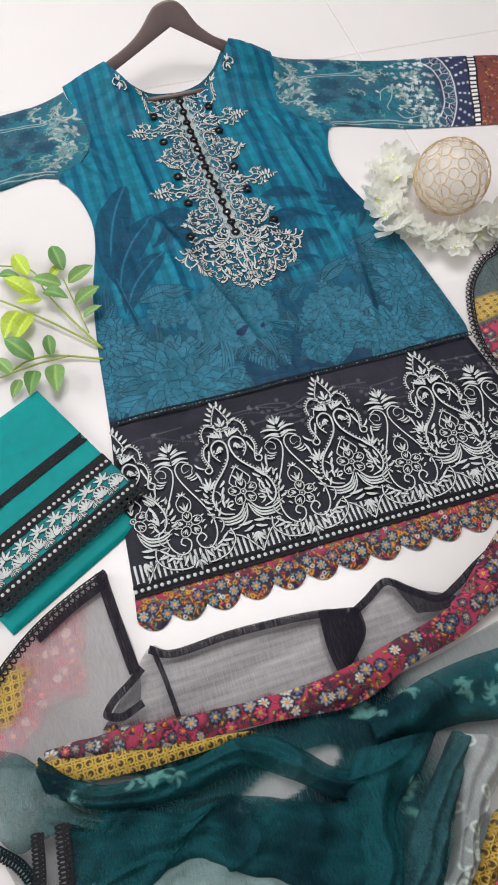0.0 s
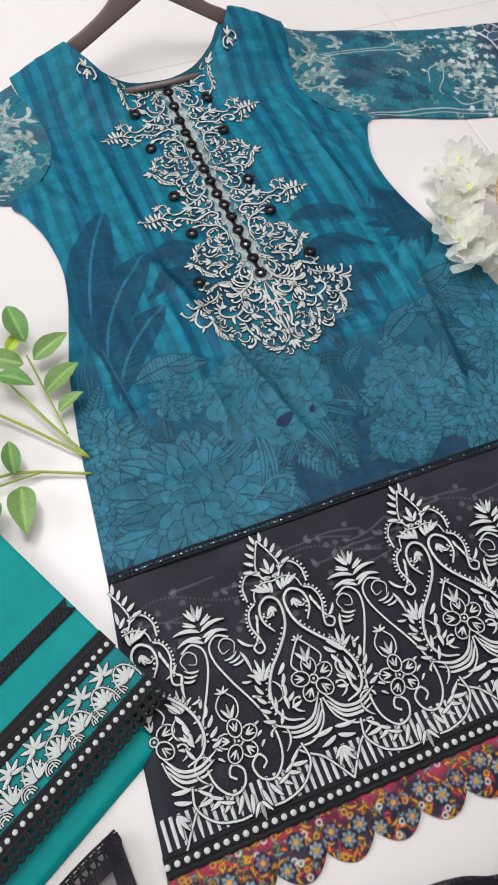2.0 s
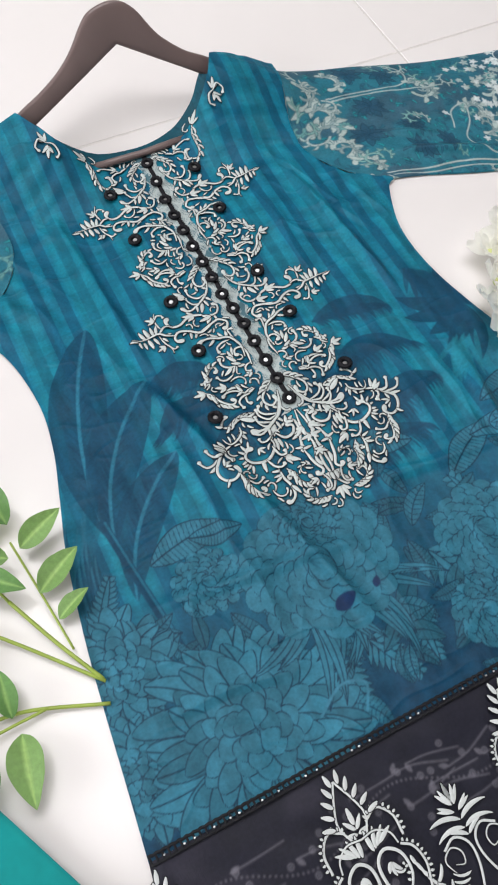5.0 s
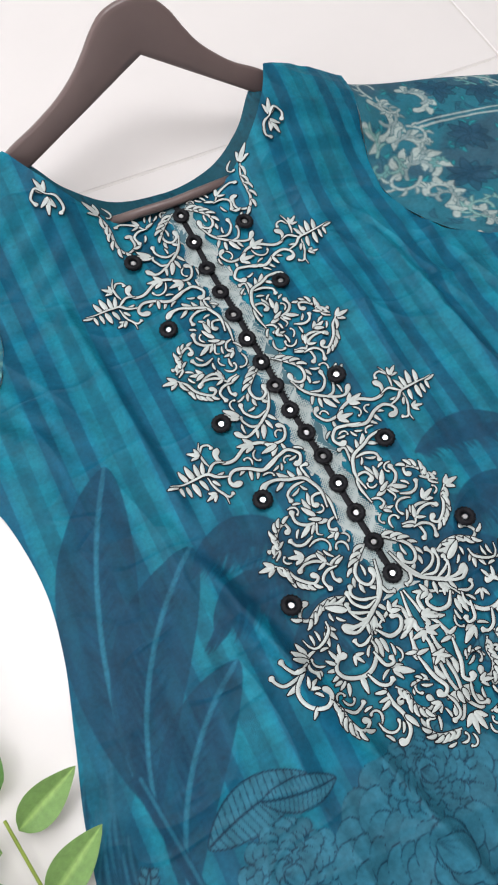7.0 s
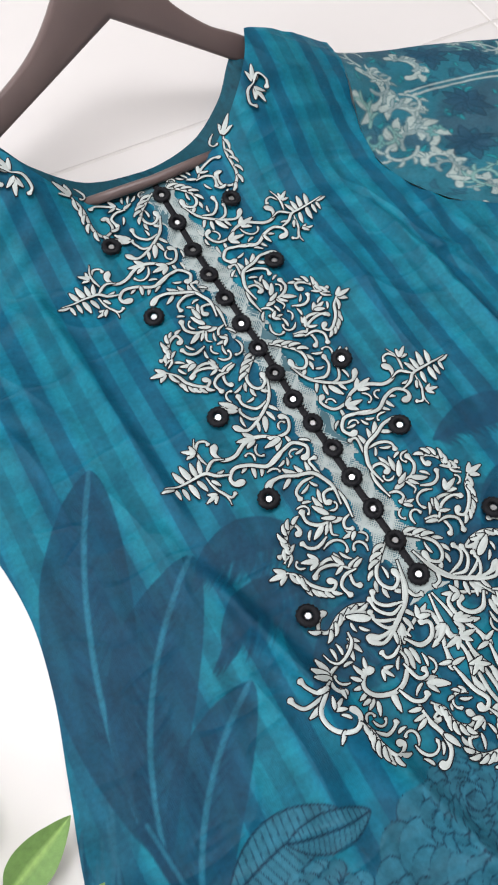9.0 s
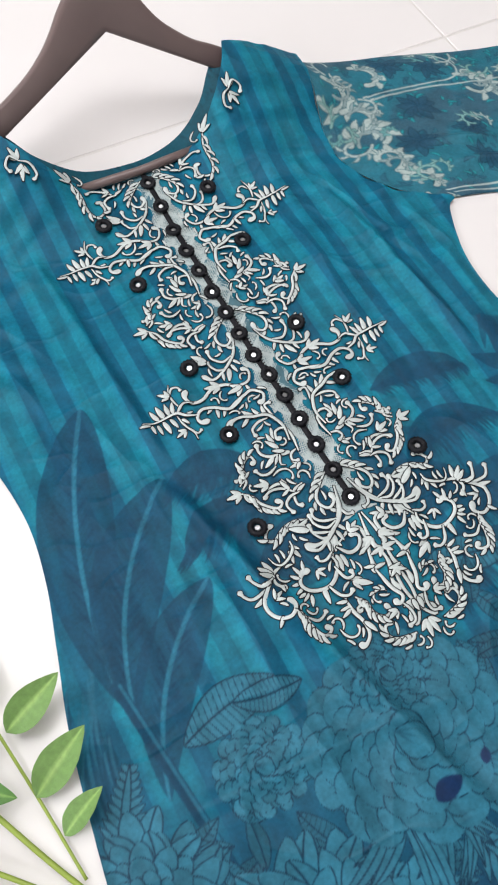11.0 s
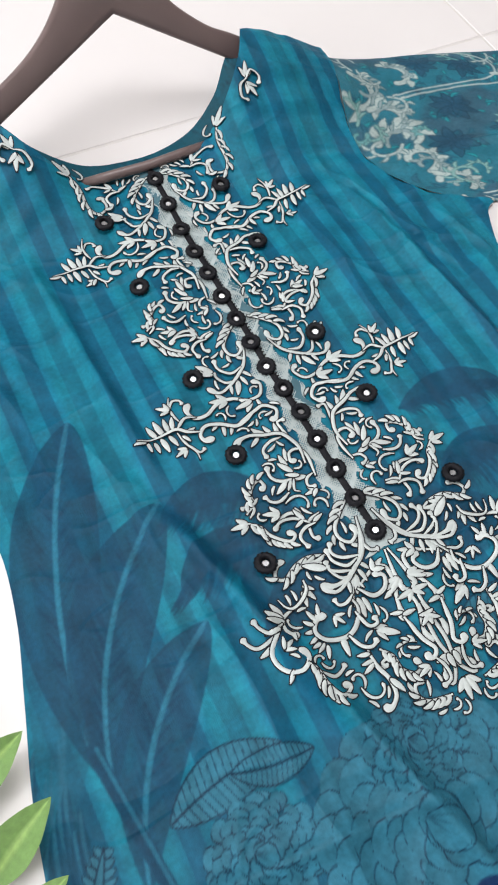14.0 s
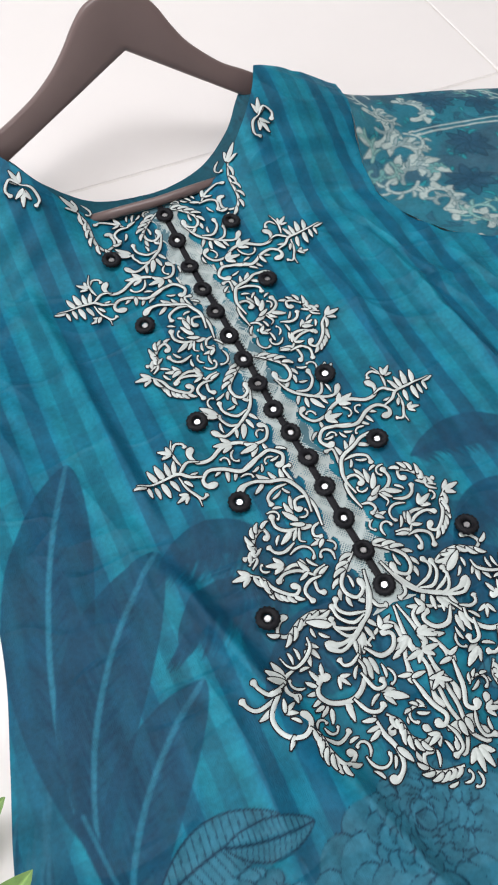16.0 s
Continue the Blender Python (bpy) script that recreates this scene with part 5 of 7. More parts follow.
def button_meshes():
    bm = bmesh.new()
    rings = []
    n, m = 30, 8
    for i in range(n):
        a = 2 * math.pi * i / n
        r1 = 0.0021 * (1 + 0.16 * math.cos(i * math.pi))
        rings.append([bm.verts.new(((0.0047 + r1 * math.cos(b)) * math.cos(a), (0.0047 + r1 * math.cos(b)) * math.sin(a), 0.0018 + r1 * math.sin(b)))
                      for b in (2 * math.pi * j / m for j in range(m))])
    for i in range(n):
        p, q = rings[i], rings[(i + 1) % n]
        for j in range(m):
            bm.faces.new((p[j], q[j], q[(j + 1) % m], p[(j + 1) % m]))
    bmesh.ops.recalc_face_normals(bm, faces=bm.faces)
    ring_me = bpy.data.meshes.new("button")
    bm.to_mesh(ring_me)
    bm.free()
    for f in ring_me.polygons:
        f.use_smooth = True
    ring_me.materials.append(M_THREADK)
    bm = bmesh.new()
    bmesh.ops.create_cone(bm, cap_ends=True, segments=20, radius1=0.0024, radius2=0.0018, depth=0.0008)
    mir = bpy.data.meshes.new("mirror")
    bm.to_mesh(mir)
    bm.free()
    mir.materials.append(M_MIRROR)
    return ring_me, mir


RING_ME, MIRROR_ME = button_meshes()
rb = random.Random(5)


def button(x, y, s=1.0):
    z = float(cloth_z(np.array([x]), np.array([y]))[0]) + 0.0020
    ob = new("button", RING_ME)
    ob.parent = shirt
    ob.matrix_basis = pose(x, y, z, rb.uniform(-7, 7), rb.uniform(-7, 7), rb.uniform(0, 360)) @ Matrix.Scale(s, 4)
    mi = new("mirror", MIRROR_ME)
    mi.parent = ob
    mi.matrix_basis = Matrix.Translation((0, 0, 0.0012))
    return ob


for k in range(15):
    t = k / 14
    button(-0.0045 * math.sin(math.pi * min(1, t * 1.4)), -0.0015 - 0.357 * t - 0.0165 * math.sin(math.pi * min(1, t * 1.25)) * (1 - t), 1.08)
for x, y in ((-0.058, -0.030), (-0.058, -0.104), (-0.057, -0.200), (-0.057, -0.269), (-0.075, -0.347), (0.048, -0.030), (0.048, -0.099), (0.046, -0.199), (0.050, -0.266), (0.071, -0.346)):
    button(x, y, 1.15)


# ---- hem embroidery ----
def flower5(st, x, y, r):
    for k in range(5):
        a = radians(90 + 72 * k)
        cx, cy = x + 0.60 * r * math.cos(a), y + 0.60 * r * math.sin(a)
        t = np.linspace(0, 2 * math.pi, 15)
        lx, ly = 0.42 * r * np.cos(t), 0.34 * r * np.sin(t)
        st.ribbon(np.stack([cx + lx * math.cos(a) - ly * math.sin(a), cy + lx * math.sin(a) + ly * math.cos(a)], -1), np.full(15, 0.0017), False)
        for da in (-26, 0, 26):
            st.mirror, keep = False, st.mirror
            st.leaf(x + 0.42 * r * math.cos(a), y + 0.42 * r * math.sin(a), math.degrees(a) + da, r * 0.46, 0.0022)
            st.mirror = keep
    t = np.linspace(0, 2 * math.pi, 16)
    st.ribbon(np.stack([x + 0.19 * r * np.cos(t), y + 0.19 * r * np.sin(t)], -1), np.full(16, 0.0017), False)
    t = np.linspace(0, 2 * math.pi, 8)
    st.ribbon(np.stack([x + 0.04 * r * np.cos(t), y + 0.04 * r * np.sin(t)], -1), np.full(8, 0.0014), False)


def fan(st, x, y, ang, r, n, spread, w=0.0042):
    for k in range(n):
        d = k - (n - 1) / 2
        st.leaf(x, y, ang + spread * d / max(1, (n - 1) / 2), r * (1 - 0.10 * abs(d)), w, 8 * d)


def flat_z(x, y):
    return np.zeros_like(x)


def small_motif(both=True):
    st = Stitch(flat_z, lift=0.0003, outline=0.0006, mirror=both, rise=0.6, fine=0.74, step=0.00016)
    # sprig on top
    st.leaf(0, -0.732, 90, 0.016, 0.0046)
    fan(st, 0.001, -0.733, 62, 0.015, 2, 16)
    fan(st, 0.002, -0.738, 30, 0.014, 2, 12, 0.0036)
    st.leaf(0.0005, -0.744, 18, 0.026, 0.0046, -55)
    st.leaf(0.0005, -0.750, 6, 0.025, 0.0044, -60)
    st.leaf(0.0005, -0.755, 30, 0.014, 0.0038, -40)
    # lyre lines: scroll, touching at the middle, teardrop, scroll
    st.line([(0.020, -0.768), (0.013, -0.770), (0.0115, -0.762), (0.018, -0.757), (0.026, -0.763), (0.022, -0.774)], 0.0016, 26, 0.6)
    st.line([(0.023, -0.757), (0.012, -0.752), (0.003, -0.760), (0.0035, -0.775), (0.012, -0.796), (0.025, -0.822), (0.033, -0.848), (0.031, -0.870), (0.020, -0.883),
             (0.008, -0.880), (0.004, -0.868), (0.012, -0.861), (0.017, -0.868), (0.012, -0.873)], 0.0025, 70)
    for k in range(3):
        st.leaf(0.012 + 0.003 * k, -0.776 - 0.0035 * k, 8, 0.015, 0.0026, 70)
    st.leaf(0.030, -0.762, -50, 0.018, 0.0034, 60)
    st.leaf(0.028, -0.774, -75, 0.022, 0.0036, -30)
    # flower and bud inside
    flower5(st, 0, -0.845, 0.0185)
    st.line([(0, -0.800), (0.009, -0.811), (0.008, -0.822), (0.002, -0.828)], 0.0018, 14)
    fan(st, 0, -0.826, 90, 0.014, 3, 30, 0.0034)
    for k in range(2):
        st.leaf(0, -0.803, 60 - 40 * k, 0.007, 0.0026)
    # outside palmettes and scrolls
    fan(st, 0.040, -0.806, 96, 0.021, 5, 44)
    st.curl(0.045, -0.808, -40, 0.036, -250, 0.0025)
    for k in range(3):
        st.leaf(0.038 + 0.001 * k, -0.824 - 0.011 * k, 74 - 6 * k, 0.013, 0.0040, 20)
    for k in range(4):
        st.leaf(0.020 + 0.0045 * k, -0.800 - 0.014 * k, -20 - 10 * k, 0.009, 0.0030, 40)
    for k in range(3):
        st.leaf(0.022, -0.836 - 0.008 * k, 200 + 10 * k, 0.007, 0.0026, 30)
    # base
    st.curl(0.036, -0.868, 40, 0.040, 240, 0.0026)
    st.line([(0.050, -0.866), (0.052, -0.882), (0.040, -0.897), (0.022, -0.903), (0.010, -0.903)], 0.0024, 22)
    for k in range(5):
        st.leaf(0.005 + 0.0075 * k, -0.888 + 0.0022 * k, -78 + 17 * k, 0.015, 0.0044, 20)
    for k in range(3):
        st.leaf(0.020 + 0.008 * k, -0.889 + 0.006 * k, 20 + 8 * k, 0.013, 0.0036, 20)
    st.leaf(0, -0.896, -90, 0.015, 0.0044)
    st.leaf(0.001, -0.896, -55, 0.012, 0.0036)
    return st


def beads(st, P, side, step=2, r=0.0022):
    """A row of small knots along one side of a line."""
    T = np.gradient(P, axis=0)
    T /= np.maximum(np.linalg.norm(T, axis=1, keepdims=True), 1e-9)
    for q, t in list(zip(P, T))[1:-1:step]:
        n = np.array([-t[1], t[0]]) * side
        st.leaf(q[0] + n[0] * 0.0010, q[1] + n[1] * 0.0010, math.degrees(math.atan2(n[1], n[0])), r * 1.4, r * 1.15, n=5)


def large_motif(both=True):
    st = Stitch(flat_z, lift=0.0003, outline=0.0006, mirror=both, rise=0.6, fine=0.74, step=0.00016)
    st.clip = None if both else -0.006
    # crown of small leaves round a pointed leaf
    st.line([(0, -0.678), (0.008, -0.695), (0.0115, -0.708), (0.006, -0.721)], 0.0022, 18)
    for k in range(5):
        st.leaf(0.003 + 0.0028 * k, -0.681 - 0.0068 * k, 78 - 15 * k, 0.0105, 0.0046)
    for k, a in enumerate((90, 50, 12)):
        st.leaf(0.0004, -0.718 + 0.0035 * (2 - k), a, 0.0125 - 0.0015 * k, 0.0042)
    # two-lobed hood with a beaded edge
    hood = spline([(0.009, -0.713), (0.021, -0.708), (0.030, -0.718), (0.0305, -0.733)], 22)
    st.ribbon(hood, np.full(22, 0.0026))
    beads(st, hood, 1)
    for k in range(4):
        st.leaf(0.005 + 0.002 * k, -0.733 + 0.001 * k, 96 - 22 * k, 0.0155 - 0.0004 * k, 0.0046, -10)
    st.line([(0, -0.722), (0.012, -0.721), (0.0215, -0.727), (0.024, -0.736)], 0.0018, 16)
    lobe = spline([(0.025, -0.737), (0.033, -0.743), (0.036, -0.756), (0.032, -0.770), (0.031, -0.779), (0.037, -0.782), (0.0405, -0.776), (0.036, -0.772)], 40)
    st.ribbon(lobe, np.full(40, 0.0025))
    beads(st, lobe[:26], 1)
    for k in range(4):
        st.leaf(0.0275 + 0.0014 * k, -0.747 - 0.006 * k, -82 + 8 * k, 0.009, 0.0034, 20)
    # inner hook that runs down into the teardrop
    hook = spline([(0.0165, -0.768), (0.0235, -0.756), (0.022, -0.742), (0.012, -0.735), (0.0035, -0.741), (0.0025, -0.754), (0.007, -0.769), (0.019, -0.785), (0.033, -0.800), (0.041, -0.816), (0.042, -0.832),
                   (0.035, -0.844), (0.021, -0.849)], 72)
    st.ribbon(hook, 0.0033 * (1 - 0.45 * np.abs(np.linspace(-1, 1, 72)) ** 6))
    beads(st, hook[30:64], 1)
    beads(st, hook[2:10], 1)
    for k, a in enumerate((-60, -95, -130)):
        st.leaf(0.0125, -0.7445, a, 0.012 - 0.002 * k, 0.0042, 30)
    st.curl(0.0125, -0.750, -60, 0.014, 210, 0.0024)
    # flower and bud
    flower5(st, 0, -0.820, 0.0200)
    st.line([(0, -0.781), (0.008, -0.791), (0.0145, -0.802), (0.011, -0.809)], 0.0020, 16)
    for k in range(2):
        st.leaf(0, -0.783, 65 - 40 * k, 0.006, 0.0030)
    fan(st, 0, -0.804, 90, 0.0155, 3, 32, 0.0040)
    for k in range(4):
        st.leaf(0.0200 + 0.0038 * k, -0.797 - 0.009 * k, -48 - 16 * k, 0.0125, 0.0044, 30)
    for k in range(2):
        st.leaf(0.030 - 0.002 * k, -0.830 - 0.006 * k, 150 + 20 * k, 0.011, 0.0040, -30)
    st.curl(0.018, -0.843, 20, 0.024, 220, 0.0027)
    for k in range(5):
        st.leaf(0.0465 + 0.0010 * math.sin(k), -0.808 - 0.0085 * k, 74 - 14 * k, 0.011, 0.0042, 30)
    # sweeping feathers
    for k in range(3):
        st.line([(0.003, -0.836 - 0.005 * k), (0.014, -0.850 - 0.0045 * k), (0.030, -0.853 - 0.0040 * k), (0.048 - 0.004 * k, -0.845 - 0.0065 * k)], 0.0036, 22, 0.75)
    # pointed hanging leaf
    st.line([(0.001, -0.838), (0.006, -0.856), (0.020, -0.868), (0.036, -0.869), (0.029, -0.876), (0.019, -0.882), (0.010, -0.893), (0, -0.908)], 0.0023, 34)
    for k in range(2):
        st.leaf(0.001, -0.864 - 0.007 * k, -8 - 14 * k, 0.020 - 0.004 * k, 0.0046, 28)
    for a, l in ((-90, 0.019), (-64, 0.016), (-42, 0.012)):
        st.leaf(0, -0.881, a, l, 0.0044, 10)
    return st


def place_motifs(name, label, maker, xs):
    st = maker()
    ob = st.put(name, M_THREADW, hem_panel, label)
    ob.matrix_basis = Matrix.Translation((xs[0], 0, 0.0088))
    for x in xs[1:]:
        o2 = copy_thing(ob, Matrix.Translation((x, 0, 0.0088)))
        o2.parent = hem_panel


place_motifs("paisley_motif", "white embroidered paisley with a flower inside", large_motif, (-0.132, 0.024, 0.180))
place_motifs("sprig_motif", "white embroidered lyre scroll with a flower inside", small_motif, (-0.214, -0.057, 0.100, 0.250))
edge = large_motif(False)
ob = edge.put("paisley_motif", M_THREADW, hem_panel, "white embroidered paisley cut by the side seam")
ob.matrix_basis = Matrix.Translation((-0.283, 0, 0.0088))

# stitched bars, row of white dots and seam trim
bar = Stitch(flat_z, lift=0.0, outline=0, mirror=False)
yy = np.linspace(0.0, -0.0245, 9)
bar.ribbon(np.stack([np.zeros(9), yy], -1), np.full(9, 0.0032))
BAR = raw_mesh("stitched_bar", np.vstack(bar.tv), np.vstack(bar.tf))
BAR.materials.append(M_THREADW)
for k in range(84):
    x = -0.296 + 0.0072 * k
    if abs(x) < 0.300:
        ob = new("stitched_bar", BAR)
        ob.parent = hem_panel
        ob.location = (x, -0.8795, float(panel_z(np.array([x]), np.array([-0.89]))[0]) + 0.0002)


def dot_mesh(r):
    bm = bmesh.new()
    bmesh.ops.create_uvsphere(bm, u_segments=10, v_segments=6, radius=r, matrix=Matrix.Diagonal((1, 1, 0.45, 1)))
    me = bpy.data.meshes.new("dot")
    bm.to_mesh(me)
    bm.free()
    for f in me.polygons:
        f.use_smooth = True
    me.materials.append(M_THREADW)
    return me


DOT = dot_mesh(0.0027)
braid = Stitch(panel_z, lift=0.0006, outline=0, mirror=False)
for y in (-0.9070, -0.9205):
    xs = np.linspace(-0.304, 0.304, 220)
    braid.ribbon(np.stack([xs, y + 0.0006 * np.sin(xs * 1800)], -1), np.full(220, 0.0042))
xs = np.linspace(-0.304, 0.304, 120)
braid.ribbon(np.stack([xs, np.full(120, -0.9137)], -1), np.full(120, 0.009))
braid_ob = braid.put("dotted_braid", M_THREADK, shirt, "black braid with a row of white dots")
n = 72
for k in range(n):
    x = -0.302 + 0.604 * k / (n - 1)
    ob = new("dot", DOT)
    ob.parent = braid_ob
    ob.location = (x, -0.9138, float(panel_z(np.array([x]), np.array([-0.9138]))[0]) + 0.0018)

seam = Stitch(lambda x, y: np.maximum(panel_z(x, y), cloth_z(x, y)), lift=0.0012, outline=0, mirror=False)
for y in (Y_SEAM - 0.0030, Y_SEAM + 0.0036):
    xs = np.linspace(-0.280, 0.283, 300)
    seam.ribbon(np.stack([xs, y + 0.0004 * np.sin(xs * 2300)], -1), np.full(300, 0.0024))
for k in range(112):
    x = -0.279 + 0.562 * k / 111
    seam.ribbon([(x, Y_SEAM - 0.003), (x + 0.0004, Y_SEAM), (x, Y_SEAM + 0.0036)], [0.0018] * 3)
seam.put("seam_trim", M_THREADK, shirt, "narrow black ladder trim over the seam")
sequins = Stitch(lambda x, y: np.maximum(panel_z(x, y), cloth_z(x, y)), lift=0.0016, outline=0, mirror=False)
for k in range(70):
    x = -0.277 + 0.556 * k / 69 + rb.uniform(-0.002, 0.002)
    if rb.random() < 0.45:
        sequins.ribbon([(x - 0.0008, Y_SEAM), (x, Y_SEAM), (x + 0.0008, Y_SEAM)], [0.0014] * 3)
tagged(sequins.put("sequins", M_MIRROR, shirt, "tiny silver sequins in the trim"), kind="stuff")


# ---- hanger ----
def tube(bm, pts, r, n=8, closed=False):
    """A round bar along pts; r may be one radius or one for each point."""
    P = [Vector(p) for p in pts]
    rr = r if hasattr(r, "__len__") else [r] * len(P)
    rings = []
    for i, p in enumerate(P):
        a, b = P[max(0, i - 1)], P[min(len(P) - 1, i + 1)]
        if closed:
            a, b = P[i - 1], P[(i + 1) % len(P)]
        t = (b - a).normalized()
        u = t.cross(Vector((0, 0, 1)))
        u = (u if u.length > 0.05 else t.cross(Vector((0, 1, 0)))).normalized()
        v = u.cross(t)
        rings.append([bm.verts.new(p + (u * math.cos(2 * math.pi * k / n) + v * math.sin(2 * math.pi * k / n)) * rr[i]) for k in range(n)])
    m = len(rings)
    for i in range(m if closed else m - 1):
        p, q = rings[i], rings[(i + 1) % m]
        for k in range(n):
            bm.faces.new((p[k], q[k], q[(k + 1) % n], p[(k + 1) % n]))
    if not closed:
        bm.faces.new(rings[0]), bm.faces.new(rings[-1][::-1])


def hanger():
    h = thing("clothes_hanger", "dark brown stained wooden clothes hanger inside the tunic", "hanger")
    outer = [(-0.155, 0.069), (-0.120, 0.080), (-0.090, 0.0865), (-0.066, 0.0925), (-0.047, 0.099), (-0.033, 0.1055), (-0.022, 0.1115), (-0.008, 0.117), (0.014, 0.1195), (0.032, 0.118),
             (0.046, 0.1125), (0.056, 0.105), (0.066, 0.0985), (0.080, 0.0925), (0.096, 0.087), (0.119, 0.0815), (0.155, 0.071)]
    left, right = np.array([(-0.150, 0.0625), (0.0145, 0.0992)]), np.array([(0.0155, 0.0992), (0.150, 0.0620)])
    n = 84
    O = spline(outer, n)
    I = np.vstack([left[0] + (left[1] - left[0]) * np.linspace(0, 1, n // 2)[:, None], right[0] + (right[1] - right[0]) * np.linspace(0, 1, n - n // 2)[:, None]])
    # the hanger leans up steeply: its height follows how far it reaches beyond the neck
    lean = 1.9
    nrm = np.array([0.0, -lean, 1.0]) / math.hypot(lean, 1.0)
    bm = bmesh.new()
    rings = []
    for o, i in zip(O, I):
        ring = []
        for k in range(16):
            a = 2 * math.pi * k / 16
            c, s = math.cos(a), math.sin(a)
            q = abs(c) ** 0.35 * math.copysign(1, c)
            r = abs(s) ** 0.5 * math.copysign(1, s)
            p = (o + i) / 2 + (o - i) / 2 * q
            v = np.array([p[0], p[1], 0.05 + lean * (p[1] - 0.0765)]) + nrm * (0.0055 * r - 0.0055)
            ring.append(bm.verts.new(v))
        rings.append(ring)
    for p, q in zip(rings, rings[1:]):
        for k in range(16):
            bm.faces.new((p[k], p[(k + 1) % 16], q[(k + 1) % 16], q[k]))
    bm.faces.new(rings[0]), bm.faces.new(rings[-1][::-1])
    bmesh.ops.recalc_face_normals(bm, faces=bm.faces)
    part("shoulder_bar", bm, M_WOOD, h)
    bm = bmesh.new()
    tube(bm, [(-0.075, 0.020, 0.010), (-0.03, 0.016, 0.0125), (0.0, 0.0145, 0.0125), (0.03, 0.016, 0.0125), (0.075, 0.020, 0.010)], 0.0042, 12)
    part("trouser_bar", bm, M_WOOD, h, "round dark wooden bar")
    return h


hanger()


# ---- folded trousers ----
TC, TA, TB = np.array([-0.266, -0.778]), np.array([-0.880, -0.474]), np.array([-0.474, 0.880])


def tr(a, b):
    """Cuff coordinates: a along the cuff, b up the leg."""
    a, b = np.asarray(a, float), np.asarray(b, float)
    return TC[0] + a * TA[0] + b * TB[0], TC[1] + a * TA[1] + b * TB[1]


def trousers():
    t = thing("folded_trousers", "folded teal cotton trousers with black lace cuffs on the floor", "trousers")
    WA = 0.235

    def cloth(name, a0, a1, b0, b1, rows, cols, zf, colour, mat, label="", skew=0.0):
        A, B = np.meshgrid(np.linspace(a0, a1, cols), np.linspace(b0, b1, rows))
        x, y = tr(A + skew * B, B)
        z = zf(A, B, x, y)
        c = colour(A, B).reshape(rows * cols, -1) if colour else None
        me = raw_mesh(name, np.stack([x, y, z], -1).reshape(-1, 3), grid_faces(rows, cols), c)
        return link_mesh(name, me, mat, t, label)

    def zt(base, thick, a0, a1, b0, b1):
        def f(A, B, x, y):
            e = np.minimum(np.minimum(A - a0, a1 - A), np.minimum(B - b0, b1 - B))
            w = 0.0011 * wobble(x, y, 28, 31) + crease(A, B, 0.02, 0.14, 0.20, 0.20, 0.008, 0.002) + crease(A, B, 0.05, 0.205, 0.16, 0.15, 0.007, 0.002)
            return base + thick * np.clip(e / 0.006, 0, 1) ** 0.4 + w * np.clip(e / 0.02, 0, 1)
        return f

    # lower leg peeping out below, then the upper leg
    cloth("lower_leg", 0.03, WA, -0.035, 0.20, 70, 60, zt(0.001, 0.006, 0.03, WA, -0.035, 0.20), None, M_TEAL, skew=0.02)
    cloth("upper_leg", 0.0, WA, 0.0, 0.225, 140, 120, zt(0.007, 0.007, -0.004, WA, -0.01, 0.225), None, M_TEAL, skew=-0.02)
    p = Paint(-0.01, 0.0, 0.25, 0.07, 0.0006, lin(0, 128, 132))
    rnd = random.Random(3)
    p.blend((slice(None), slice(None)), 0.4 * smooth01(0, 0.5, wobble(p.X, p.Y, 60, 3)), lin(10, 104, 112))
    cloth("embroidered_band", -0.001, WA, 0.016, 0.056, 40, 160, lambda A, B, x, y: 0.0152 + 0.0004 * wobble(x, y, 40, 33), lambda A, B: p.read(A, B), M_CLOTH, "teal band with silver palmettes")

    def surf(x, y):
        return np.full_like(x, 0.0160)

    emb = Stitch(surf, lift=0.0002, outline=0.0007, mirror=False, rise=0.6, fine=0.8, step=0.0001)

    def at(method, a, b, ang, *args):
        x, y = tr(a, b)
        method(float(x), float(y), ang + 208.3, *args)

    for k in range(9):
        a = 0.012 + 0.0265 * k
        for j in range(7):
            at(emb.leaf, a, 0.024, -90 + 24 * (j - 3), 0.018 - 0.0014 * abs(j - 3), 0.0040, 0.0)
        x, y = tr(a + 0.011 * np.cos(np.linspace(-0.3, math.pi + 0.3, 16)), 0.023 + 0.017 * np.sin(np.linspace(-0.3, math.pi + 0.3, 16)))
        emb.ribbon(np.stack([x, y], -1), np.full(16, 0.0017))
        for j in range(3):
            x, y = tr(a + 0.013 + (0.003 + 0.0022 * j) * np.cos(np.linspace(0, math.pi, 10)), 0.0185 + (0.003 + 0.0024 * j) * np.sin(np.linspace(0, math.pi, 10)))
            emb.ribbon(np.stack([x, y], -1), np.full(10, 0.0013))
        for j in range(6):
            at(emb.leaf, a + 0.013, 0.043, -90 + 42 * (j - 2.5), 0.013, 0.0040, 0.0)
    emb.put("palmette_embroidery", M_THREAD, t, "silver palmettes and fans")
    trim = Stitch(lambda x, y: np.full_like(x, 0.0158), lift=0.0006, outline=0, mirror=False)
    ed = np.linspace(-0.002, WA, 120)

    def along(b, w, amp=0.0, f=1500):
        x, y = tr(ed, b + amp * np.sin(ed * f))
        trim.ribbon(np.stack([x, y], -1), np.full(120, w))

    for b, w in ((0.002, 0.0030), (0.0055, 0.0070), (0.0095, 0.0070), (0.0140, 0.0040), (0.0560, 0.0040), (0.0600, 0.0070), (0.0640, 0.0050), (0.069, 0.0060), (0.0735, 0.0040),
                 (0.1075, 0.0022), (0.1205, 0.0022)):
        along(b, w, 0.0003)
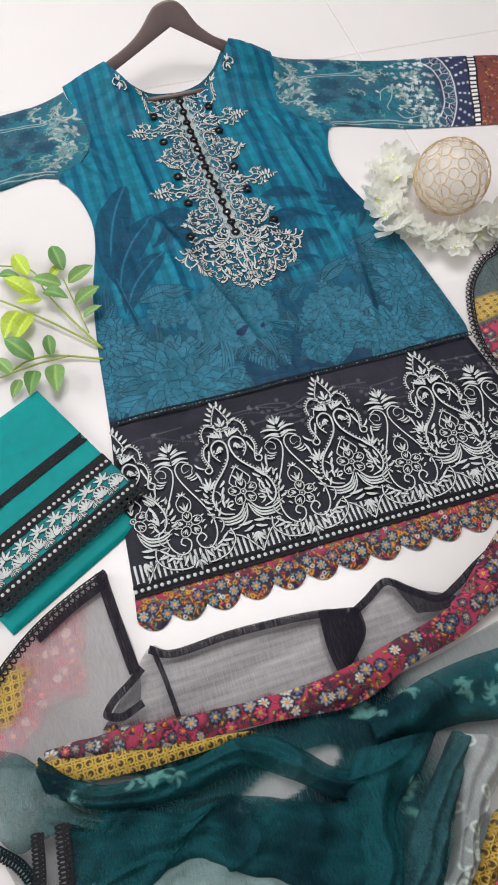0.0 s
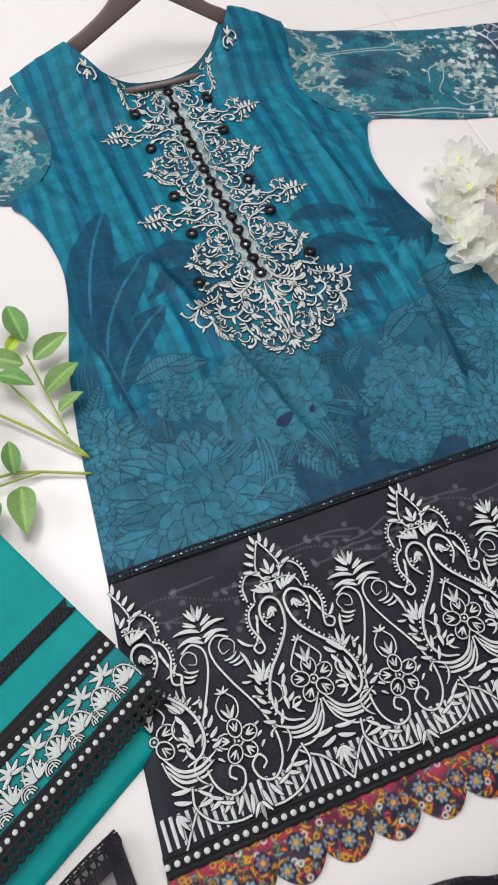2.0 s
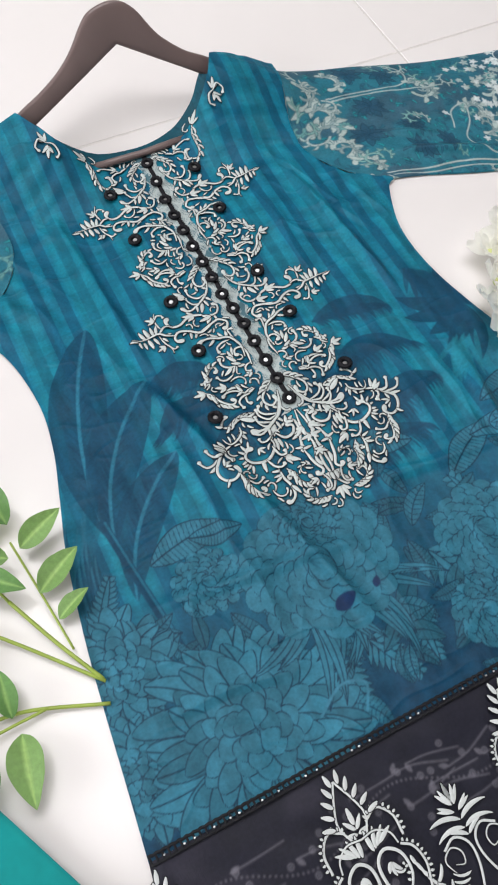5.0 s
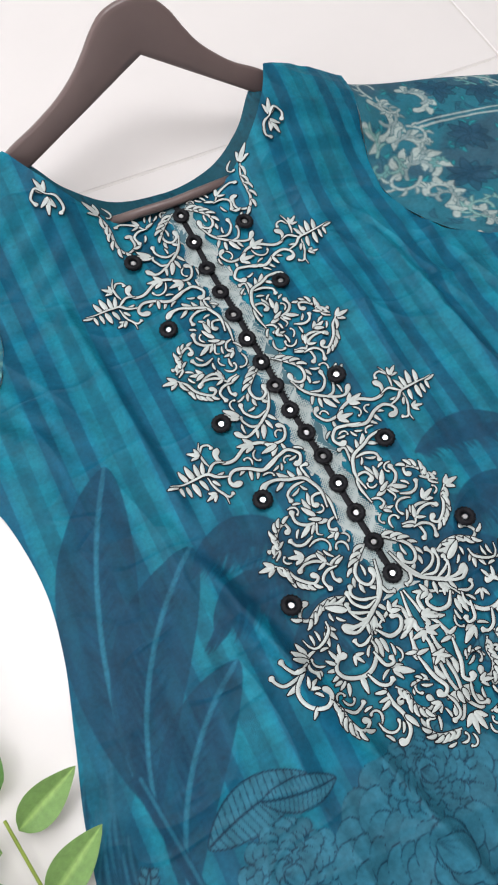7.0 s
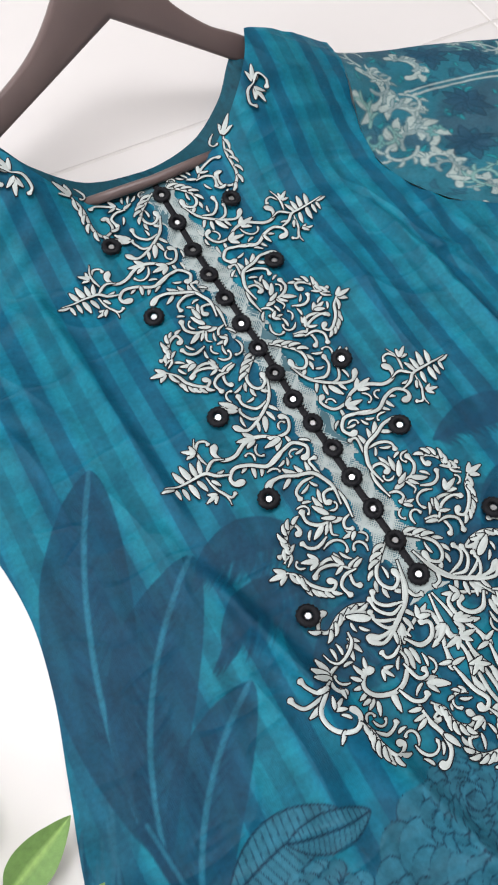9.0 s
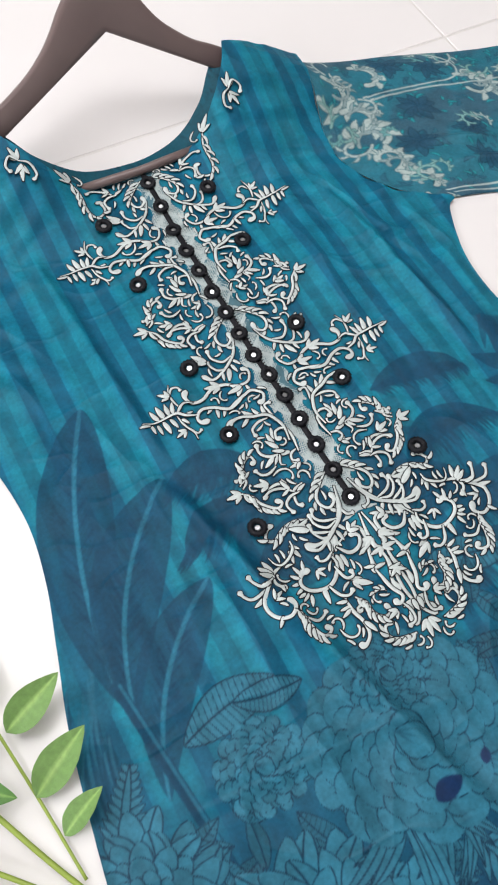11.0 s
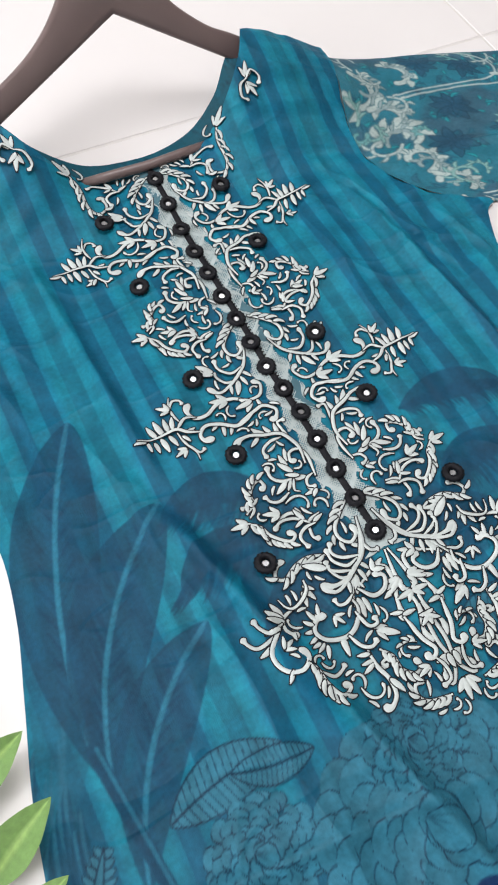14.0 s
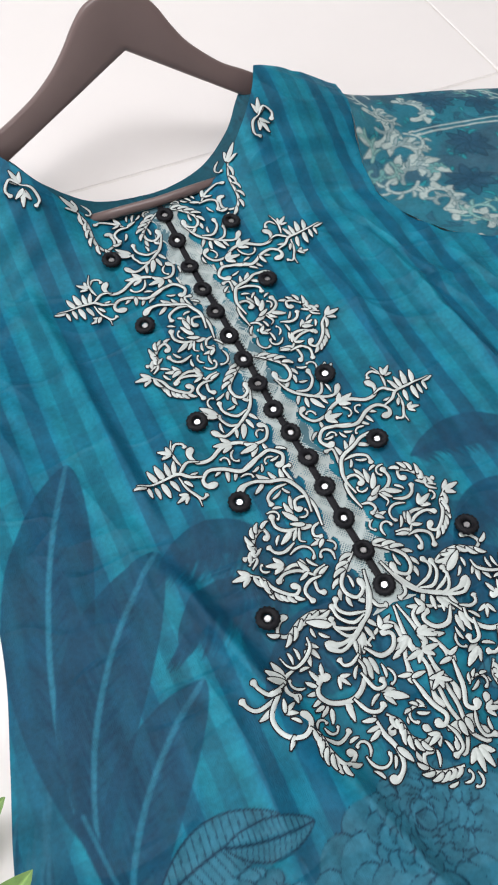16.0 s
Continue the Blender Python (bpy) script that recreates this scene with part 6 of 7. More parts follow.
    for k in range(60):
        a = 0.004 * k
        for s in (-1, 1):
            x, y = tr(np.array([a, a + 0.004, a + 0.008]), np.array([0.114 - 0.0065 * s, 0.114, 0.114 + 0.0065 * s]))
            trim.ribbon(np.stack([x, y], -1), [0.0026] * 3)
    # looped lace hanging from the cuff
    for k in range(26):
        a = 0.002 + 0.0091 * k
        for r in (0.0058, 0.0032):
            q = np.linspace(-0.2, math.pi + 0.2, 14)
            x, y = tr(a + r * np.cos(q), -0.001 - 1.9 * r * np.sin(q))
            trim.ribbon(np.stack([x, y], -1), np.full(14, 0.0026))
        x, y = tr(np.array([a - 0.004, a, a + 0.004]), np.array([-0.003, -0.006, -0.003]))
        trim.ribbon(np.stack([x, y], -1), [0.004] * 3)
    tob = trim.put("lace_trim", M_THREADK, t, "black looped lace and braid")
    for b in (0.0078, 0.0605):
        for k in range(29):
            o = new("dot", DOT)
            o.parent = tob
            x, y = tr(0.003 + 0.0081 * k, b)
            o.location = (float(x), float(y), 0.0182)
            o.scale = (0.9, 0.9, 0.9)
    return t


trousers()


# ---- shawl ----
shawl = thing("shawl", "sheer teal, black and pink floral chiffon shawl in loose folds", "shawl")
GREY = (*lin(52, 48, 60), 0.38)
PINK, GOLD, NIGHT = lin(196, 52, 92), lin(196, 160, 60), lin(36, 32, 40)


def floral_print(x0, y0, x1, y1, ground, seed, count, gold=0.0, cover=0.92):
    """A dense flower print with a fourth channel for how closely it covers."""
    p = Paint(x0, y0, x1, y1, 0.0009, (*ground, cover))
    rnd = random.Random(seed)
    full = (slice(None), slice(None))
    p.blend(full, smooth01(0.0, 0.5, wobble(p.X, p.Y, 60, seed)) * 0.8, (*lin(52, 36, 48), cover))
    for k in range(count * 7):
        x, y = rnd.uniform(x0, x1), rnd.uniform(y0, y1)
        c = rnd.choice((lin(214, 70, 104), lin(200, 150, 60), lin(120, 120, 90), lin(150, 40, 70), lin(60, 56, 70)))
        p.leaf(x, y, rnd.uniform(0, 360), rnd.uniform(0.005, 0.010), 0.0036, (*c, cover), bend=0.4, line=(*lin(48, 34, 40), cover), lw=0.0006)
    for k in range(count):
        x, y = rnd.uniform(x0, x1), rnd.uniform(y0, y1)
        c = rnd.choice((lin(150, 152, 160), lin(200, 200, 200), lin(206, 80, 110), lin(96, 108, 130)))
        r = rnd.uniform(0.005, 0.009)
        p.disc(x, y, r * 1.1, (*lin(50, 40, 54), cover))
        for j in range(7):
            p.leaf(x, y, 51 * j + 17 * k, r, r * 0.62, (*c, cover), line=(*lin(50, 44, 58), cover), lw=0.0006)
        p.disc(x, y, r * 0.28, (*lin(210, 160, 70), cover))
    return p


def gold_print(x0, y0, x1, y1, seed):
    p = Paint(x0, y0, x1, y1, 0.0008, (*lin(92, 72, 50), 0.74))
    rnd = random.Random(seed)
    n = int((x1 - x0) / 0.011)
    for i in range(n):
        for j in range(int((y1 - y0) / 0.011) + 1):
            x, y = x0 + 0.011 * i, y0 + 0.011 * j
            p.disc(x, y, 0.0050, (*lin(214, 182, 84), 0.95), 0.0034)
            p.disc(x + 0.0055, y + 0.0055, 0.0024, (*lin(220, 186, 88), 0.95), 0.0010)
            p.leaf(x, y, 45 + 90 * ((i + j) % 4), 0.009, 0.003, (*lin(184, 150, 70), 0.95))
    return p


def lace(path, width, loops, z=0.004, parent=None, label="black looped lace edging"):
    """Braid with loops along one side of a path."""
    P = spline(path, loops * 4 + 1)
    T = np.gradient(P, axis=0)
    T /= np.linalg.norm(T, axis=1, keepdims=True)
    N = np.stack([-T[:, 1], T[:, 0]], -1)
    st = Stitch(lambda x, y: np.full_like(x, z), lift=0.0005, outline=0, mirror=False)
    for o, w in ((0.0, 0.0022), (0.25, 0.0016), (0.45, 0.0022)):
        st.ribbon(P + N * width * o, np.full(len(P), w))
    for k in range(loops):
        i = k * 4 + 2
        q = np.linspace(-0.4, math.pi + 0.4, 12)
        c = P[i] + N[i] * width * 0.5
        r = np.linalg.norm(P[min(i + 2, len(P) - 1)] - P[i - 2]) * 0.42
        st.ribbon(c + T[i] * (r * np.cos(q))[:, None] + N[i] * (width * 0.5 * np.sin(q))[:, None], np.full(12, 0.0021))
        st.ribbon([P[i - 2], P[i] + N[i] * width * 0.45], [0.0015, 0.0015])
        st.ribbon([P[i], P[i] + N[i] * width * 0.3], [0.0030, 0.0018])
    return st.put("lace_edging", M_THREADK, parent or shawl, label)


def ridges(x, y, *folds):
    """Soft fold ridges: each a start, an end, a width and a height."""
    z = 0
    for f in folds:
        z = z + crease(x, y, *f)
    return z


def plain(*rgba):
    c = np.array(rgba, np.float32)
    return lambda x, y, u, v: np.ones(x.shape + (1,), np.float32) * c


F1 = floral_print(-0.56, -1.14, 0.40, -0.86, lin(164, 60, 86), 21, 800)
G1 = gold_print(-0.56, -1.40, 0.45, -0.90, 5)


def left_colour(x, y, u, v):
    c = np.ones(x.shape + (1,)) * np.array(GREY)
    d = u + 0.10 * wobble(x, y, 60, 3)
    f = F1.read(x, y)
    f[..., 3] = 0.52
    f[..., :3] = f[..., :3] * 0.6 + np.array(lin(222, 140, 150)) * 0.4
    c = c + (f - c) * ((1 - smooth01(0.40, 0.62, d)) * smooth01(0.10, 0.35, v))[..., None]
    g = G1.read(x, y)
    g[..., 3] = 0.85
    return c + (g - c) * ((1 - smooth01(0.16, 0.30, d)) * smooth01(0.50, 0.62, v))[..., None]


def z_left(x, y, u, v):
    return 0.005 + 0.0025 * wobble(x, y, 30, 41) + ridges(x, y, (-0.45, -1.00, -0.34, -1.05, 0.010, 0.012), (-0.40, -0.93, -0.36, -1.04, 0.009, 0.007), (-0.47, -0.97, -0.42, -1.06, 0.010, 0.009),
                                                         (-0.37, -1.05, -0.31, -1.02, 0.006, 0.010))


LEFT_LACE = [(-0.334, -0.872), (-0.377, -0.890), (-0.432, -0.920), (-0.482, -0.962), (-0.520, -1.010), (-0.53, -1.05)]
loft("sheer_corner", LEFT_LACE, [(-0.332, -0.880), (-0.327, -0.93), (-0.320, -0.99), (-0.330, -1.045), (-0.38, -1.066), (-0.45, -1.078)], 300, 260, z_left, left_colour, M_CHIFFON, shawl,
     "sheer black corner fading to pink flowers")
lace(LEFT_LACE[::-1], -0.012, 34, 0.0065)


def strip(name, path, width, mat, z, colour=None, label="", rows=80, cols=6, zadd=None):
    P = spline(path, rows)
    T = np.gradient(P, axis=0)
    T /= np.linalg.norm(T, axis=1, keepdims=True)
    N = np.stack([-T[:, 1], T[:, 0]], -1)
    u = np.linspace(0, 1, cols)[None, :, None]
    Q = P[:, None] + N[:, None] * width * u
    x, y = Q[..., 0], Q[..., 1]
    zz = z + 0.0008 * wobble(x, y, 60, 7) + (zadd(x, y, 0, 0) if zadd else 0)
    c = np.ones((rows * cols, 1)) * np.array(colour if colour else (*NIGHT, 0.93))
    return link_mesh(name, raw_mesh(name, np.stack([x, y, zz], -1).reshape(-1, 3), grid_faces(rows, cols), c), mat, shawl, label)


strip("black_border", [(-0.332, -0.874), (-0.327, -0.93), (-0.321, -0.985), (-0.318, -1.008)], -0.014, M_CHIFFON, 0.0085, label="opaque black border strip", zadd=None)
strip("black_border", [(-0.318, -1.006), (-0.335, -1.018), (-0.360, -1.034), (-0.370, -1.050), (-0.350, -1.060), (-0.322, -1.052)], 0.009, M_CHIFFON, 0.021, label="black border curling in a fold")
strip("black_border", [(-0.302, -0.990), (-0.296, -1.03), (-0.292, -1.075)], 0.006, M_CHIFFON, 0.021, label="black border in a pleat")
strip("black_border", [(-0.336, -0.886), (-0.375, -0.902), (-0.43, -0.932)], 0.010, M_CHIFFON, 0.0085, label="opaque black border strip")


def z_mid(x, y, u, v):
    return 0.006 + 0.0018 * wobble(x, y, 26, 45) + ridges(x, y, (-0.296, -0.985, -0.292, -1.08, 0.005, 0.011), (-0.30, -1.0, -0.35, -1.06, 0.008, 0.010), (-0.10, -1.0, -0.085, -1.09, 0.008, 0.010))


def mid_colour(x, y, u, v):
    c = np.ones(x.shape + (1,)) * np.array(GREY)
    w = wobble(x * 0.35, y * 8, 90, 4, 2)
    c[..., 3] = 0.42 + 0.09 * w
    f = F1.read(x, y)
    f[..., 3] = 0.9
    return c + (f - c) * smooth01(0.80, 0.92, u + 0.06 * wobble(x, y, 80, 9))[..., None]


TOP_MID = [(-0.335, -1.020), (-0.301, -0.984), (-0.275, -0.997), (-0.21, -0.995), (-0.148, -0.998), (-0.090, -1.004), (-0.060, -1.014)]
BOT_MID = [(-0.375, -1.060), (-0.330, -1.080), (-0.281, -1.088), (-0.22, -1.092), (-0.16, -1.100), (-0.10, -1.105), (-0.070, -1.100)]
loft("sheer_panel", TOP_MID, BOT_MID, 420, 180, z_mid, mid_colour, M_CHIFFON, shawl, "sheer charcoal chiffon panel")
strip("black_border", TOP_MID[1:], -0.010, M_CHIFFON, 0.0125, label="opaque black border strip", rows=100)
loft("folded_flap", [(-0.095, -1.006), (-0.100, -1.05), (-0.098, -1.085)], [(-0.045, -1.016), (-0.050, -1.05), (-0.088, -1.086)], 40, 30,
     lambda x, y, u, v: 0.016 + 0.004 * np.sin(u * 3.1) + 0.001 * wobble(x, y, 60, 3), plain(*lin(30, 27, 36), 0.96), M_CHIFFON, shawl, "doubled black flap")
TOP_R = [(-0.065, -1.020), (-0.035, -1.006), (0.000, -0.990), (0.030, -1.012), (0.055, -1.030), (0.085, -1.020), (0.115, -1.005), (0.16, -0.985)]
loft("sheer_panel", TOP_R, [(-0.080, -1.105), (-0.04, -1.10), (0.0, -1.085), (0.03, -1.075), (0.06, -1.07), (0.09, -1.06), (0.13, -1.05), (0.17, -1.03)], 320, 150,
     lambda x, y, u, v: 0.007 + 0.002 * wobble(x, y, 30, 47) + ridges(x, y, (0.002, -0.99, 0.02, -1.08, 0.006, 0.010), (-0.05, -1.02, -0.06, -1.10, 0.007, 0.009), (0.10, -1.0, 0.06, -1.06, 0.010, 0.008)),
     mid_colour, M_CHIFFON, shawl, "sheer charcoal chiffon panel")
strip("black_border", TOP_R, -0.010, M_CHIFFON, 0.0135, label="opaque black border strip", rows=110)
loft("folded_flap", [(0.002, -0.992), (0.03, -1.015), (0.06, -1.03)], [(0.020, -1.045), (0.05, -1.05), (0.09, -1.045)], 40, 30,
     lambda x, y, u, v: 0.018 + 0.003 * wobble(x, y, 40, 3), plain(*lin(34, 32, 42), 0.80), M_CHIFFON, shawl, "doubled black flap")

z_band = lambda x, y, u, v: 0.017 + 0.005 * wobble(x, y, 46, 51) + 0.002 * wobble(x, y, 110, 52) + 0.007 * np.sin(np.clip(u, 0, 1) * math.pi) + ridges(x, y, (-0.085, -1.07, -0.075, -1.12, 0.006, 0.012), (0.03, -1.05, 0.04, -1.10, 0.008, 0.008))
loft("floral_band", [(-0.440, -1.064), (-0.36, -1.066), (-0.299, -1.074), (-0.2, -1.082), (-0.10, -1.082), (-0.03, -1.068), (0.06, -1.048), (0.13, -1.000), (0.19, -0.965), (0.30, -0.95)],
     [(-0.440, -1.078), (-0.36, -1.090), (-0.30, -1.104), (-0.2, -1.110), (-0.09, -1.122), (-0.02, -1.102), (0.06, -1.086), (0.13, -1.062), (0.20, -1.045), (0.32, -1.03)], 760, 80,
     z_band, lambda x, y, u, v: F1.read(x, y), M_CHIFFON, shawl, "pink, red and grey flower-printed band")
loft("gold_band", [(-0.448, -1.070), (-0.40, -1.084), (-0.34, -1.092), (-0.27, -1.104), (-0.22, -1.112)], [(-0.452, -1.082), (-0.40, -1.108), (-0.34, -1.116), (-0.27, -1.118), (-0.21, -1.117)], 330, 70,
     lambda x, y, u, v: 0.020 + 0.004 * np.sin(u * math.pi) + 0.002 * wobble(x, y, 50, 53), lambda x, y, u, v: G1.read(x, y), M_CHIFFON, shawl, "gold trellis-printed band")

P_TEAL = Paint(-0.58, -1.48, 0.45, -1.02, 0.0011, (*lin(20, 74, 80), 0.88))
rt = random.Random(77)
P_TEAL.blend((slice(None), slice(None)), smooth01(-0.2, 0.7, wobble(P_TEAL.X, P_TEAL.Y, 28, 6)), (*lin(9, 44, 52), 0.95))
PLAIN_TEAL = P_TEAL.img.copy()
for cx, cy, rx, ry, an in ((-0.195, -1.172, 0.070, 0.018, 10), (-0.300, -1.262, 0.11, 0.022, -16), (-0.18, -1.305, 0.10, 0.014, -22), (-0.40, -1.118, 0.07, 0.012, -10), (0.02, -1.245, 0.02, 0.05, 10),
                           (-0.485, -1.10, 0.035, 0.04, 0)):
    c, s = math.cos(radians(an)), math.sin(radians(an))
    X, Y = P_TEAL.X - cx, P_TEAL.Y - cy
    d = np.hypot((X * c + Y * s) / rx, (-X * s + Y * c) / ry)
    d = d + 0.12 * wobble(P_TEAL.X, P_TEAL.Y, 60, 5)
    P_TEAL.blend((slice(None), slice(None)), 1 - smooth01(0.92, 1.02, d), (*lin(70, 112, 114), 0.30))
for k in range(34):
    x, y = rt.choice(((-0.42, -1.115), (-0.33, -1.13), (-0.06, -1.125), (-0.09, -1.14), (-0.02, -1.28), (-0.05, -1.23), (-0.28, -1.29), (0.05, -1.15), (-0.20, -1.21), (0.12, -1.13)))
    x, y = x + rt.uniform(-0.03, 0.03), y + rt.uniform(-0.012, 0.012)
    for j in range(6):
        P_TEAL.leaf(x, y, rt.uniform(0, 360), rt.uniform(0.006, 0.015), 0.004, (*lin(96, 150, 146), 0.9), bend=0.5, cover=0.75)


PATCHED = P_TEAL.img
P_FOLD = Paint(-0.58, -1.48, 0.45, -1.02, 0.0011, (*lin(12, 60, 68), 0.9))
P_FOLD.img = np.where(PATCHED[..., 3:4] < 0.6, PLAIN_TEAL, PATCHED)
TL = lambda rgb, a: plain(*lin(*rgb), a)


def puff(base, h, seed, amp=0.003, p=0.7):
    """Height of a rolled fold: full along its middle, low at its two edges."""
    return lambda x, y, u, v: base + h * np.sin(np.pi * np.clip(u, 0, 1)) ** p + 1.5 * amp * wobble(x, y, 34, seed) + 0.0022 * wobble(x, y, 95, seed + 1) + 0.0030 * np.sin(u * 15 + 2.5 * wobble(x, y, 22, seed + 2)) + 0.007 * np.maximum(0, 1 - 4 * np.abs(wobble(x, y * 1.6, 17, seed + 5))) ** 1.3


def teal(a=1.0):
    def f(x, y, u, v):
        c = (P_FOLD if a < 1.5 else P_TEAL).read(x, y).copy()
        c[..., 3] *= min(a, 1.0)
        if a > 1.5:
            c[..., 3] *= 0.45 + 0.55 * smooth01(-0.46, -0.38, x) * (1 - smooth01(-0.07, 0.01, x))
        return c
    return f


loft("under_layer", [(-0.53, -1.045), (-0.44, -1.075), (-0.30, -1.10), (-0.15, -1.11), (0.0, -1.10), (0.12, -1.08), (0.35, -1.05)],
     [(-0.49, -1.19), (-0.45, -1.30), (-0.32, -1.38), (-0.18, -1.42), (-0.05, -1.44), (0.10, -1.45), (0.36, -1.44)], 150, 130,
     lambda x, y, u, v: 0.003 + (0.005 * (1 + wobble(x, y, 30, 61)) + 0.008 * np.maximum(0, 1 - 4 * np.abs(wobble(x, y * 1.4, 16, 63))) ** 1.3) * smooth01(0.02, 0.18, u), teal(2.0), M_CHIFFON, shawl, "teal sheer under layer of chiffon")
loft("sheer_fold", [(-0.491, -1.045), (-0.467, -1.059), (-0.446, -1.084), (-0.417, -1.131), (-0.373, -1.157)], [(-0.504, -1.134), (-0.483, -1.155), (-0.458, -1.151), (-0.434, -1.15), (-0.394, -1.168)], 90, 70, puff(0.006, 0.009, 101, 0.005), TL((64, 102, 104), 0.66), M_CHIFFON, shawl, "grey-green sheer fold")
loft("teal_fold", [(-0.306, -1.171), (-0.248, -1.171), (-0.166, -1.205), (-0.111, -1.22), (-0.085, -1.24)], [(-0.344, -1.218), (-0.301, -1.22), (-0.238, -1.263), (-0.177, -1.304), (-0.128, -1.341)], 110, 90, puff(0.008, 0.016, 103, 0.003, 0.5), teal(), M_CHIFFON, shawl, "deep teal chiffon fold")
loft("pale_fold", [(-0.387, -1.246), (-0.337, -1.215), (-0.275, -1.22), (-0.223, -1.256), (-0.173, -1.294)], [(-0.379, -1.284), (-0.324, -1.28), (-0.267, -1.292), (-0.218, -1.313), (-0.181, -1.346)], 80, 60, puff(0.010, 0.012, 105), TL((150, 176, 176), 0.55), M_CHIFFON, shawl, "pale sheer fold")
loft("teal_fold", [(-0.425, -1.14), (-0.364, -1.147), (-0.306, -1.171), (-0.274, -1.172)], [(-0.446, -1.242), (-0.406, -1.249), (-0.359, -1.23), (-0.312, -1.193)], 90, 80, puff(0.010, 0.014, 107, 0.005, 0.5), teal(0.95), M_CHIFFON, shawl, "teal chiffon fold between lace edges")
loft("teal_fold", [(-0.111, -1.168), (-0.137, -1.199), (-0.146, -1.239), (-0.148, -1.28), (-0.173, -1.327)], [(-0.016, -1.178), (-0.05, -1.207), (-0.091, -1.238), (-0.103, -1.282), (-0.134, -1.34)], 100, 80, puff(0.010, 0.026, 109, 0.007, 0.6), teal(), M_CHIFFON, shawl, "crumpled teal chiffon fold")
loft("teal_fold", [(-0.447, -1.068), (-0.417, -1.097), (-0.377, -1.118), (-0.293, -1.122), (-0.217, -1.115), (-0.171, -1.143), (-0.135, -1.177), (-0.097, -1.186), (-0.065, -1.176)], [(-0.447, -1.106), (-0.411, -1.132), (-0.364, -1.148), (-0.302, -1.155), (-0.234, -1.147), (-0.183, -1.178), (-0.147, -1.208), (-0.107, -1.21), (-0.069, -1.201)], 360, 110, puff(0.010, 0.024, 111, 0.003), teal(), M_CHIFFON, shawl, "rolled teal chiffon fold with pale sprigs")
loft("teal_fold", [(-0.087, -1.142), (-0.02, -1.121), (0.044, -1.112), (0.106, -1.112), (0.167, -1.112)], [(-0.089, -1.182), (-0.03, -1.177), (0.013, -1.177), (0.069, -1.187), (0.127, -1.187)], 100, 60, puff(0.012, 0.026, 113, 0.006), teal(), M_CHIFFON, shawl, "gathered teal chiffon fold")
loft("teal_fold", [(0.004, -1.181), (-0.032, -1.212), (-0.078, -1.254), (-0.113, -1.29), (-0.162, -1.331)], [(0.023, -1.203), (-0.031, -1.257), (-0.059, -1.296), (-0.087, -1.321), (-0.132, -1.351)], 100, 50, puff(0.012, 0.020, 115), TL((44, 84, 90), 0.85), M_CHIFFON, shawl, "grey-teal chiffon fold")
P_END = Paint(-0.18, -1.52, 0.45, -1.12, 0.0009, (*lin(160, 165, 165), 0.66))
for k in range(60):
    x, y = rt.uniform(-0.16, 0.10), rt.uniform(-1.42, -1.16)
    a0 = rt.uniform(0, 360)
    s = np.linspace(0, 1, 12)
    h = np.radians(a0 + 240 * s ** 1.4)
    P_END.path(np.stack([x + np.cumsum(np.cos(h)) * 0.0022, y + np.cumsum(np.sin(h)) * 0.0022], -1), 0.0022, (*lin(196, 204, 198), 0.9))
    for j in range(3):
        P_END.leaf(x, y, a0 + 80 * j, 0.010, 0.0035, (*lin(180, 192, 186), 0.9), bend=0.4)
loft("scroll_band", [(0.009, -1.186), (-0.013, -1.218), (-0.036, -1.267), (-0.064, -1.306), (-0.111, -1.347)], [(0.064, -1.222), (0.022, -1.248), (-0.011, -1.281), (-0.035, -1.315), (-0.078, -1.357)], 260, 140, puff(0.016, 0.018, 117, 0.004), lambda x, y, u, v: P_END.read(x, y), M_CHIFFON, shawl, "grey chiffon band with white scrolls")
loft("gold_band", [(0.029, -1.266), (0.003, -1.273), (-0.019, -1.297), (-0.043, -1.318), (-0.089, -1.354)], [(0.072, -1.289), (0.025, -1.298), (-0.003, -1.313), (-0.027, -1.335), (-0.055, -1.364)], 220, 110, puff(0.020, 0.012, 119), lambda x, y, u, v: G1.read(x, y), M_CHIFFON, shawl, "gold trellis-printed band")
F2 = floral_print(-0.15, -1.52, 0.30, -1.18, lin(214, 90, 110), 25, 140)
loft("floral_band", [(0.043, -1.304), (0.006, -1.31), (-0.017, -1.326), (-0.046, -1.345), (-0.071, -1.37)], [(0.052, -1.376), (0.019, -1.388), (-0.008, -1.401), (-0.029, -1.404), (-0.049, -1.419)], 220, 130, puff(0.020, 0.010, 121), lambda x, y, u, v: F2.read(x, y), M_CHIFFON, shawl, "pink flower-printed band")
lace([(-0.484, -1.229), (-0.469, -1.196), (-0.479, -1.165), (-0.505, -1.139)], 0.012, 24, 0.006)
lace([(-0.435, -1.245), (-0.43, -1.192), (-0.426, -1.143)], 0.014, 22, 0.030)
lace([(-0.476, -1.232), (-0.46, -1.193), (-0.454, -1.143)], 0.012, 22, 0.024)

# the far end of the shawl beside the tunic
FAR = [(0.43, -0.500), (0.404, -0.522), (0.376, -0.534), (0.336, -0.574), (0.316, -0.614), (0.300, -0.668), (0.300, -0.722), (0.33, -0.78)]


def far_colour(x, y, u, v):
    c = np.ones(x.shape + (1,)) * np.array((*lin(52, 76, 80), 0.72))
    g = G1.read(x - 0.3, y - 0.45)
    c = c + (g - c) * (smooth01(0.42, 0.46, v) * (1 - smooth01(0.56, 0.60, v)))[..., None]
    f = F1.read(x - 0.4, y - 0.35)
    return c + (f - c) * (smooth01(0.58, 0.62, v))[..., None]


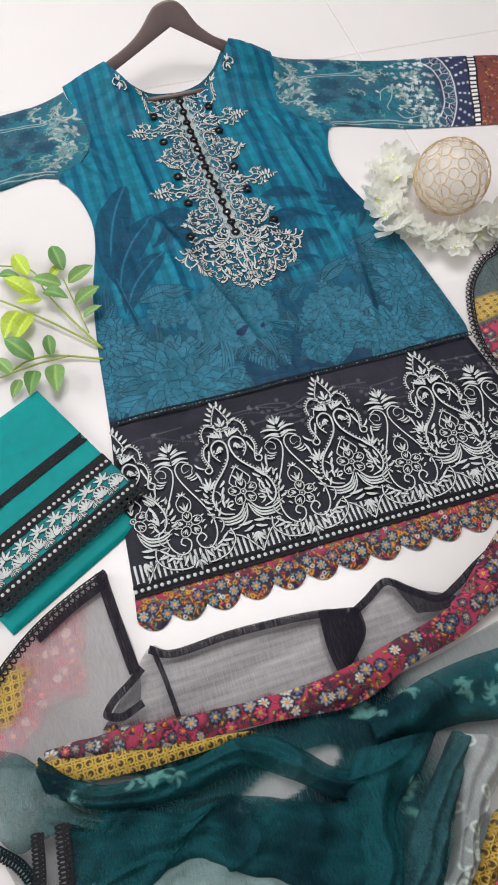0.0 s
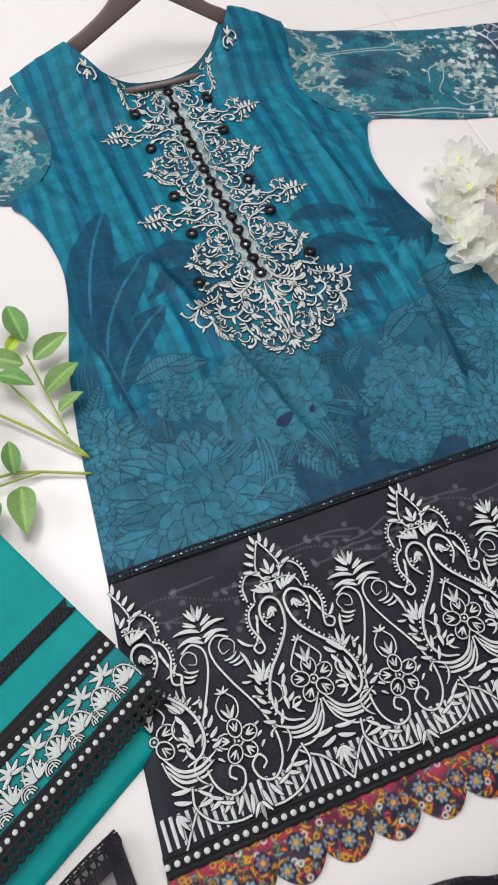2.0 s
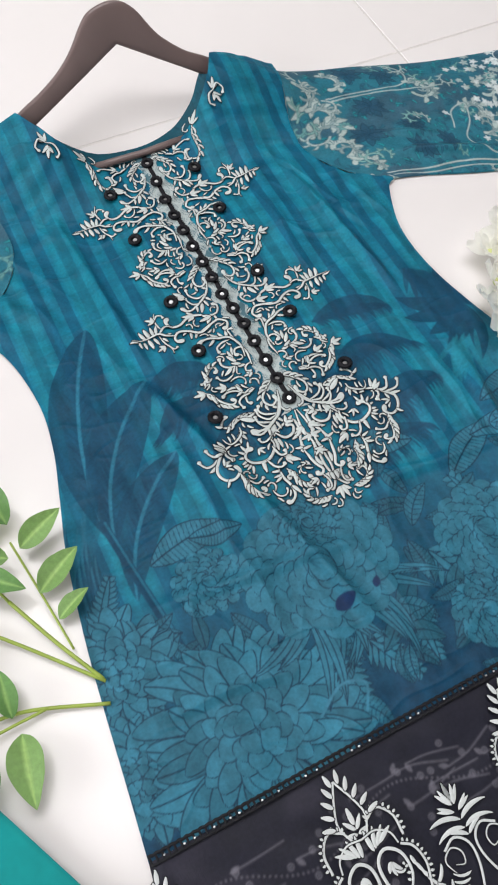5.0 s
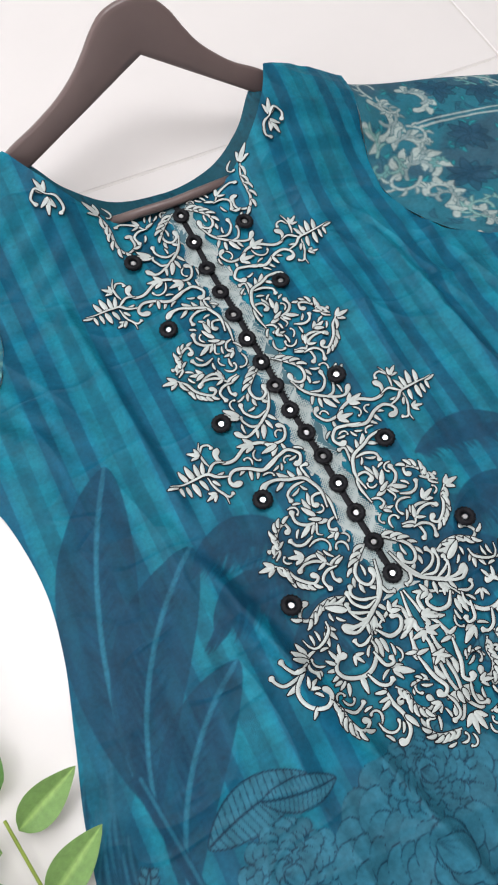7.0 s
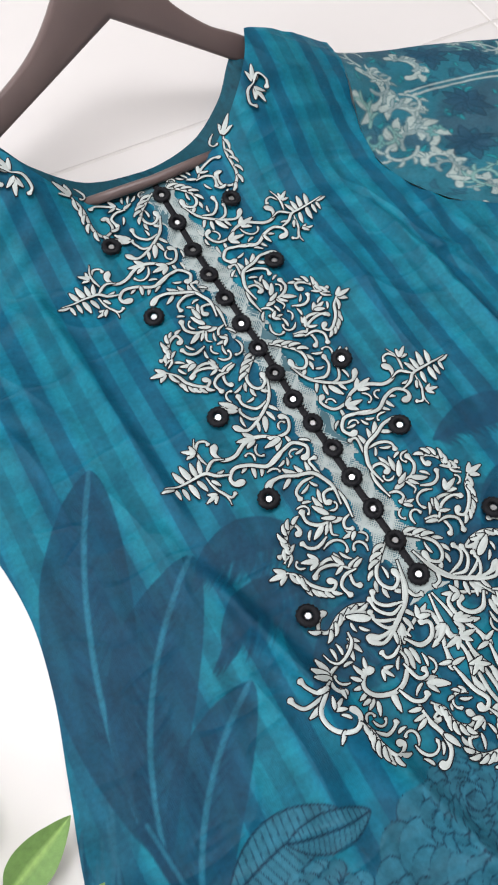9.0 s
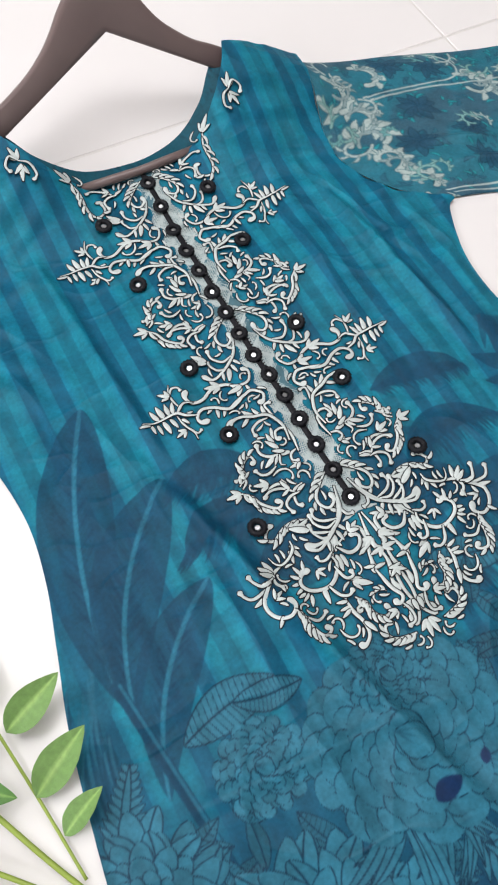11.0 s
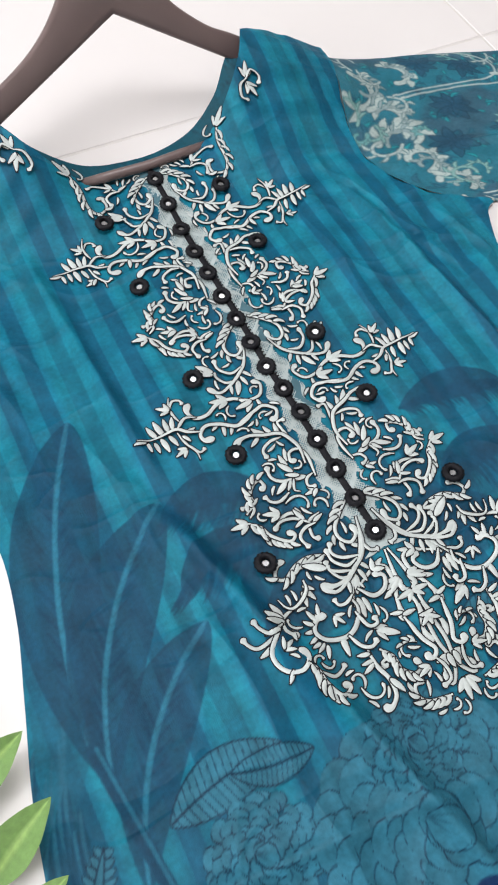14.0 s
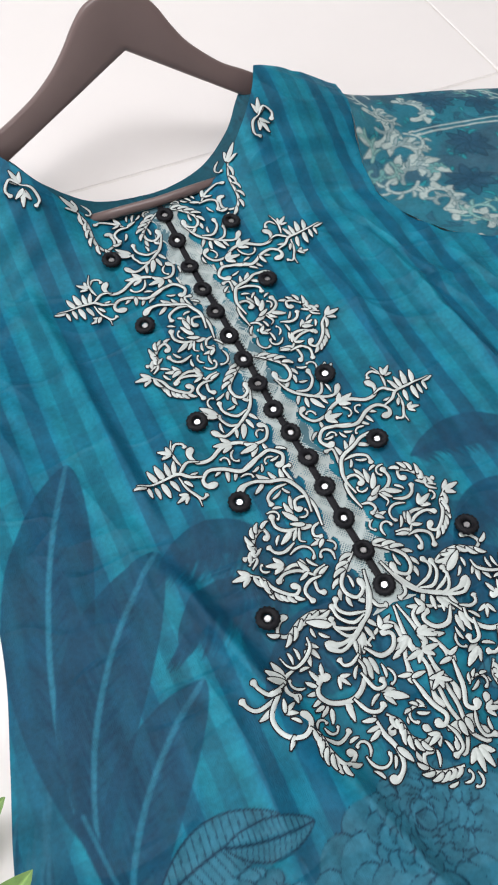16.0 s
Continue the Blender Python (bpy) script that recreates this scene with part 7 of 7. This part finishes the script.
loft("shawl_end", FAR, [(0.62, -0.46), (0.62, -0.54), (0.62, -0.60), (0.61, -0.66), (0.61, -0.70), (0.60, -0.75), (0.60, -0.80), (0.60, -0.86)], 300, 200,
     lambda x, y, u, v: 0.004 + 0.006 * (1 + wobble(x, y, 26, 81)) * smooth01(0, 0.1, u), far_colour, M_CHIFFON, shawl, "grey-green sheer end with lace edge")
lace(FAR, -0.012, 40, 0.0045)


# ---- leafy branch ----
def leaf_mesh(name, colour, seed):
    r = random.Random(seed)
    rows, cols = 15, 9
    U, V = np.meshgrid(np.linspace(-1, 1, cols), np.linspace(0, 1, rows))
    half = 0.24 * np.sin(math.pi * V ** 0.78) ** 0.85 + 0.004
    x, y = V, U * half
    z = 0.10 * np.sin(V * math.pi * 0.9) * r.uniform(0.6, 1.5) + 0.10 * np.abs(U) * half / 0.24 + 0.012 * np.sin(V * 22 + np.abs(U) * 3) * np.abs(U)
    base = np.array(colour)
    vein = np.clip(1.2 - np.abs(U) * 9, 0, 1)[..., None]
    side = ((np.sin(V * 34 - np.abs(U) * 7) > 0.75) * 0.25)[..., None]
    c = base * (1 - 0.18 * side) * (0.9 + 0.15 * V[..., None]) + vein * np.array(lin(170, 190, 110)) * 0.35
    return raw_mesh(name, np.stack([x, y, z], -1).reshape(-1, 3), grid_faces(rows, cols), c.reshape(-1, 3))


GREENS = [leaf_mesh("leaf", lin(122, 160, 88), 1), leaf_mesh("leaf", lin(98, 144, 74), 2), leaf_mesh("leaf", lin(184, 206, 66), 3)]
for g in GREENS:
    g.materials.append(M_LEAF)
branch = thing("leafy_branch", "artificial green leafy branch lying on the white floor", "branch")
rl = random.Random(9)


def leaf(x, y, ang, length, kind=0, z=0.012):
    o = new("leaf", GREENS[kind])
    o.parent = branch
    o.matrix_basis = pose(x, y, z, rl.uniform(-14, 14), rl.uniform(-9, 3), ang) @ Matrix.Scale(length, 4)


leaf(-0.289, -0.369, 99, 0.053, 1, 0.018)
leaf(-0.343, -0.360, 107, 0.055, 2, 0.014)
leaf(-0.297, -0.401, 151, 0.048, 0, 0.022)
leaf(-0.286, -0.394, 22, 0.048, 0, 0.016)
leaf(-0.284, -0.438, 30, 0.050, 0, 0.012)
leaf(-0.277, -0.466, 24, 0.035, 0, 0.010)
leaf(-0.326, -0.405, -40, 0.045, 1, 0.020)
leaf(-0.341, -0.403, 132, 0.061, 2, 0.010)
leaf(-0.332, -0.415, 179, 0.039, 2, 0.014)
leaf(-0.389, -0.344, -24, 0.036, 1, 0.012)
leaf(-0.370, -0.422, -120, 0.058, 2, 0.010)
leaf(-0.353, -0.436, -124, 0.058, 2, 0.012)
leaf(-0.362, -0.525, 128, 0.057, 1, 0.014)
leaf(-0.337, -0.525, 87, 0.040, 1, 0.012)
leaf(-0.335, -0.538, -95, 0.059, 0, 0.008)
leaf(-0.364, -0.544, -106, 0.050, 1, 0.012)
leaf(-0.387, -0.552, -119, 0.034, 0, 0.010)
leaf(-0.396, -0.539, 118, 0.040, 0, 0.010)
leaf(-0.312, -0.372, 40, 0.030, 2, 0.012)
leaf(-0.405, -0.300, 60, 0.048, 1, 0.012)
leaf(-0.410, -0.330, 150, 0.050, 0, 0.012)
leaf(-0.430, -0.420, 170, 0.050, 2, 0.012)
leaf(-0.430, -0.520, 200, 0.050, 0, 0.012)
for pts, r in (([(-0.46, -0.345, 0.008), (-0.393, -0.395, 0.010), (-0.326, -0.459, 0.009), (-0.261, -0.529, 0.006)], 0.0016),
               ([(-0.31, -0.434, 0.012), (-0.287, -0.481, 0.010), (-0.262, -0.527, 0.006)], 0.0018),
               ([(-0.264, -0.547, 0.005), (-0.329, -0.523, 0.008), (-0.371, -0.522, 0.010), (-0.398, -0.534, 0.010)], 0.0016),
               ([(-0.311, -0.529, 0.008), (-0.365, -0.532, 0.010), (-0.44, -0.545, 0.010)], 0.0013),
               ([(-0.292, -0.385, 0.016), (-0.283, -0.441, 0.010), (-0.275, -0.494, 0.008)], 0.0011),
               ([(-0.41, -0.310, 0.008), (-0.34, -0.345, 0.012), (-0.324, -0.399, 0.014), (-0.31, -0.434, 0.012)], 0.0013)):
    bm = bmesh.new()
    q = spline(pts, 24)
    tube(bm, [tuple(v) for v in q], r, 7)
    part("stem", bm, M_STEM, branch)


# ---- wire ball and blossoms ----
def wire_ball(cx, cy, r):
    b = thing("wire_ball", "round ball of gold wire rings among white blossoms", "ornament", m=Matrix.Translation((cx, cy, r + 0.002)))
    gold = (1 + 5 ** 0.5) / 2
    n = 92
    for k in range(n):
        zz = 1 - 2 * (k + 0.5) / n
        a = 2 * math.pi * k / gold
        nrm = Vector((math.sqrt(1 - zz * zz) * math.cos(a), math.sqrt(1 - zz * zz) * math.sin(a), zz))
        rot = nrm.to_track_quat("Z", "Y").to_matrix()
        rr = r * (0.17 + 0.03 * math.sin(k * 1.7))
        bm = bmesh.new()
        tube(bm, [tuple((nrm * (r * 0.985) + rot @ Vector((rr * math.cos(t), rr * math.sin(t), 0)))) for t in (2 * math.pi * i / 14 for i in range(14))], 0.00075, 5, closed=True)
        part("ring", bm, M_WIRE, b)
    for k in range(7):
        q = Matrix.Rotation(k * 0.9, 3, "Z") @ Matrix.Rotation(0.5 + 0.6 * k, 3, "X")
        bm = bmesh.new()
        tube(bm, [tuple(q @ Vector((r * math.cos(t), r * math.sin(t), 0))) for t in (2 * math.pi * i / 40 for i in range(40))], 0.0006, 5, closed=True)
        part("hoop", bm, M_WIRE, b)
    bm = bmesh.new()
    bmesh.ops.create_uvsphere(bm, u_segments=28, v_segments=16, radius=r * 0.93)
    part("core", bm, material("cream_paper", lin(252, 246, 238), rough=0.7, vary=0.06, scale=60, alpha=0.45), b, "cream translucent core")


wire_ball(0.366, -0.392, 0.062)


def petal_mesh(seed):
    r = random.Random(seed)
    rows, cols = 8, 7
    U, V = np.meshgrid(np.linspace(-1, 1, cols), np.linspace(0, 1, rows))
    half = 0.36 * np.sin(math.pi * (0.08 + 0.84 * V) ** 1.2) ** 0.7
    z = 0.3 * V ** 1.6 * r.uniform(0.5, 1.0) + 0.18 * U ** 2 * V + 0.03 * np.sin(U * 5 + V * 4 + seed)
    return raw_mesh("petal", np.stack([V, U * half, z], -1).reshape(-1, 3), grid_faces(rows, cols))


PETALS = [petal_mesh(k) for k in range(4)]
for q in PETALS:
    q.materials.append(M_PETAL)
CENTRE = dot_mesh(0.006)
CENTRE.materials.clear()
CENTRE.materials.append(material("pale_green_centre", lin(214, 220, 150), rough=0.7))
rf = random.Random(31)
garland = thing("blossom_garland", "white artificial blossoms on the floor round the wire ball", "flowers")


def blossom(x, y, z, s):
    c = new("blossom", CENTRE)
    c.parent = garland
    c.matrix_basis = pose(x, y, z, rf.uniform(-40, 40), rf.uniform(-40, 40), rf.uniform(0, 360))
    for ring, (n, l, tilt) in enumerate(((6, 1.0, 2), (5, 0.72, -16))):
        for k in range(n):
            o = new("petal", PETALS[rf.randrange(4)])
            o.parent = c
            o.matrix_basis = pose(0, 0, 0, rf.uniform(-12, 12), tilt + rf.uniform(-12, 12), 360 * k / n + 30 * ring + rf.uniform(-10, 10)) @ Matrix.Scale(s * l, 4)


for k in range(30):
    t = k / 29
    a = radians(100 + 215 * t)
    d = 0.098 + 0.022 * rf.uniform(-1, 1)
    blossom(0.360 + d * math.cos(a), -0.385 + d * 1.05 * math.sin(a), 0.010 + 0.018 * rf.random(), rf.uniform(0.024, 0.036))


# ---- floor tiles ----
bm = bmesh.new()
vs = box(bm, -0.5990, -1.1990, -0.012, 0.5990, 1.1990, 0.0)
bmesh.ops.bevel(bm, geom=[e for e in bm.edges], offset=0.0012, segments=1, affect="EDGES")
tile_me = bpy.data.meshes.new("tile")
bm.to_mesh(tile_me)
bm.free()
tile_me.materials.append(M_FLOOR)
for i in range(-3, 2):
    for j in range(-1, 1):
        ob = new("tile", tile_me)
        ob.parent = floor
        ob.matrix_basis = Matrix.Translation((0.392, 0.062, 0)) @ Matrix.Rotation(radians(-1.0), 4, "Z") @ Matrix.Translation((1.2 * i + 0.6, 2.4 * j + 1.2, -0.0005))
